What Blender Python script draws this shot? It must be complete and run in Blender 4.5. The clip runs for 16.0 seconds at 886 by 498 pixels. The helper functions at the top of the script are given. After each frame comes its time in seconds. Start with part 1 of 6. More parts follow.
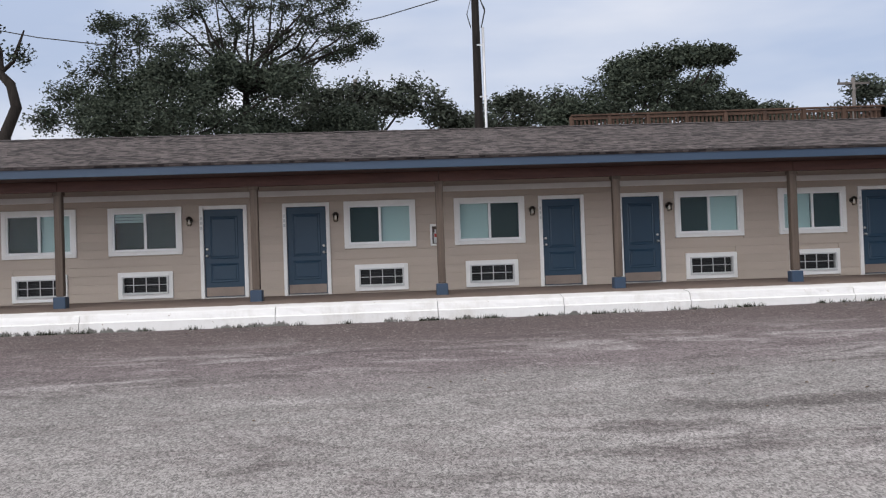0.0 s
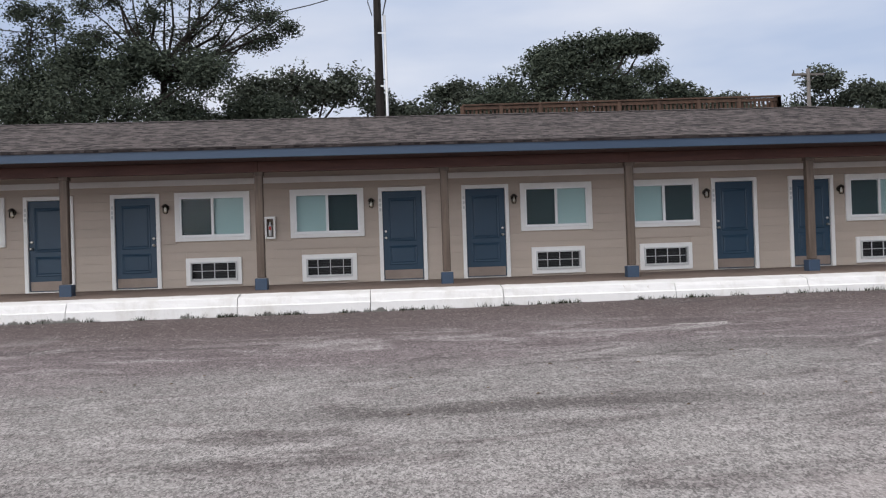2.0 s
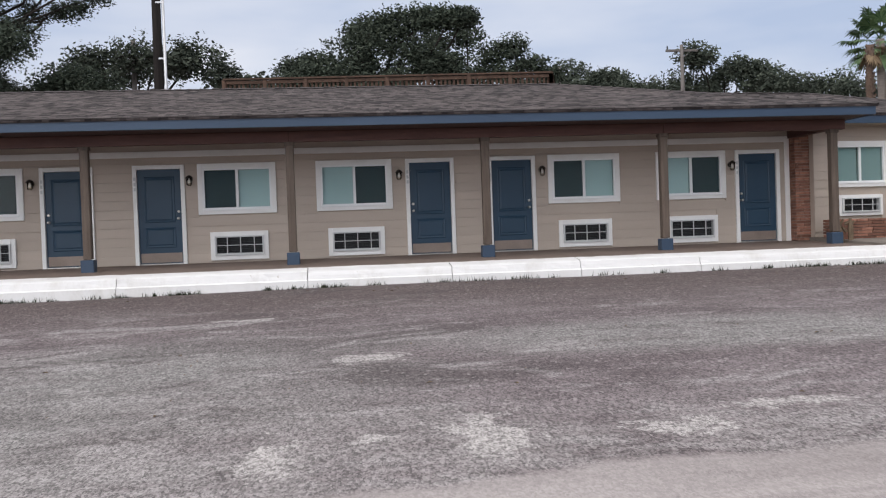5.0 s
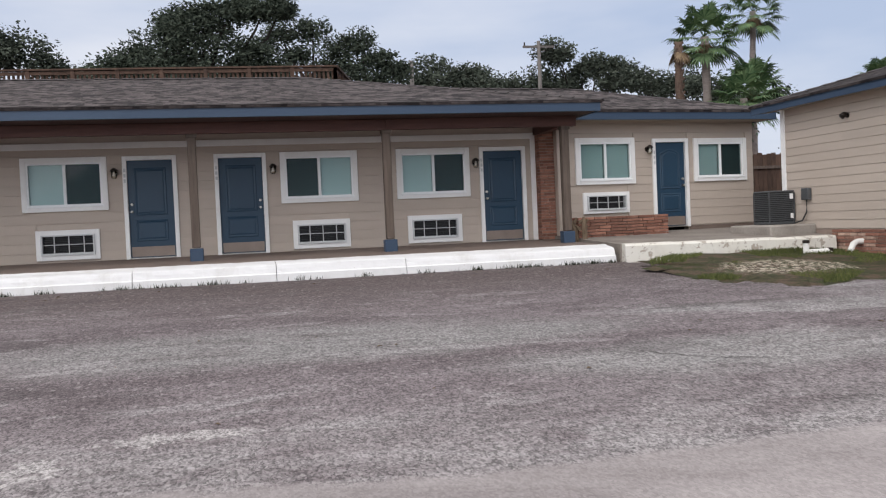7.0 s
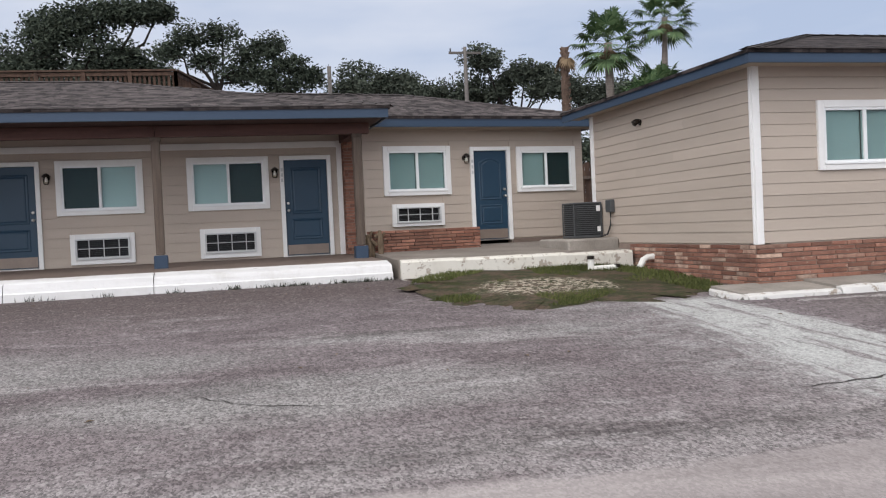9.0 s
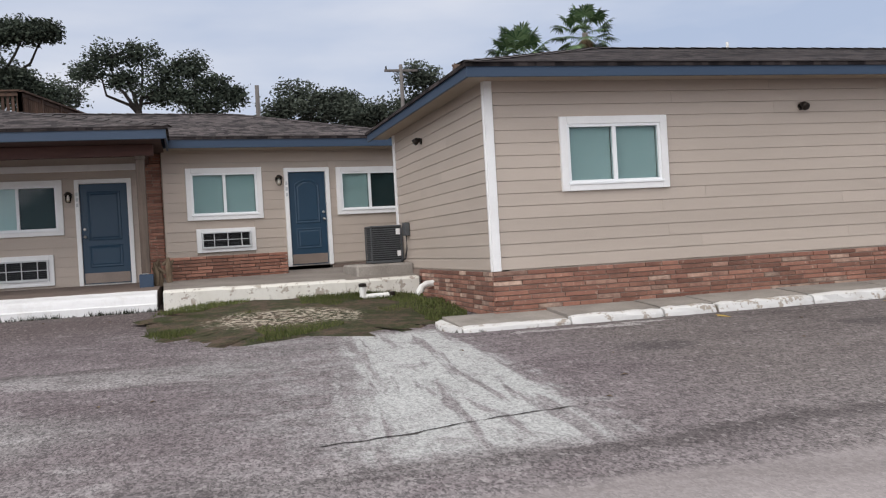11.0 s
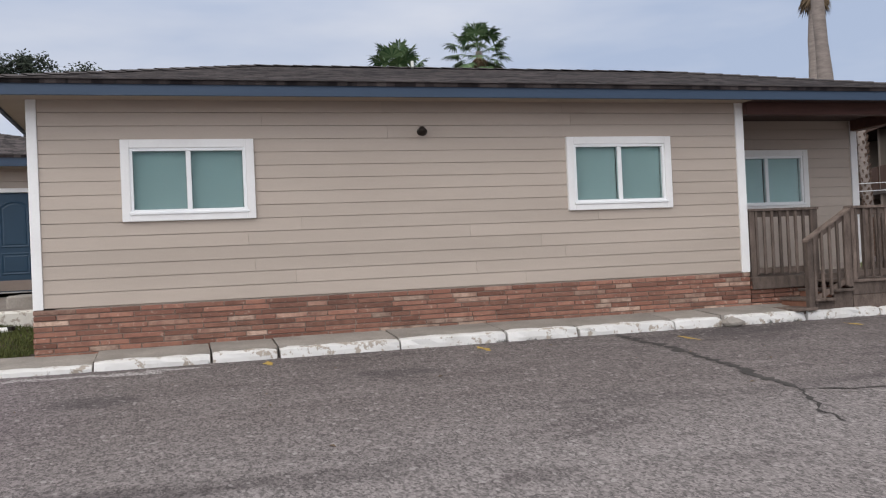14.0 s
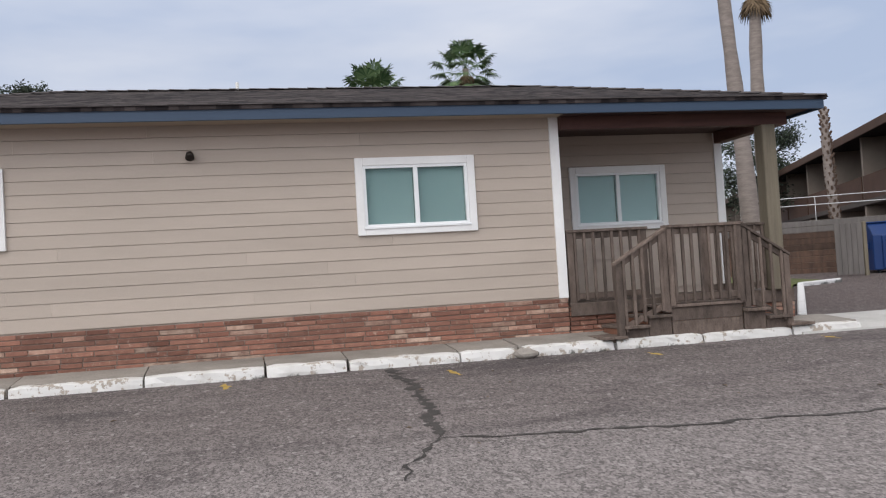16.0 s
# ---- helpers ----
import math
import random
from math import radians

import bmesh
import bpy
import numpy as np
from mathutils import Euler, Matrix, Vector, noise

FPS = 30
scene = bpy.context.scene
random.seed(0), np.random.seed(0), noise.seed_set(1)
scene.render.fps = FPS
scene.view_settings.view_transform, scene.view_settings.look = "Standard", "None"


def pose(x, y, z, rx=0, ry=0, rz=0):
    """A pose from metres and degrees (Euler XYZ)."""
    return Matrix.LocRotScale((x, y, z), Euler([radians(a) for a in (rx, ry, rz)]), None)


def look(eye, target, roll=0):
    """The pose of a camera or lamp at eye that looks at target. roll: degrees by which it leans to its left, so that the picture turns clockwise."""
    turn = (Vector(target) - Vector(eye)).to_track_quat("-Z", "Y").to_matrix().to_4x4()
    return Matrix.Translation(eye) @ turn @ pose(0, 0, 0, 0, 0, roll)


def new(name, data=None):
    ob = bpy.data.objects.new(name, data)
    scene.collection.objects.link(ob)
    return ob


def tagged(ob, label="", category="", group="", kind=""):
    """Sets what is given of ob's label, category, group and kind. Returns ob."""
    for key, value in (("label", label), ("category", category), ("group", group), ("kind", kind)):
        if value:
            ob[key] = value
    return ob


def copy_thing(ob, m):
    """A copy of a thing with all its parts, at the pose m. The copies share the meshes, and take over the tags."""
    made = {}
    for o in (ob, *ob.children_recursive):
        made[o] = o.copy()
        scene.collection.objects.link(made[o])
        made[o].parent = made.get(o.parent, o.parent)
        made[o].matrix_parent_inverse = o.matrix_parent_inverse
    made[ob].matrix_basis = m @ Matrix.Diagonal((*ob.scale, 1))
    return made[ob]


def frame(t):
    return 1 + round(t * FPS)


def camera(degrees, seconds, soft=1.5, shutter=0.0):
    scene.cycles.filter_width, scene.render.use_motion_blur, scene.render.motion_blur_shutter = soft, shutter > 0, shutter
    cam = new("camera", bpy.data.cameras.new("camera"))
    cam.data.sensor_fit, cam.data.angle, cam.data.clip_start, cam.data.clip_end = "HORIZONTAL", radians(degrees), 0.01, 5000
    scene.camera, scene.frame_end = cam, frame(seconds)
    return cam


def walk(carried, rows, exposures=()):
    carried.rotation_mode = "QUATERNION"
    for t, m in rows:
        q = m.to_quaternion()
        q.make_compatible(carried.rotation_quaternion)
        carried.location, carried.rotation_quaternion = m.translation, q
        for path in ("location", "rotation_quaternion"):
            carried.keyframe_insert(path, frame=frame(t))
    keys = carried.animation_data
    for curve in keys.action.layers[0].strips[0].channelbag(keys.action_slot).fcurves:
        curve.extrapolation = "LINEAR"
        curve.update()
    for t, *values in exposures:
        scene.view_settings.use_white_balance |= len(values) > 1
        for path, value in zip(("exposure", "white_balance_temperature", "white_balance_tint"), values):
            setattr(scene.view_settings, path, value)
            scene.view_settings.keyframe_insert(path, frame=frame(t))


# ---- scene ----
cam = camera(51.4, 16.0, soft=1.2)
PATH = [
    (0, (0.407, -21.449, 0.539), (0.529, -19.454, 0.578), -2.0),
    (0.5, (1.284, -21.377, 0.529), (1.401, -19.381, 0.56), -2.0),
    (1, (2.172, -21.269, 0.515), (2.288, -19.272, 0.542), -2.0),
    (1.5, (3.115, -21.126, 0.491), (3.234, -19.129, 0.515), -1.9),
    (2, (4.075, -20.984, 0.478), (4.204, -18.988, 0.498), -1.9),
    (2.5, (5.073, -20.883, 0.479), (5.213, -18.888, 0.49), -1.9),
    (3, (6.094, -20.777, 0.48), (6.248, -18.783, 0.482), -1.9),
    (3.2, (6.477, -20.706, 0.472), (6.643, -18.713, 0.47), -2.0),
    (5.3, (10.618, -20.317, 0.525), (10.878, -18.335, 0.481), -1.9),
    (5.5, (10.998, -20.351, 0.535), (11.275, -18.371, 0.488), -1.8),
    (6, (11.955, -20.28, 0.547), (12.294, -18.309, 0.492), -1.7),
    (6.5, (12.938, -20.186, 0.504), (13.335, -18.227, 0.448), -2.1),
    (7, (13.943, -20.042, 0.477), (14.38, -18.091, 0.42), -2.5),
    (7.5, (14.899, -19.958, 0.461), (15.359, -18.012, 0.401), -2.8),
    (8, (15.858, -19.875, 0.46), (16.331, -17.933, 0.401), -2.9),
    (8.5, (16.826, -19.74, 0.446), (17.313, -17.8, 0.393), -2.8),
    (9, (17.782, -19.681, 0.457), (18.278, -17.744, 0.412), -2.6),
    (11.5, (22.396, -19.729, 0.415), (22.94, -17.805, 0.411), -3.4),
    (12, (23.298, -19.799, 0.421), (23.858, -17.879, 0.421), -3.3),
    (12.5, (24.196, -19.893, 0.418), (24.769, -17.977, 0.426), -3.0),
    (13, (25.123, -19.916, 0.416), (25.699, -18.001, 0.432), -2.7),
    (13.5, (26.045, -19.975, 0.41), (26.617, -18.059, 0.431), -2.5),
    (14, (26.964, -20.033, 0.399), (27.527, -18.114, 0.424), -2.6),
    (14.5, (27.899, -20.124, 0.381), (28.446, -18.2, 0.413), -2.8),
    (15, (28.822, -20.207, 0.38), (29.347, -18.278, 0.421), -2.9),
    (15.5, (29.762, -20.251, 0.368), (30.254, -18.314, 0.424), -3.1),
    (16, (30.671, -20.258, 0.355), (31.119, -18.31, 0.425), -3.5),
]
walk(cam, [(t, look(eye, target, roll)) for t, eye, target, roll in PATH], [(0.0, 0.16), (9.0, 0.14), (12.0, 0.03), (14.5, 0.0), (16.0, 0.08)])

# ---- world, sun and exposure ----
SUN_ELEV, SUN_ROT = radians(37), radians(218)
world = bpy.data.worlds.new("overcast_sky")
scene.world = world
world.use_nodes = True
wn, wl = world.node_tree.nodes, world.node_tree.links
wn.clear()
w_out = wn.new("ShaderNodeOutputWorld")
w_bg = wn.new("ShaderNodeBackground")
w_sky = wn.new("ShaderNodeTexSky")
w_sky.sky_type, w_sky.sun_disc = "NISHITA", False
w_sky.sun_elevation, w_sky.sun_rotation = SUN_ELEV, SUN_ROT
w_co = wn.new("ShaderNodeTexCoord")
w_sep = wn.new("ShaderNodeSeparateXYZ")
wl.new(w_co.outputs["Generated"], w_sep.inputs[0])
w_map = wn.new("ShaderNodeMapping")
w_map.inputs["Scale"].default_value = (1.2, 1.2, 4.5)
wl.new(w_co.outputs["Generated"], w_map.inputs["Vector"])
w_noise = wn.new("ShaderNodeTexNoise")
w_noise.inputs["Scale"].default_value = 1.7
w_noise.inputs["Detail"].default_value = 5
w_noise.inputs["Roughness"].default_value = 0.5
wl.new(w_map.outputs[0], w_noise.inputs["Vector"])
w_ramp = wn.new("ShaderNodeValToRGB")
w_ramp.color_ramp.elements[0].position, w_ramp.color_ramp.elements[0].color = 0.38, (0.47, 0.555, 0.74, 1)
w_ramp.color_ramp.elements[1].position, w_ramp.color_ramp.elements[1].color = 0.68, (0.80, 0.82, 0.90, 1)
wl.new(w_noise.outputs["Fac"], w_ramp.inputs[0])
# an overcast sky grows brighter towards the zenith
w_up = wn.new("ShaderNodeMapRange")
w_up.inputs["From Min"].default_value, w_up.inputs["From Max"].default_value = 0.25, 0.95
w_up.inputs["To Min"].default_value, w_up.inputs["To Max"].default_value = 1.0, 1.65
wl.new(w_sep.outputs[2], w_up.inputs["Value"])
w_mul = wn.new("ShaderNodeVectorMath")
w_mul.operation = "SCALE"
w_white = wn.new("ShaderNodeMapRange")
w_white.inputs["From Min"].default_value, w_white.inputs["From Max"].default_value = 0.28, 0.6
wl.new(w_sep.outputs[2], w_white.inputs["Value"])
w_warm = wn.new("ShaderNodeMix")
w_warm.data_type = "RGBA"
w_warm.inputs[7].default_value = (0.75, 0.735, 0.745, 1)
wl.new(w_white.outputs[0], w_warm.inputs[0])
wl.new(w_ramp.outputs[0], w_warm.inputs[6])
wl.new(w_warm.outputs[2], w_mul.inputs[0])
wl.new(w_up.outputs[0], w_mul.inputs["Scale"])
w_skymul = wn.new("ShaderNodeVectorMath")
w_skymul.operation = "SCALE"
w_skymul.inputs["Scale"].default_value = 0.08
wl.new(w_sky.outputs[0], w_skymul.inputs[0])
w_mix = wn.new("ShaderNodeMix")
w_mix.data_type = "RGBA"
w_mix.inputs[0].default_value = 0.9
wl.new(w_skymul.outputs[0], w_mix.inputs[6])
wl.new(w_mul.outputs[0], w_mix.inputs[7])
wl.new(w_mix.outputs[2], w_bg.inputs[0])
w_bg.inputs[1].default_value = 0.95
wl.new(w_bg.outputs[0], w_out.inputs[0])

sun_data = bpy.data.lights.new("sun", "SUN")
sun_data.energy, sun_data.angle, sun_data.color = 2.2, radians(85), (1.0, 0.975, 0.96)
sun = new("sun", sun_data)
sun.matrix_basis = look((-14, -36, 34.0), (14, 0, 0))


# ---- materials ----
class Mat:
    """A small builder of node materials."""

    def __init__(self, name, rough=0.7, metal=0.0, spec=0.4):
        self.m = bpy.data.materials.new(name)
        self.m.use_nodes = True
        self.t = self.m.node_tree
        self.b = self.t.nodes["Principled BSDF"]
        self.b.inputs["Roughness"].default_value = rough
        self.b.inputs["Metallic"].default_value = metal
        self.b.inputs["Specular IOR Level"].default_value = spec
        self.pos = self.n("ShaderNodeNewGeometry", {}, "Position")

    def n(self, kind, ins, out=0, operation="", data_type=""):
        node = self.t.nodes.new(kind)
        if operation:
            node.operation = operation
        if data_type:
            node.data_type = data_type
        for k, v in ins.items():
            if isinstance(v, bpy.types.NodeSocket):
                self.t.links.new(v, node.inputs[k])
            else:
                node.inputs[k].default_value = v
        return node.outputs[out]

    def scaled(self, s):
        return self.n("ShaderNodeMapping", {"Vector": self.pos, "Scale": s})

    def noise(self, scale, detail=3, rough=0.5, vec=None, dist=0.0):
        return self.n("ShaderNodeTexNoise", {"Vector": vec or self.pos, "Scale": scale, "Detail": detail, "Roughness": rough, "Distortion": dist}, "Fac")

    def step(self, v, a, b, lo=0.0, hi=1.0):
        return self.n("ShaderNodeMapRange", {"Value": v, "From Min": a, "From Max": b, "To Min": lo, "To Max": hi})

    def math(self, op, a, b=0.0):
        return self.n("ShaderNodeMath", {0: a, 1: b}, operation=op)

    def mix(self, f, a, b):
        a = (*a, 1) if isinstance(a, tuple) and len(a) == 3 else a
        b = (*b, 1) if isinstance(b, tuple) and len(b) == 3 else b
        return self.n("ShaderNodeMix", {0: f, 6: a, 7: b}, 2, data_type="RGBA")

    def rand(self):
        return self.n("ShaderNodeObjectInfo", {}, "Random")

    def value(self, col, v):
        return self.n("ShaderNodeHueSaturation", {"Color": col, "Value": v})

    def bump(self, h, strength=0.3, dist=0.01):
        self.t.links.new(self.n("ShaderNodeBump", {"Height": h, "Strength": strength, "Distance": dist}), self.b.inputs["Normal"])

    def color(self, c):
        if isinstance(c, tuple):
            self.b.inputs["Base Color"].default_value = (*c, 1)
        else:
            self.t.links.new(c, self.b.inputs["Base Color"])
        return self


def plain(name, a, b, big=1.5, fine=40.0, rough=0.7, metal=0.0, bump=0.15, rand=0.0, stretch=None, spec=0.4):
    """Two tones mixed at two scales, with fine relief and a little change from piece to piece."""
    m = Mat(name, rough, metal, spec)
    vec = m.scaled(stretch) if stretch else m.pos
    f = m.math("MULTIPLY", m.noise(big, 4, 0.6, vec), 1.0)
    g = m.noise(fine, 3, 0.6, vec)
    k = m.step(m.math("ADD", m.math("MULTIPLY", f, 0.65), m.math("MULTIPLY", g, 0.35)), 0.33, 0.67)
    c = m.mix(k, a, b)
    if rand:
        c = m.value(c, m.step(m.rand(), 0, 1, 1 - rand, 1 + rand))
    m.color(c)
    if bump:
        m.bump(g, bump, 0.01)
    return m.m


M = {}
M["siding"] = plain("tan_siding_paint", (0.415, 0.352, 0.298), (0.475, 0.405, 0.345), 0.9, 60, 0.62, bump=0.12, rand=0.04, stretch=(0.5, 0.5, 3))
M["trim"] = plain("white_trim_paint", (0.76, 0.75, 0.74), (0.84, 0.84, 0.83), 2.5, 50, 0.5, bump=0.05)
M["band"] = plain("pale_tan_trim_paint", (0.62, 0.57, 0.53), (0.68, 0.63, 0.59), 2.0, 50, 0.55, bump=0.05)
M["vinyl"] = plain("white_vinyl", (0.80, 0.81, 0.82), (0.85, 0.86, 0.86), 2.0, 80, 0.35, bump=0.02)
M["fascia"] = plain("slate_blue_paint", (0.028, 0.050, 0.089), (0.039, 0.067, 0.113), 0.8, 40, 0.5, bump=0.08, stretch=(0.4, 1, 2))
M["door"] = plain("navy_door_paint", (0.015, 0.043, 0.078), (0.020, 0.053, 0.092), 1.2, 60, 0.42, bump=0.04)
M["post"] = plain("weathered_brown_timber", (0.062, 0.045, 0.036), (0.130, 0.100, 0.080), 2.0, 25, 0.75, bump=0.4, rand=0.22, stretch=(9, 9, 0.7))
M["beam"] = plain("red_brown_stained_timber", (0.058, 0.024, 0.020), (0.110, 0.050, 0.040), 1.5, 25, 0.65, bump=0.3, stretch=(0.6, 8, 8))
M["soffit"] = plain("brown_soffit_boards", (0.048, 0.026, 0.021), (0.075, 0.043, 0.035), 1.5, 25, 0.7, bump=0.2, stretch=(0.6, 6, 6))
M["tan_soffit"] = plain("tan_soffit_paint", (0.33, 0.27, 0.21), (0.38, 0.32, 0.25), 1.5, 40, 0.7, bump=0.1)
M["walk"] = plain("brown_painted_concrete", (0.135, 0.10, 0.082), (0.21, 0.16, 0.135), 0.8, 30, 0.8, bump=0.2)
M["oldslab"] = plain("dirty_brown_grey_concrete", (0.15, 0.125, 0.108), (0.265, 0.235, 0.205), 0.9, 30, 0.85, bump=0.3)
M["concrete"] = plain("grey_concrete", (0.185, 0.165, 0.145), (0.345, 0.315, 0.28), 1.6, 35, 0.85, bump=0.3, rand=0.07)
M["paleconcrete"] = plain("pale_worn_concrete", (0.38, 0.37, 0.35), (0.54, 0.53, 0.51), 1.2, 35, 0.8, bump=0.25)
M["bronze"] = plain("dark_bronze_metal", (0.02, 0.016, 0.014), (0.04, 0.032, 0.026), 5, 80, 0.45, 0.6, bump=0.05)
M["steel"] = plain("brushed_steel", (0.55, 0.53, 0.50), (0.66, 0.64, 0.61), 3, 90, 0.3, 0.9, bump=0.03)
M["kick"] = plain("tan_metal_kick_plate", (0.21, 0.165, 0.14), (0.28, 0.225, 0.19), 2.5, 60, 0.45, 0.25, bump=0.05)
M["grille"] = plain("pale_grey_metal_grille", (0.50, 0.51, 0.52), (0.6, 0.61, 0.61), 3, 60, 0.5, bump=0.05)
M["dark"] = plain("dark_vent_interior", (0.02, 0.021, 0.023), (0.035, 0.036, 0.038), 3, 30, 0.8)
M["blind"] = plain("white_vinyl_blind", (0.74, 0.80, 0.79), (0.80, 0.85, 0.84), 1.5, 40, 0.6, bump=0.03)
# insect screens, and the sheet that stands for a dark room
M["screen"] = plain("insect_screen_and_room_dark", (0.060, 0.085, 0.090), (0.076, 0.104, 0.110), 2, 200, 0.9)
M["deckwood"] = plain("weathered_grey_deck_wood", (0.060, 0.044, 0.036), (0.180, 0.138, 0.115), 2.2, 22, 0.85, bump=0.5, rand=0.3, stretch=(5, 5, 1.6))
M["fencewood"] = plain("old_cedar_fence_wood", (0.042, 0.025, 0.019), (0.115, 0.068, 0.047), 1.6, 22, 0.85, bump=0.4, rand=0.3, stretch=(5, 5, 1.2))
M["mortar"] = plain("pale_mortar", (0.20, 0.15, 0.125), (0.30, 0.235, 0.195), 3, 60, 0.95, bump=0.4)
M["pvc"] = plain("white_pvc_pipe", (0.70, 0.69, 0.65), (0.80, 0.79, 0.76), 4, 60, 0.4, bump=0.03)
M["pole"] = plain("dark_creosote_pole", (0.010, 0.009, 0.009), (0.028, 0.024, 0.022), 1.5, 30, 0.85, bump=0.5, stretch=(6, 6, 0.7), spec=0.08)
M["greypole"] = plain("grey_timber_pole", (0.10, 0.09, 0.085), (0.17, 0.155, 0.145), 1.5, 30, 0.85, bump=0.4, stretch=(6, 6, 0.7))
M["conduit"] = plain("galvanised_conduit", (0.50, 0.51, 0.53), (0.62, 0.63, 0.65), 2, 40, 0.4, 0.5, bump=0.05)
M["wire"] = plain("black_cable", (0.015, 0.015, 0.016), (0.03, 0.03, 0.032), 2, 40, 0.6)
M["bark"] = plain("grey_oak_bark", (0.018, 0.015, 0.014), (0.045, 0.039, 0.035), 2.5, 18, 0.9, bump=0.7, stretch=(3, 3, 1), spec=0.1)
M["palmbark"] = plain("pale_palm_trunk", (0.17, 0.142, 0.128), (0.29, 0.25, 0.225), 3.0, 14, 0.9, bump=0.6, stretch=(1, 1, 5))
M["palmboot"] = plain("brown_palm_boots", (0.07, 0.045, 0.033), (0.15, 0.10, 0.075), 3.0, 14, 0.9, bump=0.7, rand=0.2)
M["bluebin"] = plain("blue_painted_steel", (0.004, 0.026, 0.11), (0.007, 0.036, 0.145), 2.0, 40, 0.42, bump=0.06)
M["stucco"] = plain("beige_stucco", (0.20, 0.165, 0.14), (0.26, 0.22, 0.185), 1.0, 30, 0.85, bump=0.2)
# beige set dark: shade of balconies and room interiors put into the colour
M["shade_tone"] = plain("painted_shade_brown", (0.065, 0.054, 0.048), (0.09, 0.076, 0.068), 1.0, 30, 0.85)
M["balcony"] = plain("brown_balcony_siding", (0.065, 0.036, 0.026), (0.10, 0.058, 0.042), 1.0, 30, 0.8, bump=0.2)
M["condenser"] = plain("grey_condenser_cabinet", (0.07, 0.075, 0.08), (0.11, 0.115, 0.12), 2.0, 50, 0.5, 0.3, bump=0.05)
M["redbox"] = plain("red_enamel", (0.35, 0.02, 0.015), (0.42, 0.03, 0.02), 3, 60, 0.35)
M["yellow"] = plain("faded_yellow_paint", (0.30, 0.20, 0.05), (0.5, 0.34, 0.07), 6, 30, 0.8, bump=0.2)
M["crack"] = plain("dark_crack_filler", (0.028, 0.025, 0.023), (0.062, 0.056, 0.052), 2.0, 30, 0.9, bump=0.4)
M["shingle_edge"] = plain("cut_shingle_edges", (0.040, 0.034, 0.034), (0.078, 0.066, 0.065), 3.0, 30, 0.9, bump=0.3)
M["post2"] = plain("pale_treated_timber", (0.13, 0.11, 0.08), (0.20, 0.172, 0.125), 2.0, 25, 0.75, bump=0.3, stretch=(9, 9, 0.7))
M["redwood"] = plain("red_brown_riser_board", (0.16, 0.07, 0.045), (0.26, 0.13, 0.085), 2.0, 25, 0.8, bump=0.3)
M["dead"] = plain("dry_brown_plant", (0.09, 0.06, 0.04), (0.2, 0.15, 0.1), 6, 30, 0.9, bump=0.5)


def brick_mat(name, pale=0.80):
    m = Mat(name, 0.85)
    r = m.rand()
    a = m.mix(m.step(r, 0, 0.5), (0.215, 0.092, 0.063), (0.305, 0.150, 0.105))
    b = m.mix(m.step(r, pale, pale + 0.14), a, (0.50, 0.36, 0.28))
    c = m.mix(m.step(m.noise(7, 4, 0.65), 0.40, 0.72), b, (0.19, 0.09, 0.065))
    d = m.mix(m.step(m.noise(18, 4, 0.6), 0.60, 0.74), c, (0.46, 0.33, 0.27))
    m.color(m.value(d, m.step(m.n("ShaderNodeMath", {0: m.math("MULTIPLY", r, 17.31)}, operation="FRACT"), 0, 1, 0.64, 1.25)))
    m.bump(m.noise(45, 4, 0.6), 0.5, 0.01)
    return m.m


M["brick"] = brick_mat("terracotta_brick")
M["redbrick"] = brick_mat("plain_red_brick", 0.985)


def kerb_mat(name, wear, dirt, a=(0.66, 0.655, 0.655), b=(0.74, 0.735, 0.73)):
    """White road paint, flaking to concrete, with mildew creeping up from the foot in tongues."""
    m = Mat(name, 0.6)
    paint = m.mix(m.noise(3, 3), a, b)
    grime = m.step(m.noise(2.2, 6, 0.7, m.scaled((1, 1, 0.5))), 0.52, 0.72, 0, 0.35)
    paint = m.mix(grime, paint, (0.40, 0.37, 0.32))
    flake = m.step(m.noise(6, 6, 0.7), 0.70 - wear, 0.73 - wear)
    c = m.mix(flake, paint, (0.36, 0.315, 0.265))
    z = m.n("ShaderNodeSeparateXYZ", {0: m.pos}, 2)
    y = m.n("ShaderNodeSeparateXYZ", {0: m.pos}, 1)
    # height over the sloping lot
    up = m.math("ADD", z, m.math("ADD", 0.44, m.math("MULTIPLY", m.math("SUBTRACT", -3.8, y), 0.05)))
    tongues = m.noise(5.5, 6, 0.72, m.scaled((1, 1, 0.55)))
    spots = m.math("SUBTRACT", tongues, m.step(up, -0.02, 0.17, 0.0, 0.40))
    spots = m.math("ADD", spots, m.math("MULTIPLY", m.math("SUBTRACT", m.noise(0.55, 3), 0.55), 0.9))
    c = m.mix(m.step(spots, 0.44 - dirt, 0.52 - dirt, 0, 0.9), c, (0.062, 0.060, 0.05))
    m.color(c)
    m.bump(m.noise(14, 4), 0.35, 0.02)
    return m.m


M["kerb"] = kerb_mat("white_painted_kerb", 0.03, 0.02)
M["oldkerb"] = kerb_mat("flaking_white_painted_kerb", 0.15, 0.0, (0.58, 0.57, 0.55), (0.70, 0.69, 0.67))
M["slabedge"] = kerb_mat("stained_cream_painted_edge", 0.15, 0.04, (0.60, 0.565, 0.49), (0.69, 0.675, 0.63))


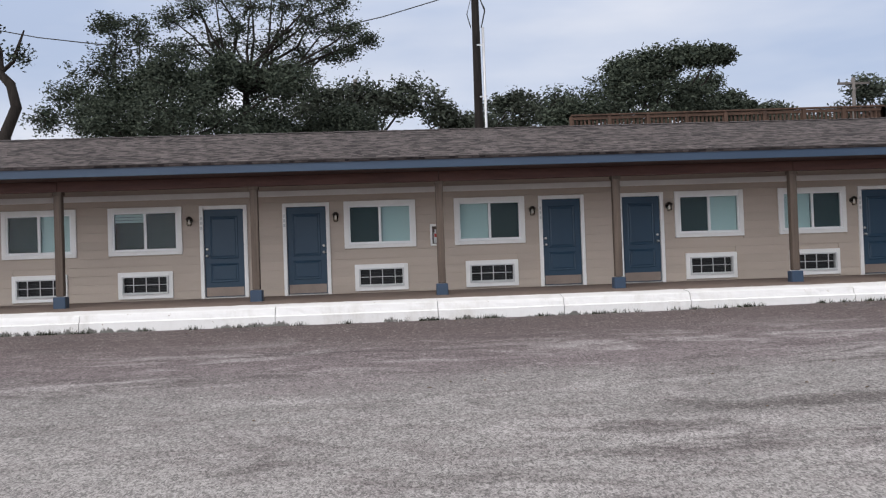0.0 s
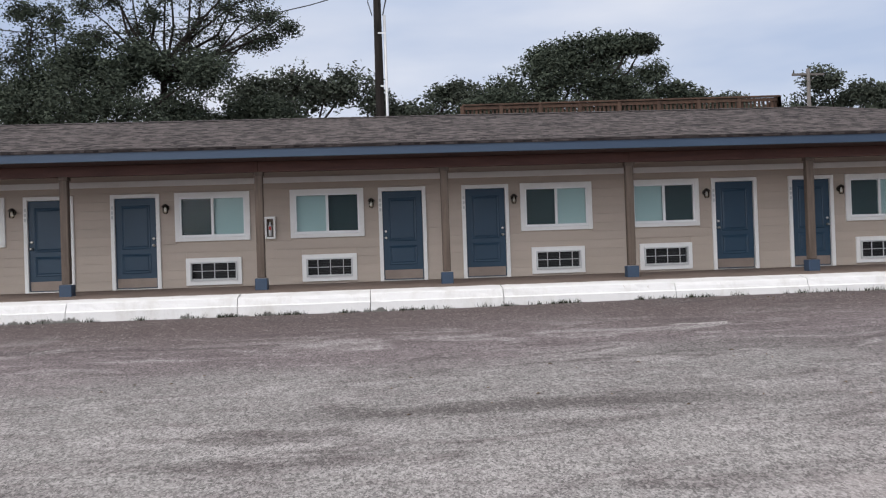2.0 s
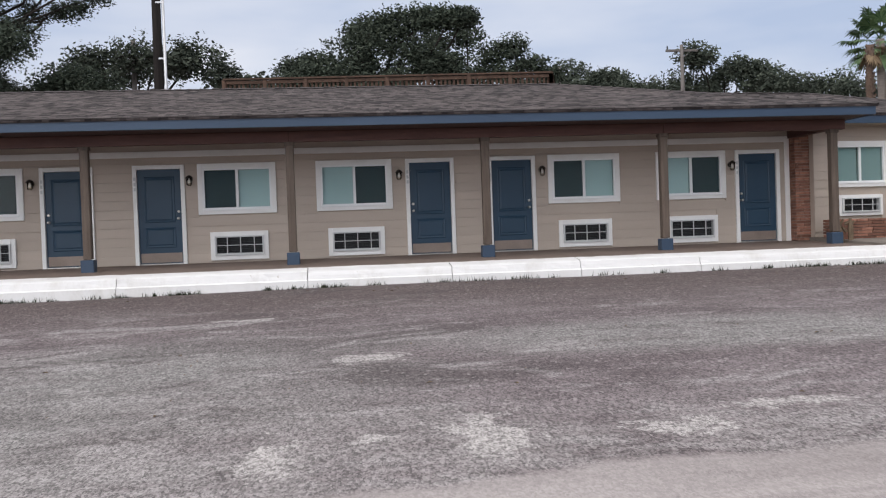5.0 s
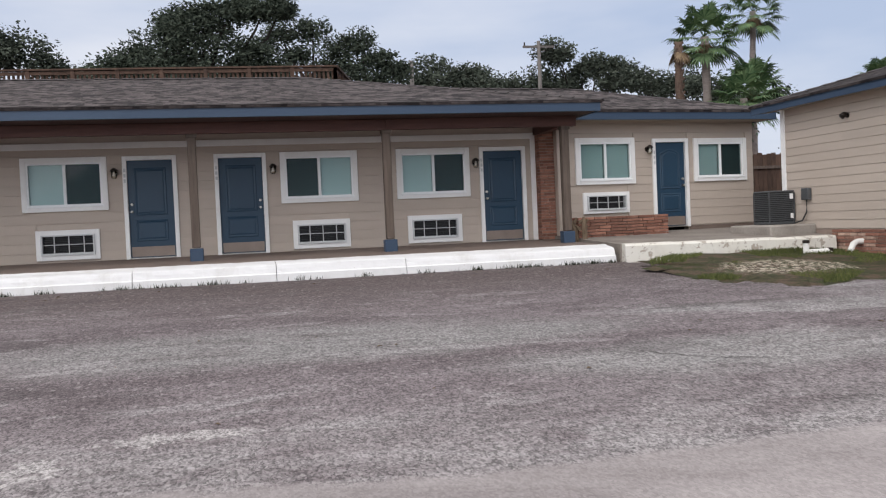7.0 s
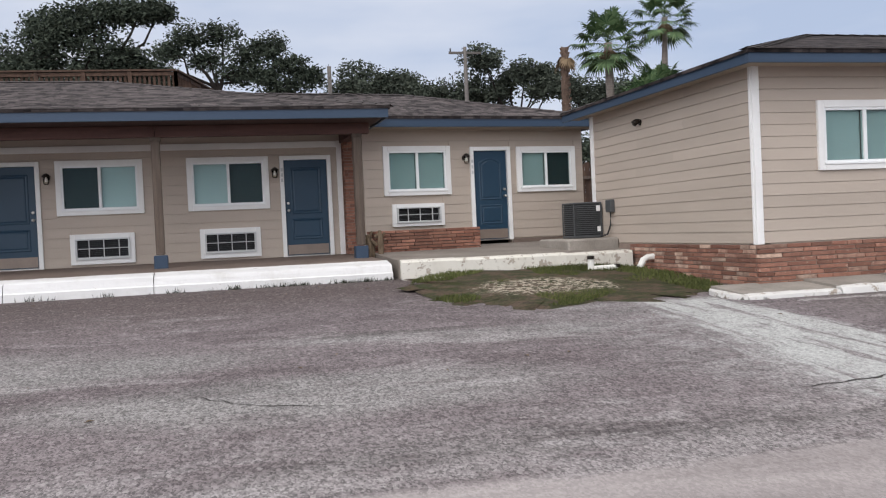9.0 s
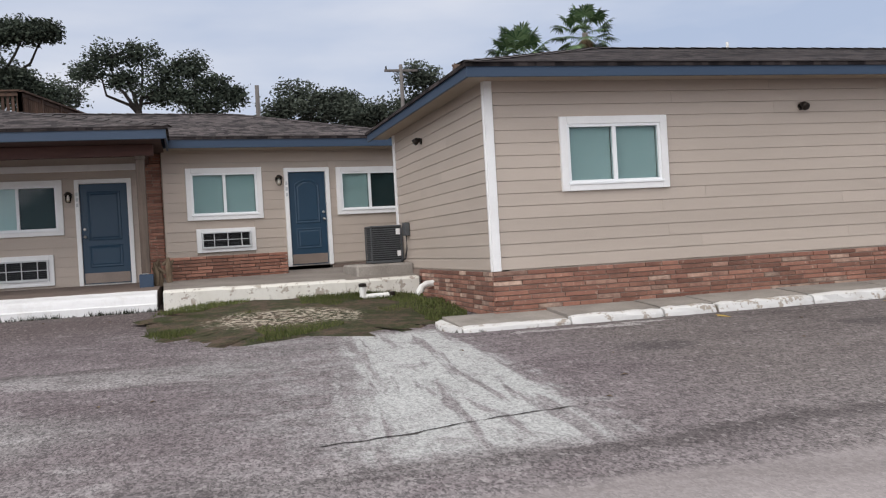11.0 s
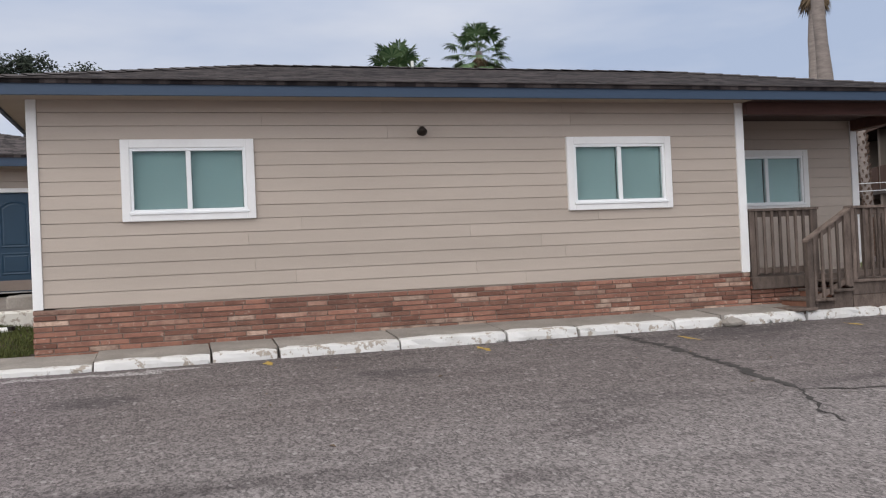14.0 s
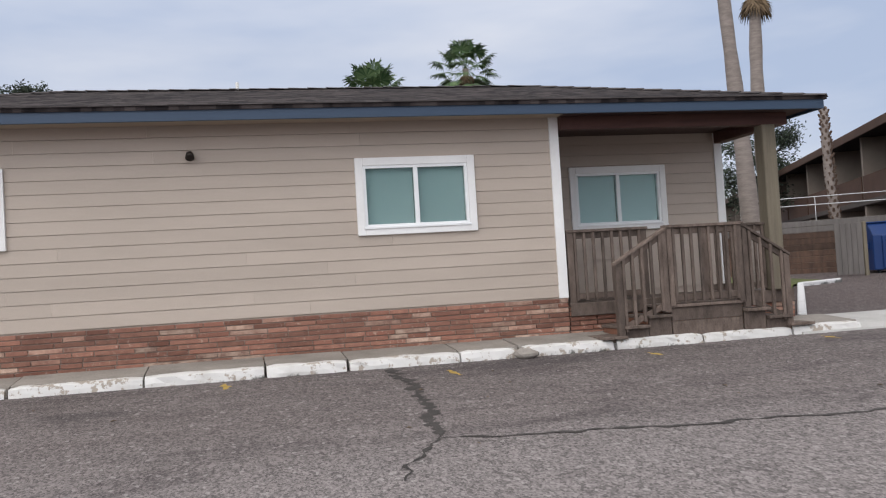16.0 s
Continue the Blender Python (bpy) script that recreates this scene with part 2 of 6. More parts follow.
def shingle_mat(name, dark, pale):
    """Architectural shingles: staggered dark and pale tabs in courses, weathered."""
    m = Mat(name, 0.92, spec=0.15)
    uv = m.n("ShaderNodeTexCoord", {}, "UV")
    uu = m.n("ShaderNodeSeparateXYZ", {0: uv}, 0)
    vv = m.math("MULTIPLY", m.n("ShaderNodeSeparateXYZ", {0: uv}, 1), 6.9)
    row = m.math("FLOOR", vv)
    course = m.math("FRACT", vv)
    shift = m.n("ShaderNodeTexWhiteNoise", {"Vector": m.n("ShaderNodeCombineXYZ", {0: row, 1: 3.0, 2: 0.0})}, "Value")

    def tabs(per_metre, salt):
        col = m.math("FLOOR", m.math("ADD", m.math("MULTIPLY", uu, per_metre), m.math("MULTIPLY", shift, 9.0)))
        return m.n("ShaderNodeTexWhiteNoise", {"Vector": m.n("ShaderNodeCombineXYZ", {0: col, 1: row, 2: salt})}, "Value")

    t = m.math("ADD", m.math("MULTIPLY", tabs(8.0, 0.0), 0.55), m.math("MULTIPLY", tabs(3.6, 7.0), 0.45))
    c = m.mix(m.step(t, 0.2, 0.8), dark, pale)
    streak = m.noise(1.0, 5, 0.7, m.n("ShaderNodeMapping", {"Vector": uv, "Scale": (0.5, 1.2, 1)}))
    c = m.value(c, m.step(streak, 0.40, 0.65, 0.85, 1.25))
    # shade at each course's butt edge, painted as a near-black fade
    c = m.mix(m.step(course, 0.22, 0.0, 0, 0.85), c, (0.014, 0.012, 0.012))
    m.color(m.value(c, m.step(m.noise(50, 3, 0.7), 0.3, 0.7, 0.75, 1.25)))
    m.bump(m.math("SUBTRACT", m.noise(60, 2), m.math("MULTIPLY", course, 0.8)), 0.5, 0.02)
    return m.m


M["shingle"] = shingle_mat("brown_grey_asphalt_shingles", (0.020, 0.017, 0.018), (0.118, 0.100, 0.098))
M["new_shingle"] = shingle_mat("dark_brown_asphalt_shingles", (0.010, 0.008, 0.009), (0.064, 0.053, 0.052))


def leaf_mat(name, a, b):
    m = Mat(name, 0.75, spec=0.15)
    r = m.n("ShaderNodeNewGeometry", {}, "Random Per Island")
    c = m.mix(r, a, b)
    m.color(m.value(c, m.step(m.noise(0.5, 3), 0.3, 0.7, 0.7, 1.3)))
    return m.m


M["oakleaf"] = leaf_mat("dark_oak_leaves", (0.026, 0.036, 0.028), (0.084, 0.102, 0.074))
M["farleaf"] = leaf_mat("far_oak_leaves", (0.036, 0.046, 0.036), (0.09, 0.105, 0.08))
M["palmleaf"] = leaf_mat("palm_fronds", (0.05, 0.095, 0.045), (0.14, 0.20, 0.095))
M["deadfrond"] = leaf_mat("dead_palm_fronds", (0.10, 0.07, 0.045), (0.2, 0.145, 0.09))
M["weed"] = leaf_mat("dark_kerb_weeds", (0.012, 0.016, 0.009), (0.034, 0.042, 0.022))
M["grass"] = leaf_mat("short_grass", (0.05, 0.065, 0.02), (0.12, 0.13, 0.045))


def glass_mat(name, tint, gloss):
    m = bpy.data.materials.new(name)
    m.use_nodes = True
    t = m.node_tree
    t.nodes.clear()
    o = t.nodes.new("ShaderNodeOutputMaterial")
    mx = t.nodes.new("ShaderNodeMixShader")
    tr = t.nodes.new("ShaderNodeBsdfTransparent")
    gl = t.nodes.new("ShaderNodeBsdfGlossy")
    fr = t.nodes.new("ShaderNodeFresnel")
    fr.inputs["IOR"].default_value = gloss
    tr.inputs[0].default_value = (*tint, 1)
    gl.inputs["Roughness"].default_value = 0.02
    t.links.new(fr.outputs[0], mx.inputs[0])
    t.links.new(tr.outputs[0], mx.inputs[1])
    t.links.new(gl.outputs[0], mx.inputs[2])
    t.links.new(mx.outputs[0], o.inputs[0])
    return m


M["clear"] = bpy.data.materials.new("clear_pane_back")
M["clear"].use_nodes = True
M["clear"].node_tree.nodes.clear()
_o = M["clear"].node_tree.nodes.new("ShaderNodeOutputMaterial")
_t = M["clear"].node_tree.nodes.new("ShaderNodeBsdfTransparent")
M["clear"].node_tree.links.new(_t.outputs[0], _o.inputs[0])
M["glass"] = glass_mat("green_tinted_window_glass", (0.61, 0.735, 0.745), 1.3)
M["darkglass"] = glass_mat("dark_green_window_glass", (0.43, 0.555, 0.555), 1.42)
M["lampglass"] = glass_mat("clear_lamp_glass", (0.9, 0.88, 0.82), 1.5)


def asphalt_mat():
    """Old chip-seal: purple-brown binder, grey worn stone, chalk drifts, dark seams and a sandy wheel track."""
    m = Mat("worn_chipseal_asphalt", 0.92, spec=0.25)
    sx = m.n("ShaderNodeSeparateXYZ", {0: m.pos}, 0)
    sy = m.n("ShaderNodeSeparateXYZ", {0: m.pos}, 1)
    big = m.noise(0.16, 3, 0.55, None, 0.4)
    mid = m.noise(0.42, 6, 0.68, m.scaled((0.55, 1.2, 1)), 0.6)
    fine = m.noise(2.2, 6, 0.72, m.scaled((0.55, 1.15, 1)), 0.5)
    ragged = m.noise(2.6, 6, 0.75, None, 0.6)
    edge = m.math("SUBTRACT", m.math("ADD", m.math("MULTIPLY", mid, 0.7), m.math("MULTIPLY", fine, 0.3)), 0.5)
    meander = m.math("SUBTRACT", m.math("ADD", m.math("MULTIPLY", big, 0.7), m.math("MULTIPLY", mid, 0.3)), 0.5)

    def wob(v, k, by=None):
        return m.math("ADD", v, m.math("MULTIPLY", by or edge, k))

    def blob(cx, cy, rx, ry, k=1.6):
        u = m.math("DIVIDE", m.math("SUBTRACT", sx, cx), rx)
        v = m.math("DIVIDE", m.math("SUBTRACT", sy, cy), ry)
        r = m.math("SQRT", m.math("ADD", m.math("MULTIPLY", u, u), m.math("MULTIPLY", v, v)))
        return m.step(wob(r, k), 1.15, 0.6) if k < 2 else m.step(m.math("ADD", r, m.math("MULTIPLY", m.math("SUBTRACT", ragged, 0.5), k * 2.2)), 1.0, 0.7)

    # binder, darker and browner by the kerb, an even brown-grey before the separate building
    tone = m.step(m.math("ADD", m.math("MULTIPLY", mid, 0.5), m.math("MULTIPLY", fine, 0.5)), 0.38, 0.62)
    c = m.mix(tone, (0.116, 0.094, 0.098), (0.205, 0.176, 0.182))
    c = m.mix(m.step(wob(sx, 4.0), 25.0, 26.5), c, m.mix(tone, (0.124, 0.105, 0.101), (0.178, 0.155, 0.150)))
    c = m.mix(m.step(wob(sy, 6.0, meander), -8.4, -5.2, 0, 0.8), c, (0.102, 0.079, 0.076))
    # grey worn stone
    grey = m.math("MULTIPLY", m.step(wob(sx, 13.0, meander), 11.6, 8.0), m.step(wob(sy, 8.0), -8.8, -10.4))
    for cx, cy, rx, ry in ((14.5, -10.2, 3.6, 1.1), (18.5, -12.3, 2.4, 0.8), (16.4, -10.4, 2.2, 0.7), (21.0, -10.0, 1.6, 0.5), (19.6, -9.7, 1.4, 0.35)):
        grey = m.math("MAXIMUM", grey, blob(cx, cy, rx, ry))
    c = m.mix(m.math("MULTIPLY", grey, m.step(fine, 0.30, 0.52, 0.3, 0.95)), c, m.mix(m.step(wob(sy, 4.0), -11.0, -14.0), (0.232, 0.221, 0.217), (0.275, 0.262, 0.257)))
    # the drive before the separate building is paler, in a broad soft band
    c = m.mix(m.math("MULTIPLY", m.step(wob(sy, 5.0), -12.0, -14.6, 0, 0.75), m.step(wob(sx, 6.0), 23.0, 27.0)), c, (0.232, 0.210, 0.206))
    # dark seams and smears
    def seam(y0, k, x0, x1, w, deep):
        d = m.math("ABSOLUTE", m.math("SUBTRACT", wob(sy, 2.2), m.math("ADD", y0, m.math("MULTIPLY", m.math("SUBTRACT", sx, x0), k))))
        along = m.math("MULTIPLY", m.step(sx, x0 - 0.6, x0 + 0.5), m.step(sx, x1 + 1.5, x1 - 1.0))
        return m.math("MULTIPLY", m.step(d, w, w * 0.3, 0, deep), along)

    for q in ((-9.9, 0.0, 4.6, 8.6, 0.10, 0.6), (-14.2, 0.0, 18.0, 28.0, 0.26, 0.75), (-12.9, 0.03, 30.0, 37.0, 0.25, 0.35), (-7.4, 0.0, -3.0, 2.5, 0.14, 0.6), (-9.4, 0.06, 18.6, 21.0, 0.16, 0.6)):
        c = m.mix(seam(*q), c, (0.082, 0.070, 0.070))
    for q in ((26.2, -10.9, 0.45, 0.3), (29.2, -10.6, 0.5, 0.25), (33.9, -9.5, 1.3, 0.35)):
        c = m.mix(m.math("MULTIPLY", blob(*q), 0.55), c, (0.062, 0.055, 0.056))
    c = m.mix(m.step(m.noise(0.5, 4, 0.65, m.scaled((0.8, 1.8, 1)), 0.8), 0.55, 0.68, 0, 0.62), c, (0.082, 0.068, 0.069))
    # pale scuffs where the binder has worn through
    scuff = m.noise(0.9, 7, 0.72, m.scaled((0.55, 1.25, 1)), 0.7)
    many = m.math("MULTIPLY", m.step(scuff, 0.535, 0.63, 0, 0.72), m.math("MULTIPLY", m.step(wob(sx, 4.0), 24.5, 22.0), m.step(wob(sy, 3.0), -5.6, -7.6, 0.12, 1.0)))
    c = m.mix(many, c, (0.32, 0.30, 0.298))
    # chalk drift from the grass corner, streaked by wheels, with a faint skirt
    u = m.math("SUBTRACT", sx, m.math("ADD", 23.9, m.math("MULTIPLY", m.math("ADD", sy, 8.5), 0.09)))
    half = m.step(sy, -8.5, -13.8, 0.66, 0.98)
    swept = m.n("ShaderNodeCombineXYZ", {0: m.math("MULTIPLY", u, 2.4), 1: m.math("MULTIPLY", sy, 0.26), 2: 0.0})
    streak = m.noise(1.0, 6, 0.62, swept, 1.1)
    r = m.math("DIVIDE", m.math("ABSOLUTE", u), half)
    r = m.math("ADD", r, m.math("ADD", m.math("MULTIPLY", m.math("SUBTRACT", streak, 0.5), 1.2), m.math("MULTIPLY", m.math("SUBTRACT", ragged, 0.5), 1.3)))
    span = m.math("MULTIPLY", m.step(wob(sy, 1.6), -8.2, -8.5), m.step(wob(sy, 1.2), -14.15, -13.85))
    thin = m.step(m.noise(1.7, 5, 0.6, swept, 0.8), 0.53, 0.61, 1.0, 0.30)
    chalk = m.math("MULTIPLY", m.math("MULTIPLY", m.step(r, 1.12, 0.80), span), m.math("MULTIPLY", thin, m.step(ragged, 0.36, 0.50, 0.55, 0.95)))
    skirt = m.math("MULTIPLY", m.math("MULTIPLY", m.step(m.math("ABSOLUTE", m.math("SUBTRACT", sx, 22.9)), 1.7, 0.6), span), m.step(ragged, 0.44, 0.60, 0.05, 0.36))
    chalk = m.math("MAXIMUM", chalk, skirt)
    c = m.mix(chalk, c, (0.435, 0.44, 0.43))
    # loose pale gravel beside the sandy track
    gravel = m.math("MULTIPLY", m.step(wob(sy, 4.0), -12.6, -14.6, 0, 0.75), m.math("MULTIPLY", m.step(wob(sx, 5.0), 6.0, 9.0), m.step(fine, 0.40, 0.56, 0.2, 1.0)))
    c = m.mix(m.math("MULTIPLY", gravel, m.step(wob(sx, 4.0), 25.0, 22.0)), c, (0.285, 0.264, 0.262))
    # a broad tarry smear
    c = m.mix(seam(-12.0, -0.09, 3.4, 7.4, 0.42, 0.85), c, (0.094, 0.083, 0.082))
    # small chalk patches
    spots = blob(26.45, -9.36, 0.42, 0.12, 2.5)
    for cx, cy, rx, ry in ((11.1, -13.9, 0.30, 0.62), (10.3, -13.85, 0.14, 0.16), (9.5, -14.1, 0.25, 0.45), (12.5, -14.1, 0.4, 0.2), (10.4, -10.8, 0.4, 0.25), (8.9, -7.4, 0.4, 0.12), (25.7, -9.3, 0.5, 0.08), (26.9, -9.25, 0.4, 0.07), (13.6, -13.6, 0.5, 0.16)):
        spots = m.math("MAXIMUM", spots, blob(cx, cy, rx, ry, 2.5))
    c = m.mix(m.math("MULTIPLY", spots, 0.75), c, (0.42, 0.395, 0.385))
    # single stones, two sizes of chippings
    lum = m.n("ShaderNodeSeparateColor", {0: m.n("ShaderNodeTexVoronoi", {"Vector": m.scaled((1, 0.5, 1)), "Scale": 78.0}, "Color")}, 0)
    chip = m.n("ShaderNodeSeparateColor", {0: m.n("ShaderNodeTexVoronoi", {"Vector": m.scaled((1, 0.55, 1)), "Scale": 36.0}, "Color")}, 0)
    grit = m.math("ADD", m.math("MULTIPLY", lum, 0.65), m.math("MULTIPLY", chip, 0.35))
    rough_c = m.value(c, m.step(grit, 0.15, 0.85, 0.46, 1.40))
    rough_c = m.mix(m.step(chip, 0.965, 0.98, 0, 0.35), rough_c, (0.40, 0.38, 0.365))
    c = m.mix(m.math("MULTIPLY", chalk, 0.7), rough_c, m.value(c, m.step(grit, 0.15, 0.85, 0.82, 1.15)))
    # smooth sandy track along the drive, swinging away to the south at both ends
    lie = m.math("ADD", wob(sy, 1.2), m.math("MULTIPLY", m.math("MAXIMUM", m.math("SUBTRACT", sx, 26.5), 0.0), 0.24))
    track = m.math("MULTIPLY", m.math("MULTIPLY", m.step(lie, -14.80, -14.93), m.step(wob(sy, 5.0, meander), -19.4, -17.6)), m.step(m.math("ADD", wob(sx, 5.0), m.math("MULTIPLY", sy, 0.6)), -2.4, -0.9))
    sand = m.mix(m.step(m.noise(0.8, 6, 0.66, m.scaled((0.35, 1.6, 1)), 0.7), 0.35, 0.65), (0.245, 0.218, 0.214), (0.365, 0.330, 0.323))
    track = m.math("MULTIPLY", track, m.math("MULTIPLY", m.step(sx, 33.0, 26.0, 0.2, 0.92), m.step(ragged, 0.28, 0.40, 0.5, 1.0)))
    c = m.mix(track, c, m.value(sand, m.step(grit, 0.15, 0.85, 0.88, 1.12)))
    m.color(c)
    m.bump(m.math("ADD", grit, m.noise(9, 4)), 0.7, 0.012)
    return m.m


M["asphalt"] = asphalt_mat()


def soil_mat():
    m = Mat("mossy_bare_soil", 0.95, spec=0.15)
    c = m.mix(m.step(m.noise(2.6, 6, 0.75), 0.42, 0.56), (0.092, 0.066, 0.048), (0.040, 0.045, 0.020))
    c = m.mix(m.step(m.noise(5.5, 5, 0.75), 0.54, 0.62, 0, 0.8), c, (0.042, 0.034, 0.026))
    sx = m.n("ShaderNodeSeparateXYZ", {0: m.pos}, 0)
    sy = m.n("ShaderNodeSeparateXYZ", {0: m.pos}, 1)
    dx = m.math("MULTIPLY", m.math("SUBTRACT", sx, 22.75), 0.75)
    dy = m.math("MULTIPLY", m.math("SUBTRACT", sy, -6.45), 0.95)
    patch = m.math("SQRT", m.math("ADD", m.math("MULTIPLY", dx, dx), m.math("MULTIPLY", dy, dy)), 0)
    shell = m.math("MULTIPLY", m.step(m.noise(13, 3, 0.7), 0.50, 0.56), m.step(m.math("ADD", patch, m.noise(1.8, 4, 0.7, None, 0.9)), 1.42, 1.12))
    c = m.mix(shell, c, (0.42, 0.37, 0.30))
    m.color(m.value(c, m.step(m.noise(40, 3), 0.3, 0.7, 0.7, 1.3)))
    m.bump(m.noise(20, 4), 0.7, 0.03)
    return m.m


M["soil"] = soil_mat()


# ---- building blocks ----
def mesh_of(name, verts, faces, material):
    me = bpy.data.meshes.new(name)
    me.from_pydata([tuple(v) for v in verts], [], faces)
    me.materials.append(material)
    me.update()
    return me


def part(name, bm, material, parent=None, label="", smooth=False):
    """Links a bmesh as one mesh object under a thing or a part."""
    me = bpy.data.meshes.new(name)
    bm.to_mesh(me)
    bm.free()
    me.materials.append(material)
    if smooth:
        for p in me.polygons:
            p.use_smooth = True
    ob = new(name, me)
    ob.parent = parent
    if label:
        ob["label"] = label
    return ob


def blocks(*boxes, bevel=0.0, seg=1):
    """A bmesh of boxes (x0, x1, y0, y1, z0, z1), with their edges rounded."""
    bm = bmesh.new()
    for x0, x1, y0, y1, z0, z1 in boxes:
        m = Matrix.LocRotScale(((x0 + x1) / 2, (y0 + y1) / 2, (z0 + z1) / 2), None, (abs(x1 - x0), abs(y1 - y0), abs(z1 - z0)))
        bmesh.ops.create_cube(bm, size=1, matrix=m)
    if bevel:
        bmesh.ops.bevel(bm, geom=bm.edges[:], offset=bevel, segments=seg, affect="EDGES", profile=0.5)
    return bm


def tube(points, radii, sides=8, bm=None, caps=True):
    """A tapered tube along points."""
    bm = bm or bmesh.new()
    pts = [Vector(p) for p in points]
    rings = []
    for i, p in enumerate(pts):
        d = (pts[min(i + 1, len(pts) - 1)] - pts[max(i - 1, 0)]).normalized()
        u = d.orthogonal().normalized() if abs(d.z) > 0.95 else d.cross(Vector((0, 0, 1))).normalized()
        w = d.cross(u)
        rings.append([bm.verts.new(p + radii[i] * (math.cos(a) * u + math.sin(a) * w)) for a in (2 * math.pi * k / sides for k in range(sides))])
    for a, b in zip(rings, rings[1:]):
        for k in range(sides):
            bm.faces.new((a[k], a[(k + 1) % sides], b[(k + 1) % sides], b[k]))
    if caps:
        bm.faces.new(rings[0][::-1])
        bm.faces.new(rings[-1])
    bmesh.ops.recalc_face_normals(bm, faces=bm.faces[:])
    return bm


def thing(name, at, label, category, group="", kind="", turn=0.0):
    ob = new(name)
    ob.matrix_basis = pose(*at, 0, 0, turn)
    return tagged(ob, label, category, group, kind)


def prism(bm, profile, x0, x1):
    """Sweeps a closed (y, z) profile along x."""
    a = [bm.verts.new((x0, y, z)) for y, z in profile]
    b = [bm.verts.new((x1, y, z)) for y, z in profile]
    n = len(profile)
    for i in range(n):
        bm.faces.new((a[i], a[(i + 1) % n], b[(i + 1) % n], b[i]))
    bm.faces.new(a[::-1])
    bm.faces.new(b)
    bmesh.ops.recalc_face_normals(bm, faces=bm.faces[:])
    return bm


# ---- ground ----
def ground_z(x, y):
    k = min(max((x - 4) / 7, 0), 1)
    foot, slope = -0.47 + 0.06 * k, 0.066 - 0.016 * k
    if y < -3.8:
        return foot - slope * (-3.8 - max(y, -24))
    return foot + (-0.12 - foot) * min((y + 3.8) / 9, 1)


def grid_lines(lo, hi, near_lo, near_hi, step):
    near = list(np.arange(near_lo, near_hi + 0.01, step))
    out = [lo, lo * 0.5 + near_lo * 0.5, near_lo - 40, near_lo - 12]
    return [v for v in out if v < near_lo] + near + [near_hi + 12, near_hi + 40, (near_hi + hi) / 2, hi]


def ground_node(x, y):
    return ground_z(x, y) + 0.012 * noise.noise((x * 0.3, y * 0.3, 0))


def ground_top(x, y):
    """The height of the laid ground, between its metre-wide grid points."""
    i, j = math.floor(x), math.floor(y)
    u, v = x - i, y - j
    return (ground_node(i, j) * (1 - u) + ground_node(i + 1, j) * u) * (1 - v) + (ground_node(i, j + 1) * (1 - u) + ground_node(i + 1, j + 1) * u) * v


def build_ground():
    xs = grid_lines(-2500, 2500, -16, 64, 1.0)
    ys = grid_lines(-2500, 2500, -26, 10, 1.0)
    verts = [(x, y, ground_node(x, y)) for y in ys for x in xs]
    n = len(xs)
    faces = [(j * n + i, j * n + i + 1, (j + 1) * n + i + 1, (j + 1) * n + i) for j in range(len(ys) - 1) for i in range(n - 1)]
    ob = new("ground", mesh_of("ground", verts, faces, M["asphalt"]))
    for p in ob.data.polygons:
        p.use_smooth = True
    tagged(ob, "worn grey-brown chip-seal parking lot with pale patches", "ground", kind="structure")


build_ground()


def ribbon(name, pts, width, material, label, category, straight=False):
    """A thin strip with ragged edges that lies on the ground along pts."""
    dense = []
    for a, b in zip(pts, pts[1:]):
        k = max(2, int(math.dist(a, b) / 0.045))
        dense += [(a[0] + (b[0] - a[0]) * i / k, a[1] + (b[1] - a[1]) * i / k) for i in range(k)]
    dense.append(pts[-1])
    verts = []
    for i, (x, y) in enumerate(dense):
        a, b = dense[max(i - 1, 0)], dense[min(i + 1, len(dense) - 1)]
        d = Vector((b[0] - a[0], b[1] - a[1], 0)).normalized()
        s = Vector((-d.y, d.x, 0))
        wob = 0 if straight else 0.07 * noise.noise((x * 1.3, y * 1.3, 5)) + 0.05 * noise.noise((x * 6, y * 6, 8))
        c = Vector((x, y, 0)) + s * wob
        end = min(1, 0.3 + min(i, len(dense) - 1 - i) * 0.15)
        for side, salt in ((1, 11), (-1, 29)):
            w = width * 0.5 * end * max(0.04, 0.55 + 1.3 * noise.noise((x * 9, y * 9, salt)) + 0.5 * noise.noise((x * 2, y * 2, salt)))
            q = c + s * w * side
            verts.append((q.x, q.y, ground_top(q.x, q.y) + 0.005))
    faces = [(2 * i, 2 * i + 1, 2 * i + 3, 2 * i + 2) for i in range(len(dense) - 1)]
    ob = new(name, mesh_of(name, verts, faces, material))
    return tagged(ob, label, category, kind="structure")


ribbon("asphalt_crack", [(32.52, -9.05), (32.5, -9.8), (32.53, -10.6), (32.42, -11.3), (32.35, -12.0), (32.25, -12.6), (32.2, -13.1)], 0.17, M["crack"], "ragged dark crack across the parking lot", "crack")
ribbon("asphalt_crack", [(32.2, -13.12), (32.63, -13.27), (33.1, -13.38), (33.9, -13.45), (34.6, -13.52), (35.5, -13.68), (36.6, -13.75)], 0.075, M["crack"], "thin dark crack across the parking lot", "crack")
ribbon("asphalt_crack", [(32.22, -13.1), (32.05, -13.5), (31.8, -13.9), (31.7, -14.3)], 0.05, M["crack"], "thin dark crack in the parking lot", "crack")
# a curved twig on the sand, laid as a flat ribbon like the cracks
ribbon("asphalt_crack", [(14.75, -15.95), (15.0, -15.72), (15.3, -15.7), (15.65, -15.95)], 0.12, M["crack"], "short dark curved twig on the sandy drive edge", "crack")
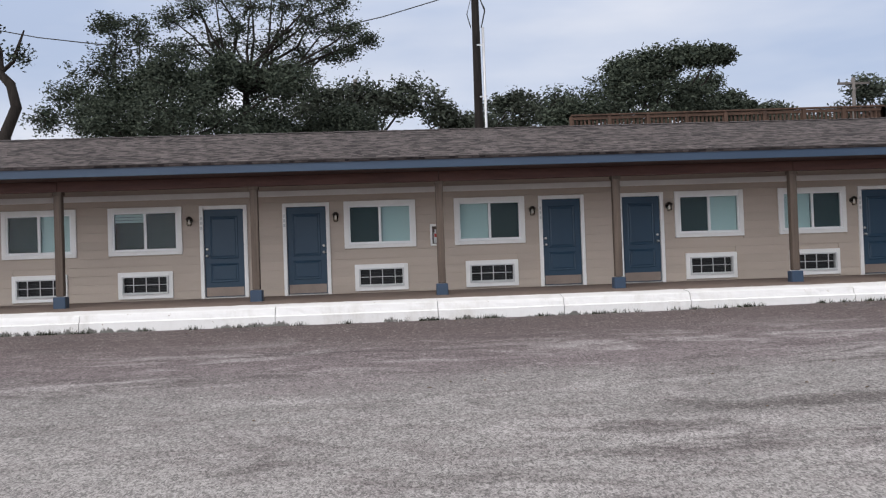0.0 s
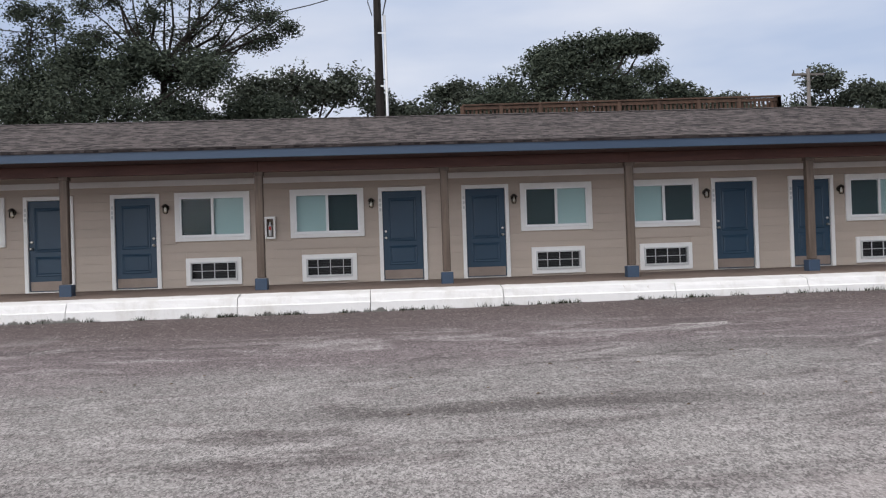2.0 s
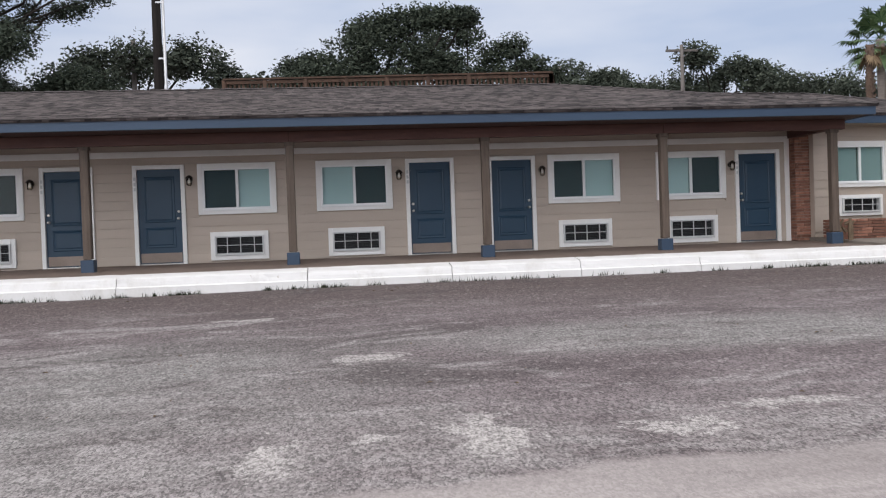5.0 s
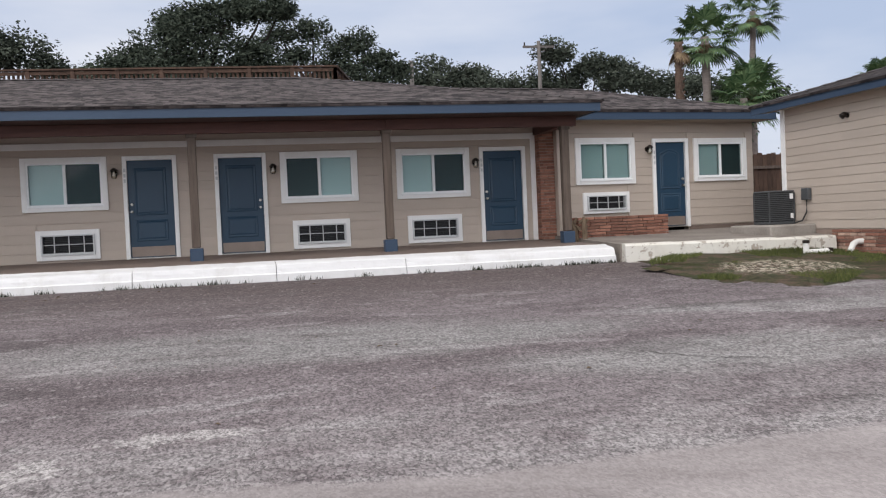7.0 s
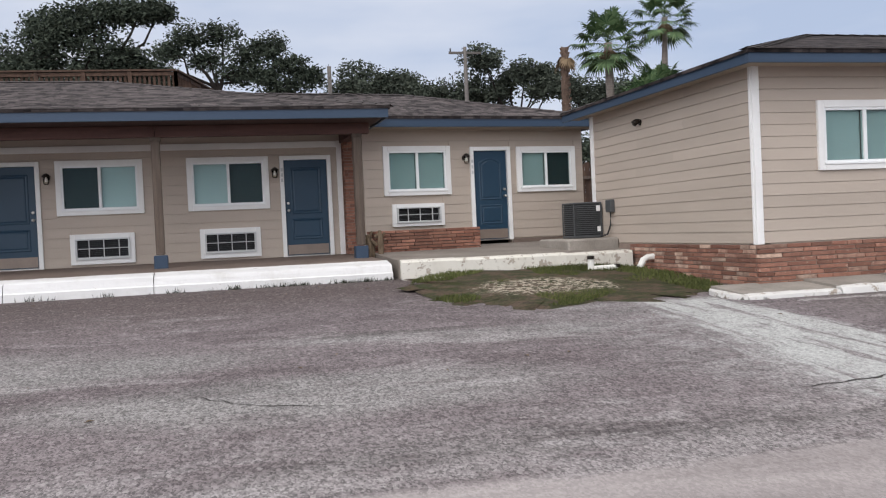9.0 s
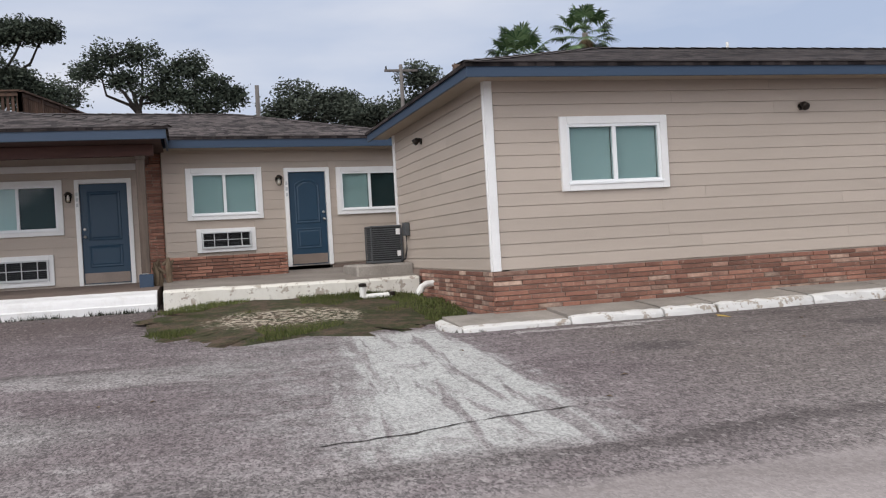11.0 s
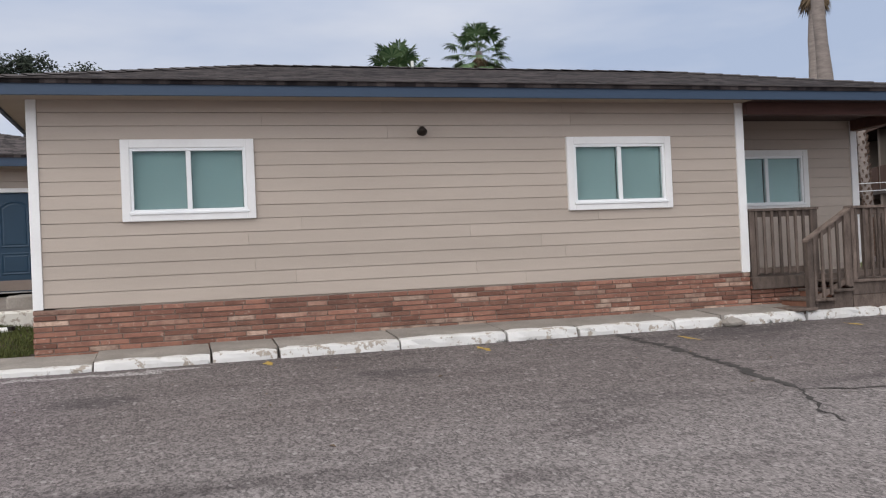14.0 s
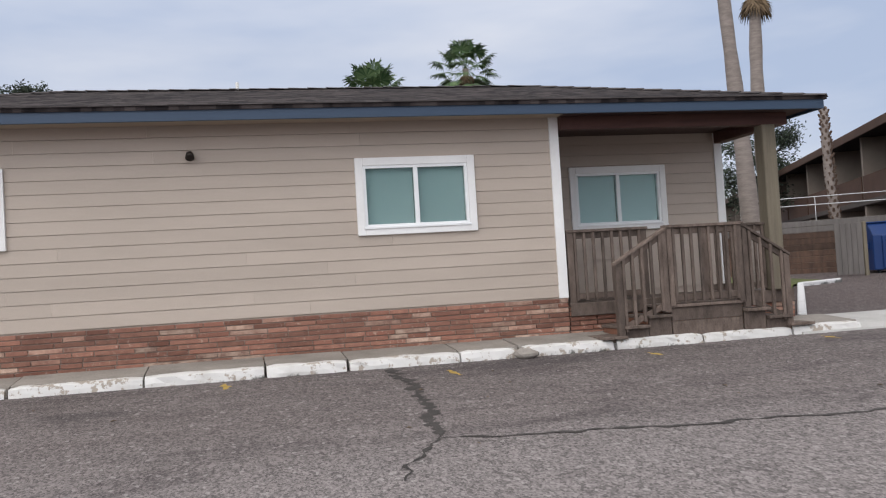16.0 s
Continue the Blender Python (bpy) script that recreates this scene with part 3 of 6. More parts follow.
ribbon("asphalt_crack", [(22.2, -13.5), (22.9, -13.42), (23.6, -13.2), (24.4, -13.15)], 0.04, M["crack"], "thin dark crack across the chalky drift", "crack")
ribbon("asphalt_crack", [(17.5, -11.9), (18.0, -12.4), (18.7, -12.8)], 0.022, M["crack"], "hairline crack in the parking lot", "crack")
for x, y, k in ((27.95, -9.22, 0.3), (30.5, -9.25, 0.42), (33.1, -9.6, 0.45), (35.7, -9.5, 0.3), (38.3, -9.3, 0.4)):
    ribbon("parking_line", [(x, y), (x + 0.03, y - k)], 0.17, M["yellow"], "faded yellow parking bay line on asphalt", "parking line", True)


# ---- walls with lapped siding ----
def siding(parent, x0, x1, z0, z1, holes, course=0.196, flip=False):
    """Lapped boards over a wall from x0 to x1 in the wall's own frame (it faces -y), cut round the openings (x0, x1, z0, z1)."""
    n = max(1, round((z1 - z0) / course))
    h = (z1 - z0) / n
    for i in range(n):
        a, b = z0 + i * h, z0 + (i + 1) * h
        spans = [(x0, x1)]
        for hx0, hx1, hz0, hz1 in holes:
            if hz0 < b - 0.02 and hz1 > a + 0.02:
                cut = []
                for s0, s1 in spans:
                    if hx1 <= s0 or hx0 >= s1:
                        cut.append((s0, s1))
                        continue
                    if hx0 > s0:
                        cut.append((s0, hx0))
                    if hx1 < s1:
                        cut.append((hx1, s1))
                spans = cut
        for s0, s1 in spans:
            if s1 - s0 < 0.03:
                continue
            # long runs are made of boards about 3.7 m long
            m = max(1, round((s1 - s0) / 3.66 + 0.2 * ((i * 7) % 3 - 1)))
            cuts = [s0] + [s0 + (s1 - s0) * (k + 0.33 * math.sin(i * 2.3 + k)) / m for k in range(1, m)] + [s1]
            for c0, c1 in zip(cuts, cuts[1:]):
                bm = bmesh.new()
                prism(bm, [(0.0, a + 0.006), (-0.024, a + 0.006), (-0.025, a + 0.010), (-0.018, b), (0.0, b)], c0 + 0.001, c1 - 0.001)
                part("siding_board", bm, M["siding"], parent)


def wall(name, at, turn, length, z0, z1, holes, label, thick=0.2, board=True, zb=None, course=0.196):
    """A wall that faces -y before its turn, with openings cut through and boards over it."""
    ob = thing(name, at, label, "wall", kind="structure", turn=turn)
    xs = sorted({0.0, length, *[v for h in holes for v in h[:2]]})
    cells = []
    for a, b in zip(xs, xs[1:]):
        cuts = sorted([(h[2], h[3]) for h in holes if h[0] <= a + 1e-6 and h[1] >= b - 1e-6])
        z = z0
        for lo, hi in cuts:
            if lo > z + 1e-4:
                cells.append((a, b, 0.0, thick, z, lo))
            z = max(z, hi)
        if z < z1 - 1e-4:
            cells.append((a, b, 0.0, thick, z, z1))
    part("wall_core", blocks(*cells), M["siding"], ob)
    if board:
        siding(ob, 0, length, z0 if zb is None else zb, z1, holes, course)
    return ob


# ---- windows, doors and other fittings, each built once round its own origin ----
def make_window(name, w, h, left, right, label, glass="glass"):
    """A sliding window of outer size w x h: origin at the foot of its trim, facing -y. left, right: 'blind', 'screen' or 'half'."""
    ob = thing(name, (0, 0, 0), label, "window", kind="structure")
    t = 0.105
    fr = part("window_frame", blocks((-w / 2, -w / 2 + t, -0.045, 0.02, 0, h), (w / 2 - t, w / 2, -0.045, 0.02, 0, h), (-w / 2 + t, w / 2 - t, -0.045, 0.02, h - t, h), (-w / 2 + t, w / 2 - t, -0.045, 0.02, 0, t), bevel=0.004), M["trim"], ob, "white painted wooden window trim")
    part("window_sill", blocks((-w / 2 + t - 0.02, w / 2 - t + 0.02, -0.062, 0.01, t - 0.025, t + 0.01), bevel=0.005), M["vinyl"], fr)
    a, b, lo, hi = -w / 2 + t, w / 2 - t, t, h - t
    s = 0.038
    part("outer_sash", blocks((a, a + s, -0.03, 0.05, lo, hi), (b - s, b, -0.03, 0.05, lo, hi), (a + s, b - s, -0.03, 0.05, hi - s, hi), (a + s, b - s, -0.03, 0.05, lo, lo + s), bevel=0.003), M["vinyl"], ob)
    part("meeting_stile", blocks((-0.03, 0.03, -0.026, 0.04, lo + s, hi - s), bevel=0.003), M["vinyl"], ob)
    for side, x0, x1, y in ((left, a + s, -0.03, 0.0), (right, 0.03, b - s, 0.012)):
        pane = part("pane", blocks((x0, x1, y, y + 0.006, lo + s, hi - s)), M[glass], ob, "green-tinted glass pane")
        pane.data.materials.append(M["clear"])
        for p in pane.data.polygons:
            p.material_index = 0 if p.normal.y < -0.5 else 1
        pane.visible_shadow = False
        if side == "screen":
            part("insect_screen", blocks((x0, x1, y + 0.03, y + 0.034, lo + s, hi - s)), M["screen"], ob, "dark insect screen")
        else:
            top, foot = hi - s, (lo + s if side == "blind" else hi - s - 0.2)
            n = max(3, int((top - foot) / 0.052))
            bm = bmesh.new()
            for i in range(n):
                z = foot + (i + 0.5) * (top - foot) / n
                v = [bm.verts.new(q) for q in ((x0, 0.062, z - 0.029), (x1, 0.062, z - 0.029), (x1, 0.0655, z + 0.029), (x0, 0.0655, z + 0.029))]
                bm.faces.new(v)
            part("blind", bm, M["blind"], ob, "closed white slatted blind")
            # a dark sheet behind the pane paints the room's shade below the blind
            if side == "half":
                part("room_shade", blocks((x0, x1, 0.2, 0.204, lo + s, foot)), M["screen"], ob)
    return ob


def make_door(name, w, h, knob, label, arched=True):
    """A panelled door in its white frame: origin at the sill's middle, facing -y; w, h: outer size; knob: -1 left, 1 right."""
    ob = thing(name, (0, 0, 0), label, "door", kind="structure")
    t = 0.085
    part("door_frame", blocks((-w / 2, -w / 2 + t, -0.045, 0.1, 0, h), (w / 2 - t, w / 2, -0.045, 0.1, 0, h), (-w / 2 + t, w / 2 - t, -0.045, 0.1, h - t, h), bevel=0.004), M["trim"], ob, "white painted door trim")
    part("threshold", blocks((-w / 2 + t, w / 2 - t, -0.05, 0.1, 0.0, 0.025), bevel=0.004), M["steel"], ob)
    a, b = -w / 2 + t + 0.004, w / 2 - t - 0.004
    leaf = part("door_leaf", blocks((a, b, 0.018, 0.06, 0.03, h - t - 0.004), bevel=0.003), M["door"], ob)
    iw = (b - a) / 2 - 0.13
    cx = (a + b) / 2

    def raised(z0, z1, arch):
        # a moulded ring and a raised field inside it
        out = []
        for inset in (0.0, 0.02, 0.05, 0.075):
            pts = [(cx - iw + inset, z0 + inset), (cx + iw - inset, z0 + inset)]
            top = z1 - inset
            k = 9 if arch else 2
            for j in range(k):
                u = j / (k - 1)
                x = cx + (iw - inset) * (1 - 2 * u)
                pts.append((x, top - (0.10 * (2 * u - 1) ** 2 if arch else 0)))
            out.append(pts)
        bm = bmesh.new()
        rings = [[bm.verts.new((x, y, z)) for x, z in pts] for pts, y in zip(out, (0.016, 0.004, 0.014, 0.004))]
        for r0, r1 in zip(rings, rings[1:]):
            n = len(r0)
            for j in range(n):
                bm.faces.new((r0[j], r0[(j + 1) % n], r1[(j + 1) % n], r1[j]))
        bm.faces.new(rings[-1])
        bmesh.ops.recalc_face_normals(bm, faces=bm.faces[:])
        return bm

    part("panel", raised(0.90, h - t - 0.16, arched), M["door"], leaf)
    part("panel", raised(0.36, 0.80, False), M["door"], leaf)
    part("kick_plate", blocks((a + 0.02, b - 0.02, 0.012, 0.018, 0.045, 0.25), bevel=0.002), M["kick"], leaf, "tan metal kick plate")
    kx = b - 0.065 if knob > 0 else a + 0.065
    bm = tube([(kx, 0.018, 0.98), (kx, -0.02, 0.98), (kx, -0.03, 0.98), (kx, -0.062, 0.98), (kx, -0.07, 0.98)], [0.03, 0.012, 0.026, 0.028, 0.012], 10)
    part("door_knob", bm, M["steel"], leaf, "round steel door knob", True)
    part("deadbolt", tube([(kx, 0.018, 1.13), (kx, -0.008, 1.13), (kx, -0.012, 1.13)], [0.03, 0.029, 0.02], 10), M["steel"], leaf, "steel deadbolt", True)
    return ob


def make_ptac(label):
    """A through-the-wall air conditioner in a white surround: origin at its foot's middle, facing -y."""
    ob = thing("wall_air_conditioner", (0, 0, 0), label, "air conditioner", "air conditioners under the motel windows")
    w, h, t = 1.23, 0.61, 0.095
    part("surround", blocks((-w / 2, -w / 2 + t, -0.045, 0.03, 0, h), (w / 2 - t, w / 2, -0.045, 0.03, 0, h), (-w / 2 + t, w / 2 - t, -0.045, 0.03, h - t, h), (-w / 2 + t, w / 2 - t, -0.045, 0.03, 0, t), bevel=0.004), M["trim"], ob)
    a, b, lo, hi = -w / 2 + t, w / 2 - t, t, h - t
    part("back_panel", blocks((a, b, 0.05, 0.06, lo, hi)), M["dark"], ob)
    fr = part("grille_frame", blocks((a, a + 0.035, -0.085, 0.04, lo, hi), (b - 0.035, b, -0.085, 0.04, lo, hi), (a + 0.035, b - 0.035, -0.085, 0.04, hi - 0.03, hi), (a + 0.035, b - 0.035, -0.085, 0.04, lo, lo + 0.05), bevel=0.004), M["grille"], ob)
    for k in range(1, 4):
        x = a + (b - a) * (0.25, 0.52, 0.80)[k - 1]
        part("grille_bar", blocks((x - 0.009, x + 0.009, -0.07, -0.05, lo + 0.05, hi - 0.03), bevel=0.002), M["grille"], fr)
    zc = (lo + hi) / 2 + 0.01
    part("grille_bar", blocks((a + 0.035, b - 0.035, -0.066, -0.052, zc - 0.008, zc + 0.008), bevel=0.002), M["grille"], fr)
    for k in range(9):
        z = lo + 0.06 + k * 0.037
        part("fin", blocks((a + 0.035, b - 0.035, -0.01, 0.03, z, z + 0.006)), M["condenser"], fr)
    return ob


def make_lantern():
    ob = thing("wall_lantern", (0, 0, 0), "dark bronze wall lantern with a clear glass jar", "wall lamp", "lanterns beside the motel doors")
    part("back_plate", tube([(0, 0.0, 0), (0, -0.02, 0), (0, -0.025, 0)], [0.06, 0.06, 0.04], 12), M["bronze"], ob)
    part("arm", tube([(0, -0.02, 0.02), (0, -0.07, 0.06), (0, -0.12, 0.07), (0, -0.13, 0.04)], [0.012] * 4, 6), M["bronze"], ob)
    part("shade", tube([(0, -0.13, 0.09), (0, -0.13, 0.07), (0, -0.13, 0.03), (0, -0.13, 0.02)], [0.02, 0.05, 0.085, 0.08], 12), M["bronze"], ob, "domed bronze cap", True)
    part("glass_jar", tube([(0, -0.13, 0.02), (0, -0.13, -0.1), (0, -0.13, -0.13)], [0.06, 0.058, 0.035], 12), M["lampglass"], ob, "clear glass jar", True)
    part("bulb", tube([(0, -0.13, 0.02), (0, -0.13, -0.03), (0, -0.13, -0.07), (0, -0.13, -0.085)], [0.015, 0.028, 0.026, 0.01], 8), M["vinyl"], ob, "", True)
    return ob


def make_flood():
    ob = thing("wall_floodlight", (0, 0, 0), "small dark bronze downlight on the siding", "wall lamp")
    part("mount", tube([(0, 0, 0), (0, -0.03, 0)], [0.07, 0.06], 12), M["bronze"], ob)
    part("hood", tube([(0, -0.02, 0.045), (0.0, -0.09, 0.03), (0.0, -0.17, -0.03), (0, -0.175, -0.035)], [0.035, 0.06, 0.075, 0.03], 12), M["bronze"], ob, "", True)
    return ob


def place(kind_of, m, name=""):
    ob = copy_thing(kind_of, m)
    if name:
        ob.name = name
    return ob


def drop_pattern(ob):
    for o in (*ob.children_recursive, ob):
        bpy.data.objects.remove(o)


# ---- the motel ----
WALL_L, WALL_R = -16.0, 20.66
DOORS = [(-3.32, -1), (-1.43, 1), (4.53, -1), (6.43, 1), (12.26, -1), (14.1, 1), (19.88, -1)]
WINDOWS = [(-7.46, "screen", "blind"), (-5.09, "half", "screen"), (0.27, "screen", "blind"), (2.83, "blind", "screen"), (8.07, "screen", "blind"), (10.59, "blind", "screen"), (15.76, "screen", "blind"), (18.28, "blind", "screen")]
UNITS = [-7.47, -5.11, 0.27, 2.85, 8.08, 10.6, 15.76, 18.27]
LANTERNS = [-4.07, -0.74, 3.83, 7.08, 11.57, 14.78, 19.23]
DW, DH, WW, WH, WZ, AZ = 1.08, 2.13, 1.66, 1.095, 1.04, 0.05

holes = [(x - DW / 2 + 0.01 - WALL_L, x + DW / 2 - 0.01 - WALL_L, -0.3, DH - 0.01) for x, _ in DOORS]
holes += [(x - WW / 2 + 0.01 - WALL_L, x + WW / 2 - 0.01 - WALL_L, WZ + 0.01, WZ + WH - 0.01) for x, _, _ in WINDOWS]
holes += [(x - 0.605 - WALL_L, x + 0.605 - WALL_L, AZ + 0.01, AZ + 0.6) for x in UNITS]
wall("wall_motel", (WALL_L, 0, 0), 0, WALL_R - WALL_L, -0.3, 2.95, holes, "long motel front wall of tan lapped siding", zb=0.0)

patterns = {}
for i, (x, l, r) in enumerate(WINDOWS):
    if (l, r) not in patterns:
        patterns[(l, r)] = make_window("window_pattern", WW, WH, l, r, "white-trimmed sliding window with one blind and one dark screen")
    place(patterns[(l, r)], pose(x, -0.022, WZ), f"window_{i + 1}")
for p in patterns.values():
    drop_pattern(p)
patterns = {k: make_door("door_pattern", DW, DH, k, "closed navy-blue panelled motel door with a tan kick plate", False) for k in (-1, 1)}
for i, (x, k) in enumerate(DOORS):
    place(patterns[k], pose(x, -0.022, 0.0), f"door_{i + 1}")
for p in patterns.values():
    drop_pattern(p)
ptac = make_ptac("white-framed wall air conditioner with a barred grille")
for x in UNITS:
    place(ptac, pose(x, -0.022, AZ))
lantern = make_lantern()
for x in LANTERNS:
    place(lantern, pose(x, -0.02, 1.80))

# trim band high on the wall
band = thing("trim", (0, 0, 0), "pale horizontal trim board along the motel wall", "trim", kind="structure")
part("band_board", blocks((WALL_L, 20.55, -0.06, -0.022, 2.295, 2.425), bevel=0.004), M["trim"], band)
part("corner_board", blocks((20.552, 20.66, -0.06, -0.022, 0.0, 2.43), bevel=0.004), M["trim"], band, "white corner board")

# posts and beam
POSTS = [-10.2, -6.38, -2.35, 1.56, 5.38, 9.29, 13.2, 16.95, 20.7]


def make_post():
    ob = thing("porch_post", (0, 0, 0), "square weathered timber porch post on a blue base", "post", "posts along the motel porch")
    part("shaft", blocks((-0.08, 0.08, -0.08, 0.08, 0.2, 2.37), bevel=0.012), M["post"], ob)
    part("base", blocks((-0.125, 0.125, -0.125, 0.125, -0.085, 0.19), bevel=0.012), M["fascia"], ob, "slate-blue painted base block")
    part("cap_block", blocks((-0.098, 0.098, -0.098, 0.098, 2.30, 2.37), bevel=0.006), M["post"], ob)
    return ob


post = make_post()
for x in POSTS:
    place(post, pose(x, -1.85, 0, 0, 0, 0.8 * math.sin(x * 3)))
for pattern in (post,):
    drop_pattern(pattern)
beam = thing("porch_beam", (0, 0, 0), "long red-brown stained porch beam on the posts", "beam", kind="structure")
edges = [WALL_L, -6.38, 1.56, 9.29, 16.95, 20.95]
for a, b in zip(edges, edges[1:]):
    part("beam_length", blocks((a + 0.004, b - 0.004, -1.94, -1.76, 2.37, 2.58), bevel=0.006), M["beam"], beam)
part("end_beam", blocks((20.62, 20.8, -1.755, -0.05, 2.37, 2.58), bevel=0.006), M["beam"], beam)
soffit = thing("porch_ceiling", (0, 0, 0), "brown board ceiling under the motel porch", "ceiling", kind="structure")
k = 0
bm = bmesh.new()
y = -2.6
while y < -0.03:
    y2 = min(y + 0.148, -0.03)
    m = Matrix.LocRotScale(((WALL_L + 21.1) / 2, (y + y2) / 2, 2.595), None, (21.1 - WALL_L, y2 - y - 0.006, 0.02))
    bmesh.ops.create_cube(bm, size=1, matrix=m)
    y += 0.15
part("ceiling_boards", bm, M["soffit"], soffit)


# ---- roofs ----
def hip_roof(name, x0, x1, y0, y1, z0, zr, label, left=True, right=True, thick=0.05, cover="shingle"):
    """A hipped shingle roof over the rectangle, with courses laid along its slopes."""
    yr, d = (y0 + y1) / 2, (y1 - y0) / 2
    xl, xr = (x0 + d if left else x0), (x1 - d if right else x1)
    top = [(x0, y0, z0), (x1, y0, z0), (x1, y1, z0), (x0, y1, z0), (xl, yr, zr), (xr, yr, zr)]
    low = [(x, y, z - thick) for x, y, z in top]
    faces = [(0, 1, 5, 4), (2, 3, 4, 5), (1, 2, 5), (3, 0, 4)]
    under = [tuple(6 + i for i in f[::-1]) for f in faces]
    rim = [(0, 6, 7, 1), (1, 7, 8, 2), (2, 8, 9, 3), (3, 9, 6, 0)]
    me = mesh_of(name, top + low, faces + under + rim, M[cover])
    uv = me.uv_layers.new(name="UVMap")
    for p in me.polygons:
        nrm = p.normal
        run = Vector((0, 0, 1)).cross(nrm)
        run = run.normalized() if run.length > 1e-4 else Vector((1, 0, 0))
        up = nrm.cross(run)
        for li in p.loop_indices:
            v = me.vertices[me.loops[li].vertex_index].co
            uv.data[li].uv = (v.dot(run), v.dot(up))
    ob = new(name, me)
    tagged(ob, label, "roof", kind="structure")
    # ridge caps lie over the ridge and the hips
    lines = [((xl, yr, zr), (xr, yr, zr))]
    if right:
        lines += [((x1, y0, z0), (xr, yr, zr)), ((x1, y1, z0), (xr, yr, zr))]
    if left:
        lines += [((x0, y0, z0), (xl, yr, zr)), ((x0, y1, z0), (xl, yr, zr))]
    bm = bmesh.new()
    for a, b in lines:
        a, b = Vector(a), Vector(b)
        n = max(2, int((b - a).length / 0.30))
        d2 = (b - a).normalized()
        s = d2.cross(Vector((0, 0, 1))).normalized() * 0.13
        for i in range(n):
            p, q = a.lerp(b, i / n), a.lerp(b, (i + 1) / n)
            lift0, lift1 = 0.022, 0.010
            vs = [bm.verts.new(v) for v in (p + s + Vector((0, 0, lift0 - 0.03)), p + Vector((0, 0, lift0 + 0.01)), p - s + Vector((0, 0, lift0 - 0.03)), q - s + Vector((0, 0, lift1 - 0.03)), q + Vector((0, 0, lift1 + 0.01)), q + s + Vector((0, 0, lift1 - 0.03)))]
            bm.faces.new((vs[0], vs[1], vs[4], vs[5]))
            bm.faces.new((vs[1], vs[2], vs[3], vs[4]))
    part("ridge_caps", bm, M["shingle_edge"], ob)
    # ragged butt edges of the lowest course
    bm = bmesh.new()
    x = x0
    i = 0
    while x < x1 - 0.05:
        w = 0.16 + 0.14 * ((i * 37) % 11) / 11
        i += 1
        h = 0.006 + 0.012 * ((i * 53) % 7) / 7
        e = min(x + w, x1)
        bmesh.ops.create_cube(bm, size=1, matrix=Matrix.LocRotScale(((x + e) / 2, y0 + 0.03, z0 + h / 2 + 0.004), None, (e - x - 0.006, 0.10, h)))
        x = e
    part("starter_course", bm, M["shingle_edge"], ob)
    return ob


def fascia(name, runs, label):
    ob = thing(name, (0, 0, 0), label, "fascia", kind="structure")
    for r in runs:
        part("fascia_board", blocks(r, bevel=0.004), M["fascia"], ob)
    for x0, x1, y0, y1, z0, z1 in runs:
        if x1 - x0 > 1:
            part("drip_edge", blocks((x0 - 0.01, x1 + 0.01, y0 - 0.018, y0 - 0.002, z1 - 0.018, z1 + 0.004)), M["grille"], ob)
    return ob


hip_roof("roof_motel", -22.0, 21.24, -2.68, 8.3, 2.80, 4.17, "low brown-grey shingle roof over the motel", left=False)
fascia("trim_fascia", [(-22.0, 21.2, -2.66, -2.62, 2.585, 2.785), (21.16, 21.2, -2.618, -0.66, 2.585, 2.785)], "slate-blue fascia board along the porch eave")
# the end unit stands a few degrees askew to the motel
END = Matrix.Translation((26.3, 0.235, 0)) @ Matrix.Rotation(radians(7.1), 4, "Z") @ Matrix.Translation((-26.3, 0, 0))
o = hip_roof("roof_end", 16.0, 26.6, -0.62, 6.5, 2.815, 3.80, "low shingle roof over the end unit", left=False)
o.matrix_basis = END
o = fascia("trim_fascia_end", [(20.9, 26.56, -0.6, -0.56, 2.60, 2.80), (26.52, 26.56, -0.558, 6.4, 2.60, 2.80)], "slate-blue fascia of the end unit")
o.matrix_basis = END
end_soffit = thing("soffit_end", (0, 0, 0), "tan soffit under the end unit's eave", "soffit", kind="structure")
part("soffit_board", blocks((20.9, 26.5, -0.555, -0.03, 2.60, 2.62)), M["tan_soffit"], end_soffit)
end_soffit.matrix_basis = END

# unseen back, sides, floor and dark-coloured inner surfaces close the motel against light
shell = thing("wall_back", (0, 0, 0), "plain back and side walls of the motel", "wall", kind="structure")
part("back_wall", blocks((WALL_L, 26.3, 5.6, 5.8, -0.4, 2.85)), M["siding"], shell)
part("side_wall", blocks((WALL_L - 0.2, WALL_L, 0.0, 5.8, -0.4, 2.85)), M["siding"], shell)
part("end_wall", blocks((26.1, 26.3, 0.45, 5.595, -0.4, 2.85)), M["siding"], shell)
part("inner_ceiling", blocks((WALL_L, 26.0, 0.21, 5.59, 2.65, 2.7)), M["shade_tone"], shell)
room_floor = thing("floor_rooms", (0, 0, 0), "unseen floor and inner wall coloured dark as unlit rooms", "floor", kind="structure")
part("floor_slab", blocks((WALL_L, 26.0, 0.21, 5.59, -0.1, 0.0)), M["shade_tone"], room_floor)
part("inner_wall", blocks((WALL_L, 26.0, 3.0, 3.1, 0.004, 2.645)), M["shade_tone"], room_floor)

# ---- the end unit ----
EX = 21.0
ehole = [(23.465 - EX, 24.425 - EX, -0.3, 2.21), (21.455 - EX, 22.975 - EX, 1.20, 2.24), (24.60 - EX, 26.08 - EX, 1.205, 2.205), (21.615 - EX, 22.785 - EX, 0.54, 1.005)]
o = wall("wall_end_unit", (EX, 0.0, 0), 0, 5.3, -0.3, 2.75, ehole, "tan lapped siding front of the end unit", zb=0.17)
o.matrix_basis = END @ pose(EX, 0, 0)
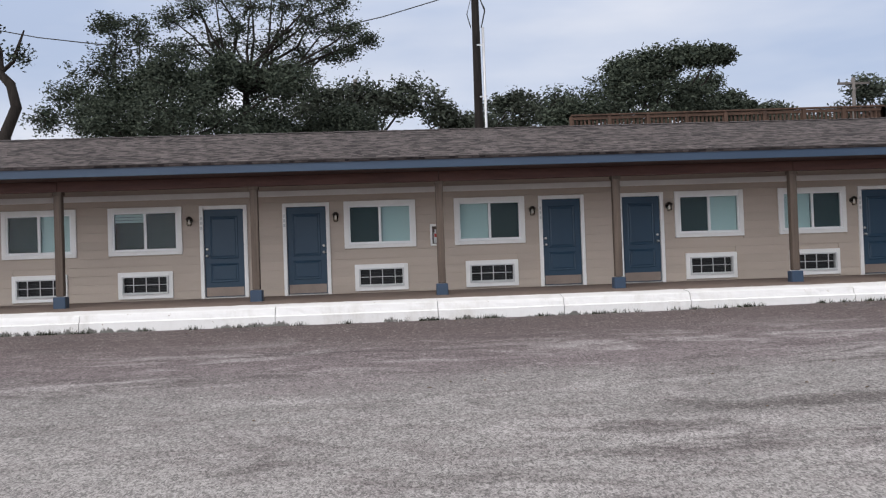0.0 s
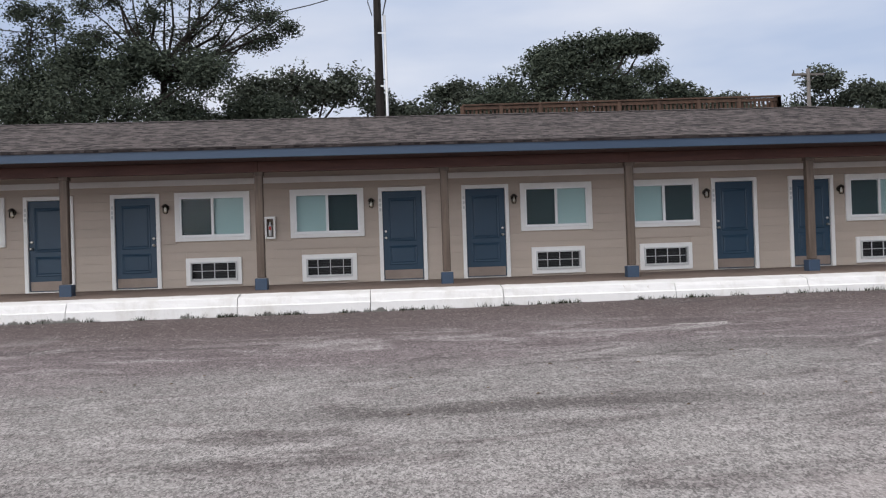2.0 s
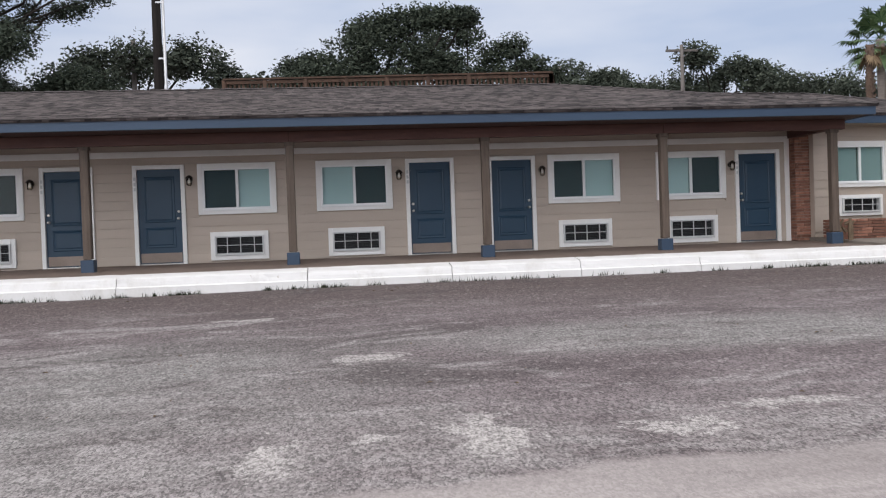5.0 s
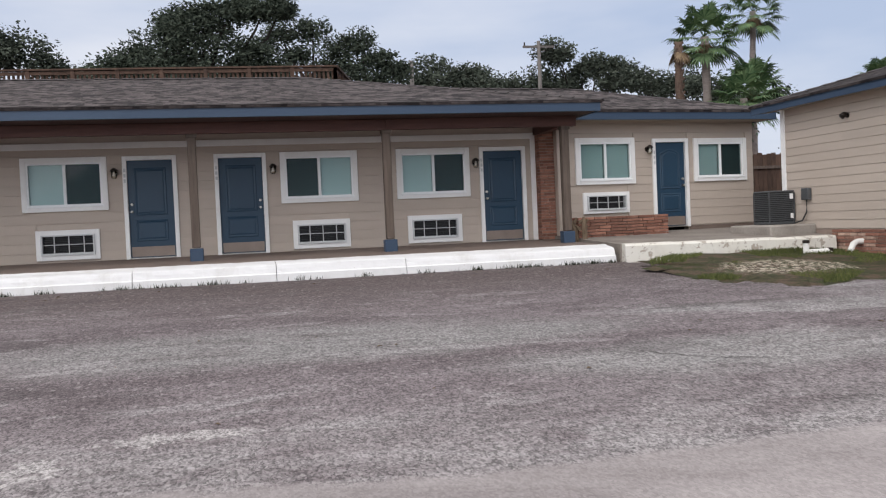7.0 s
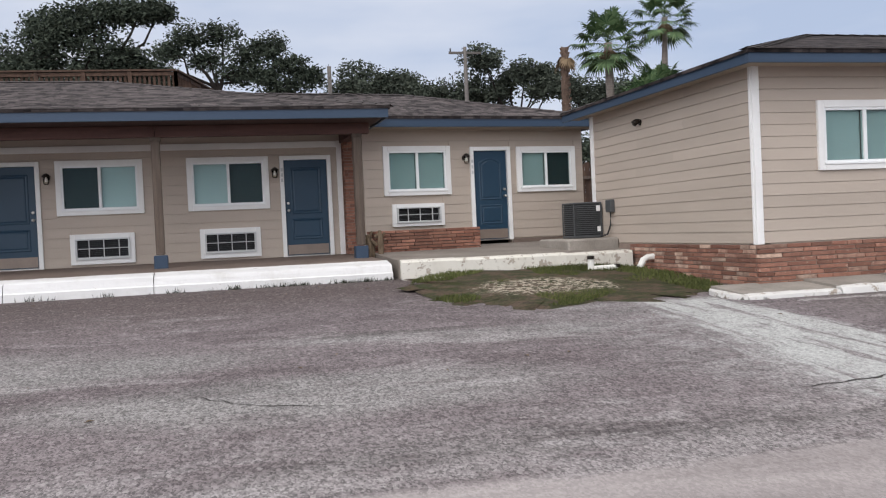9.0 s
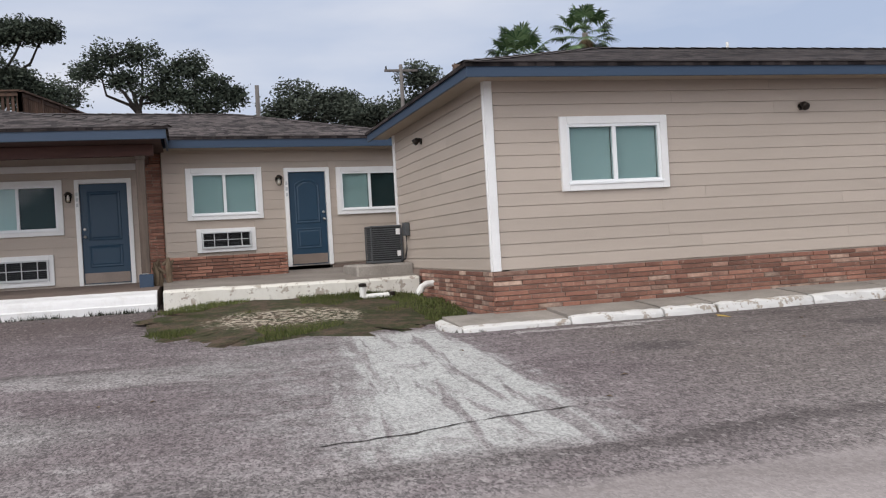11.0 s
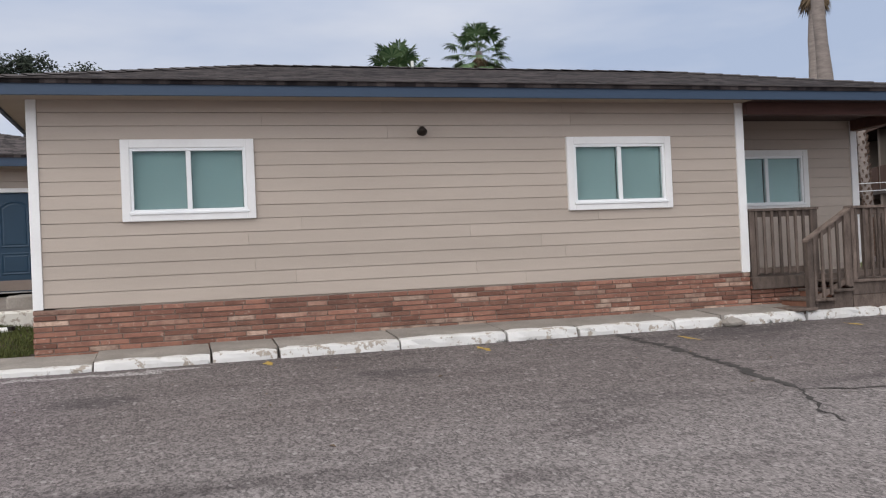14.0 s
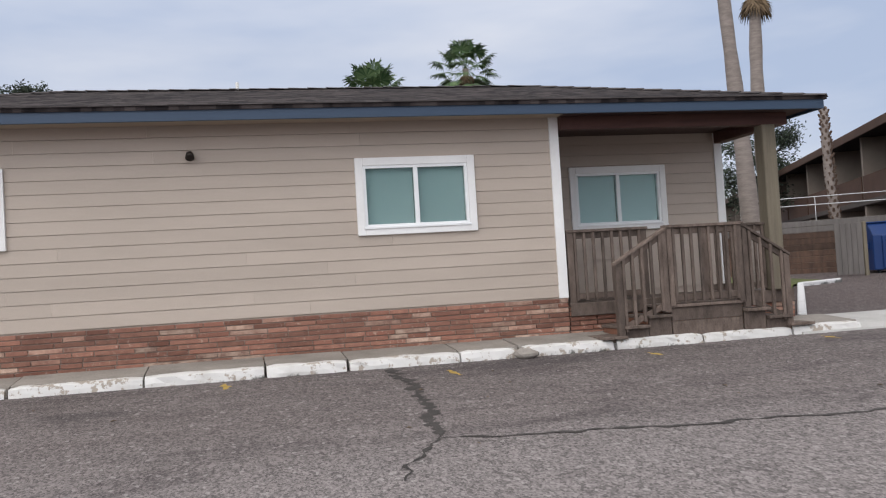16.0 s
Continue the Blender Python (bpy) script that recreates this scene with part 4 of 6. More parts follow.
base_strip = thing("baseboard", (0, 0, 0), "dark brown foundation strip under the siding", "baseboard", kind="structure")
part("strip", blocks((24.445, 26.3, -0.02, -0.002, 0.0, 0.155)), M["walk"], base_strip)
base_strip.matrix_basis = END
w = make_window("window_9", 1.54, 1.06, "blind", "blind", "white-trimmed sliding window with closed blinds", "darkglass")
w.matrix_basis = END @ pose(22.215, -0.022, 1.19)
w = make_window("window_10", 1.50, 1.02, "blind", "screen", "white-trimmed sliding window, one half dark", "darkglass")
w.matrix_basis = END @ pose(25.34, -0.022, 1.195)
d = make_door("door_8", 0.98, 2.08, 1, "closed navy door with an arched panel and white frame")
d.matrix_basis = END @ pose(23.945, -0.022, 0.14)
place(ptac, END @ pose(22.2, -0.022, 0.53) @ Matrix.Diagonal((0.97, 1, 0.79, 1)))
place(lantern, END @ pose(23.33, -0.02, 1.98))
drop_pattern(ptac)
drop_pattern(lantern)
# the number on the door frame, as plain bars
plates = [(END @ pose(23.50, 0, 0), z) for z in (1.90, 1.78, 1.66)] + [(pose(x - DW / 2 + 0.043, 0, 0), z) for x, _ in DOORS for z in (1.84, 1.73, 1.62)]
for at, z in plates:
    ob = part("number_plate", blocks((-0.022, 0.022, -0.074, -0.068, z - 0.036, z + 0.036), bevel=0.002), M["grille"], None)
    ob.matrix_basis = at
    tagged(ob, "small grey number plate on the white door frame", "number plate", "number plates on the door frames")


# ---- bricks ----
def brick_mesh(l, h, d, cover="brick"):
    bm = blocks((-l / 2, l / 2, -d, 0, -h / 2, h / 2), bevel=0.004)
    me = bpy.data.meshes.new("brick")
    bm.to_mesh(me)
    bm.free()
    me.materials.append(M[cover])
    return me


BRICKS = {}


def lay(parent, x0, x1, z0, courses, h, seed, turn=0, at=(0, 0), lengths=(0.22, 0.30, 0.38, 0.46), skip=None, cover="brick"):
    """Lays courses of long thin bricks along local x, facing -y, turned and moved in the parent's frame."""
    rng = random.Random(seed)
    for c in range(courses):
        x = x0
        first = True
        while x < x1 - 0.01:
            l = rng.choice(lengths) * (0.55 if first and c % 2 else 1)
            first = False
            if x1 - (x + l) < 0.12:
                l = x1 - x
            z = z0 + (c + 0.5) * h
            key = (round(l, 2), round(h, 3), cover)
            if key not in BRICKS:
                BRICKS[key] = brick_mesh(key[0] - 0.013, h - 0.013, 0.05, cover)
            if not (skip and skip(x + l / 2, z)):
                ob = new("brick", BRICKS[key])
                ob.parent = parent
                ob.matrix_basis = pose(at[0], at[1], 0, 0, 0, turn) @ pose(x + l / 2, rng.uniform(-0.006, 0.004), z, 0, 0, rng.uniform(-0.4, 0.4))
            x += l


# brick pier between the motel and the end unit
pier = thing("brick_pier", (20.67, -0.30, 0), "narrow red brick pier beside the porch end", "pier", kind="structure")
part("pier_core", blocks((0.02, 0.32, 0.02, 0.34, -0.05, 2.6)), M["mortar"], pier)
lay(pier, 0.0, 0.34, 0.0, 39, 0.066, 3, 0, (0, 0.045), (0.17, 0.34), cover="redbrick")
lay(pier, 0.0, 0.30, 0.0, 39, 0.066, 5, 90, (0.30, 0.0), (0.30,), cover="redbrick")
lay(pier, 0.0, 0.30, 0.0, 39, 0.066, 6, -90, (0.045, 0.30), (0.30,), cover="redbrick")

# ---- walkway and kerbs ----
def kerb_run(profile, x0, x1, rough, seed, step=0.11):
    """A kerb length along x: the (y, z) profile with uneven, chipped edges; the first and last points stay true."""
    bm = bmesh.new()
    n = max(2, int((x1 - x0) / step))
    rings = []
    for i in range(n + 1):
        x = x0 + (x1 - x0) * i / n
        ring = []
        for k, (y, z) in enumerate(profile):
            f = 0 if k in (0, len(profile) - 1) else rough
            worn = 1 + 2.5 * max(0.0, noise.noise((x * 0.9, k * 0.1, seed + 3)))
            end = 0.02 * (f > 0.008) if i in (0, n) and 0 < k < len(profile) - 1 else 0
            ring.append(bm.verts.new((x, y + f * worn * noise.noise((x * 5.0, k * 1.7, seed)) + end, z + f * worn * 0.8 * (noise.noise((x * 5.0, k * 1.7, seed + 9)) - 0.2) - end * 0.6)))
        rings.append(ring)
    m = len(profile)
    for a, b in zip(rings, rings[1:]):
        for k in range(m):
            bm.faces.new((a[k], a[(k + 1) % m], b[(k + 1) % m], b[k]))
    bm.faces.new(rings[0][::-1])
    bm.faces.new(rings[-1])
    bmesh.ops.recalc_face_normals(bm, faces=bm.faces[:])
    return bm


walkway = thing("pavement_walkway", (0, 0, 0), "raised brown-painted concrete walkway along the motel", "walkway", kind="structure")
bm = bmesh.new()
prism(bm, [(-0.002, -0.5), (-3.30, -0.5), (-3.30, -0.085), (-0.002, 0.0)], WALL_L - 2, 20.93)
part("walkway_slab", bm, M["walk"], walkway)
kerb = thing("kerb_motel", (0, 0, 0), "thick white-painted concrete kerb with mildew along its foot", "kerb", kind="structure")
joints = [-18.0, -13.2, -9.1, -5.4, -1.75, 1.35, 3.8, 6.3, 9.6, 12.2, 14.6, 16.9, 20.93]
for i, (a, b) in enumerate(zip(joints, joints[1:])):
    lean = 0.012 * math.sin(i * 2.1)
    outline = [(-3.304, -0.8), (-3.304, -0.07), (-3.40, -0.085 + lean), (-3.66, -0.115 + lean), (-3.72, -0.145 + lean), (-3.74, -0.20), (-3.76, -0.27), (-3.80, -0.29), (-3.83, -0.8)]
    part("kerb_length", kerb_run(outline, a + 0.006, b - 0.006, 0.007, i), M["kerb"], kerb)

slab = thing("pavement_end_slab", (0, 0, 0), "grey concrete slab before the end unit", "walkway", kind="structure")
verts = [(20.95, -0.35, 0.07), (26.3, 0.30, 0.07), (26.3, -2.2, 0.0), (25.38, -2.45, 0.0), (25.30, -4.28, -0.10), (24.0, -4.24, -0.09), (22.0, -4.05, -0.08), (21.04, -3.75, -0.075)]
bm = bmesh.new()
top = [bm.verts.new(v) for v in verts]
low = [bm.verts.new((x, y, -0.6)) for x, y, _ in verts]
bm.faces.new(top)
for i in range(len(top)):
    j = (i + 1) % len(top)
    bm.faces.new((top[i], top[j], low[j], low[i]))
bmesh.ops.recalc_face_normals(bm, faces=bm.faces[:])
part("slab_body", bm, M["oldslab"], slab)
edge_pts = [(21.04, -3.94), (22.0, -4.06), (24.0, -4.25), (25.26, -4.29)]
for i, (a, b) in enumerate(zip(edge_pts, edge_pts[1:])):
    n = Vector((b[1] - a[1], a[0] - b[0], 0)).normalized()
    bm = bmesh.new()
    zt = -0.074 - 0.008 * i
    ring = []
    for p in (a, b):
        ring.append([bm.verts.new((p[0] + n.x * o, p[1] + n.y * o, z)) for o, z in ((-0.25, zt + 0.006), (0.01, zt), (0.05, zt - 0.04), (0.07, -0.6), (-0.25, -0.6))])
    for k in range(5):
        bm.faces.new((ring[0][k], ring[0][(k + 1) % 5], ring[1][(k + 1) % 5], ring[1][k]))
    bm.faces.new(ring[0])
    bm.faces.new(ring[1][::-1])
    bmesh.ops.recalc_face_normals(bm, faces=bm.faces[:])
    part("slab_edge", bm, M["slabedge"], slab, "flaking white paint on the slab edge")

# ---- the separate building ----
BX0, BX1, BY0, BY1 = 25.38, 35.18, -8.1, -2.5
SID0, BTOP = 0.03, 2.56
rwin = [(27.195, 1.61, 1.045, 1.01), (33.14, 1.64, 1.02, 1.035)]
fh = [(x - w / 2 + 0.01 - BX0, x + w / 2 - 0.01 - BX0, z + 0.01, z + h - 0.01) for x, w, z, h in rwin]
wall("wall_front", (BX0, BY0, 0), 0, BX1 - BX0, -0.6, BTOP, fh, "tan lapped siding front of the separate building", zb=SID0, course=0.1685)
wall("wall_side", (BX0, BY1, 0), -90, BY1 - BY0 - 0.0, -0.6, BTOP, [], "tan lapped siding side wall", zb=SID0, course=0.1685)
wall("wall_porch", (BX1, -6.4, 0), 0, 3.5, -0.6, BTOP, [(35.99 - BX1, 37.63 - BX1, 1.01, 2.03)], "tan lapped siding wall at the back of the porch", zb=SID0, course=0.1685)
close = thing("wall_rear", (0, 0, 0), "plain rear walls of the separate building", "wall", kind="structure")
part("rear_wall", blocks((BX0 + 0.2, 38.66, BY1 - 0.2, BY1, -0.6, BTOP)), M["siding"], close)
part("porch_return", blocks((BX1 - 0.2, BX1 - 0.002, -7.895, -6.2, -0.6, BTOP)), M["siding"], close)
part("east_wall", blocks((38.46, 38.66, -6.195, BY1 - 0.205, -0.6, BTOP)), M["siding"], close)
# unseen inner floor and ceilings, coloured dark to stand for an unlit inside
part("inner_floor", blocks((BX0 + 0.21, 38.4, -6.1, BY1 - 0.21, -0.1, 0.0)), M["shade_tone"], close)
part("inner_ceiling", blocks((BX0 + 0.01, 38.6, -6.15, BY1 - 0.01, 2.565, 2.6)), M["shade_tone"], close)
part("inner_ceiling", blocks((BX0 + 0.01, BX1, -8.05, -6.155, 2.565, 2.6)), M["shade_tone"], close)
trims = thing("trim_corners", (0, 0, 0), "white painted corner boards", "trim", kind="structure")
part("corner_board", blocks((BX0 - 0.035, BX0 + 0.078, BY0 - 0.045, BY0 - 0.002, SID0 - 0.01, BTOP), bevel=0.004), M["trim"], trims)
part("corner_board", blocks((BX0 - 0.045, BX0 - 0.002, BY0 - 0.001, BY0 + 0.05, SID0 - 0.01, BTOP), bevel=0.004), M["trim"], trims)
part("corner_board", blocks((BX0 - 0.045, BX0 - 0.002, BY1 - 0.11, BY1 + 0.03, 0.0, BTOP), bevel=0.004), M["trim"], trims)
part("corner_board", blocks((BX1 - 0.105, BX1 + 0.03, BY0 - 0.045, BY0 - 0.002, SID0 - 0.01, BTOP), bevel=0.004), M["trim"], trims)
part("corner_board", blocks((38.56, 38.7, -6.445, -6.402, SID0, BTOP), bevel=0.004), M["trim"], trims)
for i, (x, wd, z, h) in enumerate(rwin):
    o = make_window(f"window_{11 + i}", wd, h, "blind", "blind", "white-trimmed sliding window with tinted panes and closed blinds", "darkglass")
    o.matrix_basis = pose(x, BY0 - 0.022, z)
o = make_window("window_13", 1.66, 1.04, "blind", "blind", "white-trimmed sliding window at the back of the porch", "glass")
o.matrix_basis = pose(36.81, -6.422, 1.0)
flood = make_flood()
place(flood, pose(30.22, BY0 - 0.02, 2.14) @ Matrix.Scale(0.78, 4))
place(flood, pose(BX0 - 0.02, -4.65, 2.18, 0, 0, -90) @ Matrix.Scale(0.78, 4))
drop_pattern(flood)

hip_roof("roof_building", 24.92, 39.10, -8.72, -1.95, 2.68, 3.60, "low dark shingle hip roof of the separate building", cover="new_shingle")
fascia("trim_fascia_building", [(24.95, 39.06, -8.70, -8.66, 2.50, 2.665), (24.95, 24.99, -8.658, -1.98, 2.50, 2.665), (39.02, 39.06, -8.658, -1.98, 2.50, 2.665)], "slate-blue fascia board round the hip roof")
sof = thing("soffit_building", (0, 0, 0), "tan painted soffit under the eaves", "soffit", kind="structure")
part("soffit_board", blocks((24.992, 35.2, -8.655, BY0 - 0.03, 2.545, 2.56)), M["tan_soffit"], sof)
part("soffit_board", blocks((24.992, BX0 - 0.03, BY0 - 0.028, -1.99, 2.545, 2.56)), M["tan_soffit"], sof)
part("porch_ceiling", blocks((35.202, 39.018, -8.655, -6.405, 2.545, 2.56)), M["soffit"], sof, "brown board porch ceiling")
part("soffit_board", blocks((38.665, 39.018, -6.40, -1.99, 2.545, 2.56)), M["tan_soffit"], sof)
pbeam = thing("porch_beam", (0, 0, 0), "brown timber beam over the porch posts", "beam", kind="structure")
part("beam_length", blocks((BX1 + 0.032, 38.75, -8.24, -8.08, 2.36, 2.543), bevel=0.006), M["beam"], pbeam)
part("beam_length", blocks((38.56, 38.74, -8.078, -6.45, 2.36, 2.543), bevel=0.006), M["beam"], pbeam)
vent = thing("roof_vent", (30.9, -5.3, 3.58), "thin white roof vent pipe on the ridge", "vent pipe")
part("pipe", tube([(0, 0, 0), (0, 0, 0.15)], [0.025, 0.025], 8), M["pvc"], vent)

# brick plinths
plinth = thing("wall_plinth", (BX0, BY0, 0), "red and pale long brick plinth under the siding", "plinth", kind="structure")
part("plinth_core", blocks((0.005, BX1 - BX0, -0.035, -0.003, -0.7, SID0 - 0.014)), M["mortar"], plinth)
lay(plinth, -0.045, BX1 - BX0 + 0.02, -0.575, 9, 0.066, 11, 0, (0, 0.0), (0.26, 0.34, 0.40, 0.48))
plinth2 = thing("wall_plinth_side", (BX0, BY1, 0), "red brick plinth under the side wall", "plinth", kind="structure")
part("plinth_core", blocks((-0.035, -0.003, -(BY1 - BY0) + 0.005, 0, -0.7, SID0 - 0.014)), M["mortar"], plinth2)
lay(plinth2, 1.6, BY1 - BY0, -0.575, 9, 0.066, 12, -90, (0, 0), (0.26, 0.34, 0.40))
plinth3 = thing("wall_plinth_porch", (BX1, BY0, 0), "red brick plinth under the porch deck", "plinth", kind="structure")
part("plinth_core", blocks((0.03, 3.55, 0.01, 0.06, -0.7, -0.12)), M["mortar"], plinth3)
lay(plinth3, 0.03, 3.55, -0.575, 7, 0.066, 13, 0, (0, 0.012), (0.26, 0.34, 0.40))

# pavement before it, slab by slab
pave = thing("pavement_kerb", (0, 0, 0), "narrow concrete pavement with a chipped white kerb face", "pavement", kind="structure")
pj = [24.62, 26.05, 27.35, 28.13, 29.6, 31.0, 32.0, 33.4, 34.2, 35.5, 36.75, 38.1, 39.2]
for i, (a, b) in enumerate(zip(pj, pj[1:])):
    back = -8.05
    dz = 0.006 * math.sin(i * 1.7) - (0.055, 0.03, 0.012)[min(i, 2)] * (i < 3)
    bm = bmesh.new()
    prism(bm, [(back, -0.9), (back, -0.47 + dz), (-8.86, -0.535 + dz), (-8.86, -0.9)], a + 0.010, b - 0.010)
    part("paving_slab", bm, M["concrete"], pave)
    e0, e1 = a + 0.012 + (0.04 if i == 8 else 0), b - 0.012 - (0.06 if i == 7 else 0.01 * (i % 3))
    outline = [(-8.862, -0.9), (-8.862, -0.533 + dz), (-8.97, -0.541 + dz), (-9.005, -0.56 + dz), (-9.02, -0.62), (-9.03, -0.70), (-9.03, -0.9)]
    part("kerb_stone", kerb_run(outline, e0, e1, 0.016, 40 + i), M["oldkerb"], pave, "chipped white-painted kerb face")
bm = bmesh.new()
poly = [(24.615, -8.05), (24.48, -8.25), (24.42, -8.55), (24.48, -8.85), (24.612, -9.0)]
top = [bm.verts.new((x, y, -0.56 - 0.045 * (-8.05 - y))) for x, y in poly]
low = [bm.verts.new((x, y, -0.9)) for x, y in poly]
bm.faces.new(top)
for i in range(len(top)):
    j = (i + 1) % len(top)
    bm.faces.new((top[i], top[j], low[j], low[i]))
bmesh.ops.recalc_face_normals(bm, faces=bm.faces[:])
part("rounded_end", bm, M["oldkerb"], pave)


# ---- grass corner ----
def soil_lift(x, y):
    """The soil banks up against the slab edge."""
    return 0.10 * min(max((y + 6.6) / 2.2, 0), 1)


def build_soil():
    n = 120
    pts, smooth = [], []
    for i in range(n):
        a = 2 * math.pi * i / n
        rx, ry = 2.2, 2.1
        x = 23.05 + rx * math.copysign(abs(math.cos(a)) ** 0.7, math.cos(a)) + 0.30 * noise.noise((math.cos(a) * 3, math.sin(a) * 3, 2)) + 0.42 * noise.noise((math.cos(a) * 6, math.sin(a) * 6, 4)) + 0.2 * noise.noise((math.cos(a) * 15, math.sin(a) * 15, 4))
        y = -6.32 + ry * math.copysign(abs(math.sin(a)) ** 0.7, math.sin(a)) + 0.30 * noise.noise((math.cos(a) * 3, math.sin(a) * 3, 7)) + 0.5 * noise.noise((math.cos(a) * 6, math.sin(a) * 6, 9)) + 0.25 * noise.noise((math.cos(a) * 15, math.sin(a) * 15, 9))
        pts.append((min(x, 25.36), y))
        smooth.append((min(23.05 + 1.95 * math.cos(a), 25.3), -6.32 + 1.85 * math.sin(a)))
    rings = [1.0, 0.95, 0.75, 0.45, 0.2]
    verts, faces = [], []
    for k, r in enumerate(rings):
        for (x, y), (ex, ey) in zip(pts, smooth):
            if k > 1:
                x, y = ex, ey
            px, py = 23.05 + (x - 23.05) * r, -6.32 + (y + 6.32) * r
            h = (-0.016, 0.002, 0.02, 0.03, 0.035)[k] + 0.02 * noise.noise((px * 1.5, py * 1.5, 0))
            verts.append((px, py, ground_z(px, py) + h + 0.012 + soil_lift(px, py)))
    for k in range(len(rings) - 1):
        for i in range(n):
            j = (i + 1) % n
            faces.append((k * n + i, k * n + j, (k + 1) * n + j, (k + 1) * n + i))
    faces.append(tuple((len(rings) - 1) * n + i for i in range(n)))
    ob = new("soil_patch", mesh_of("soil_patch", verts, faces, M["soil"]))
    for p in ob.data.polygons:
        p.use_smooth = True
    tagged(ob, "mossy bare soil patch with broken shell", "soil", kind="structure")
    return pts


def blades(name, spots, label, material):
    """Many thin blades, one joined mesh."""
    verts, faces = [], []
    rng = random.Random(21)
    for x, y, z, h in spots:
        a = rng.uniform(0, math.pi)
        dx, dy = 0.008 * math.cos(a), 0.008 * math.sin(a)
        lx, ly = rng.uniform(-0.5, 0.5) * h, rng.uniform(-0.5, 0.5) * h
        i = len(verts)
        verts += [(x - dx, y - dy, z), (x + dx, y + dy, z), (x + lx, y + ly, z + h)]
        faces.append((i, i + 1, i + 2))
    ob = new(name, mesh_of(name, verts, faces, material))
    return tagged(ob, label, "grass", kind="stuff")


soil_pts = build_soil()
rng = random.Random(5)
spots = []
while len(spots) < 9000:
    x, y = rng.uniform(20.6, 25.3), rng.uniform(-9.1, -4.35)
    near = (abs((x - 23.05) / 2.2) ** 2.8 + abs((y + 6.32) / 2.1) ** 2.8)
    core = math.hypot((x - 22.75) * 0.75, (y + 6.45) * 0.95)
    dens = noise.noise((x * 0.9, y * 0.9, 3)) + (0.5 if x > 24.6 and y < -6 else 0) + (0.3 if y > -5.2 else 0)
    if near < 1.05 and dens > 0.12 and core > 0.75:
        spots.append((x, y, ground_z(x, y) + 0.02 + soil_lift(x, y), rng.uniform(0.025, 0.07)))
blades("grass", spots, "short patchy grass on the soil", M["grass"])
# weeds rooted along the foot of the long kerb
spots = []
for _ in range(75):
    cx = rng.uniform(-8, 20.9)
    for _ in range(rng.randint(8, 34)):
        x = cx + rng.gauss(0, 0.09)
        y = -3.84 + rng.uniform(-0.03, 0.01)
        spots.append((x, y, ground_z(x, y), rng.uniform(0.02, 0.10)))
blades("weeds", spots, "small weeds along the foot of the kerb", M["weed"])

# fallen leaves and crumbs of tar on the lot
litter_v, litter_f = [], []
for k in range(150):
    if k < 60:
        x, y = rng.uniform(-4, 24), -4.0 - abs(rng.gauss(0, 0.6))
    else:
        x, y = rng.uniform(-2, 37), rng.uniform(-13.5, -9.4)
    if 21.0 < x < 25.4 and y > -8.6:
        continue
    a, l = rng.uniform(0, 6.28), rng.uniform(0.012, 0.045)
    for da, r in ((0, 1.0), (1.4, 0.45), (3.14, 1.0), (4.6, 0.45)):
        px, py = x + l * r * math.cos(a + da), y + l * r * math.sin(a + da)
        litter_v.append((px, py, ground_top(px, py) + 0.006 + (0.012 if r < 0.5 else 0)))
    n = len(litter_v)
    litter_f.append((n - 4, n - 3, n - 2, n - 1))
tagged(new("leaf_litter", mesh_of("leaf_litter", litter_v, litter_f, M["dead"])), "dry brown leaves scattered on the asphalt", "leaves", kind="stuff")

# ---- things before the end unit ----
planter = thing("brick_planter", (21.1, -1.42, 0), "low red brick planter under the air conditioner", "planter", turn=9)
part("planter_core", blocks((0.03, 2.27, 0.03, 0.55, -0.02, 0.43)), M["mortar"], planter)
part("soil", blocks((0.08, 2.2, 0.08, 0.5, 0.42, 0.445), bevel=0.01), M["soil"], planter)
lay(planter, 0.0, 2.3, 0.0, 7, 0.066, 31, 0, (0, 0.03), (0.3, 0.4, 0.52), cover="redbrick")
lay(planter, 0.0, 0.55, 0.0, 7, 0.066, 32, 90, (2.27, 0.02), (0.27, 0.55), cover="redbrick")
lay(planter, 0.0, 0.55, 0.0, 7, 0.066, 33, -90, (0.03, 0.57), (0.27, 0.55), cover="redbrick")

cactus = thing("dry_cactus", (20.98, -1.75, 0.0), "dry brown columnar cactus stumps at the post", "plant")
rng = random.Random(8)
for k in range(5):
    bx, by = rng.uniform(-0.12, 0.12), rng.uniform(-0.08, 0.08)
    hh = rng.uniform(0.28, 0.58)
    pts = [(bx, by, -0.06), (bx + rng.uniform(-0.04, 0.04), by, hh * 0.5), (bx + rng.uniform(-0.1, 0.1), by + rng.uniform(-0.04, 0.04), hh)]
    part("stem", tube(pts, [0.055, 0.062, 0.03], 7), M["dead"], cactus)
for k in range(7):
    bx = rng.uniform(-0.12, 0.16)
    z = rng.uniform(0.15, 0.45)
    part("stub", tube([(bx, 0, z), (bx + rng.uniform(-0.13, 0.13), -0.04, z + 0.1)], [0.04, 0.022], 6), M["dead"], cactus)

pad = thing("condenser_pad", (24.92, -2.65, 0), "rough concrete equipment pad", "pad")
part("pad_body", blocks((-0.60, 0.44, -0.95, 0.6, -0.12, 0.135), bevel=0.03), M["concrete"], pad)


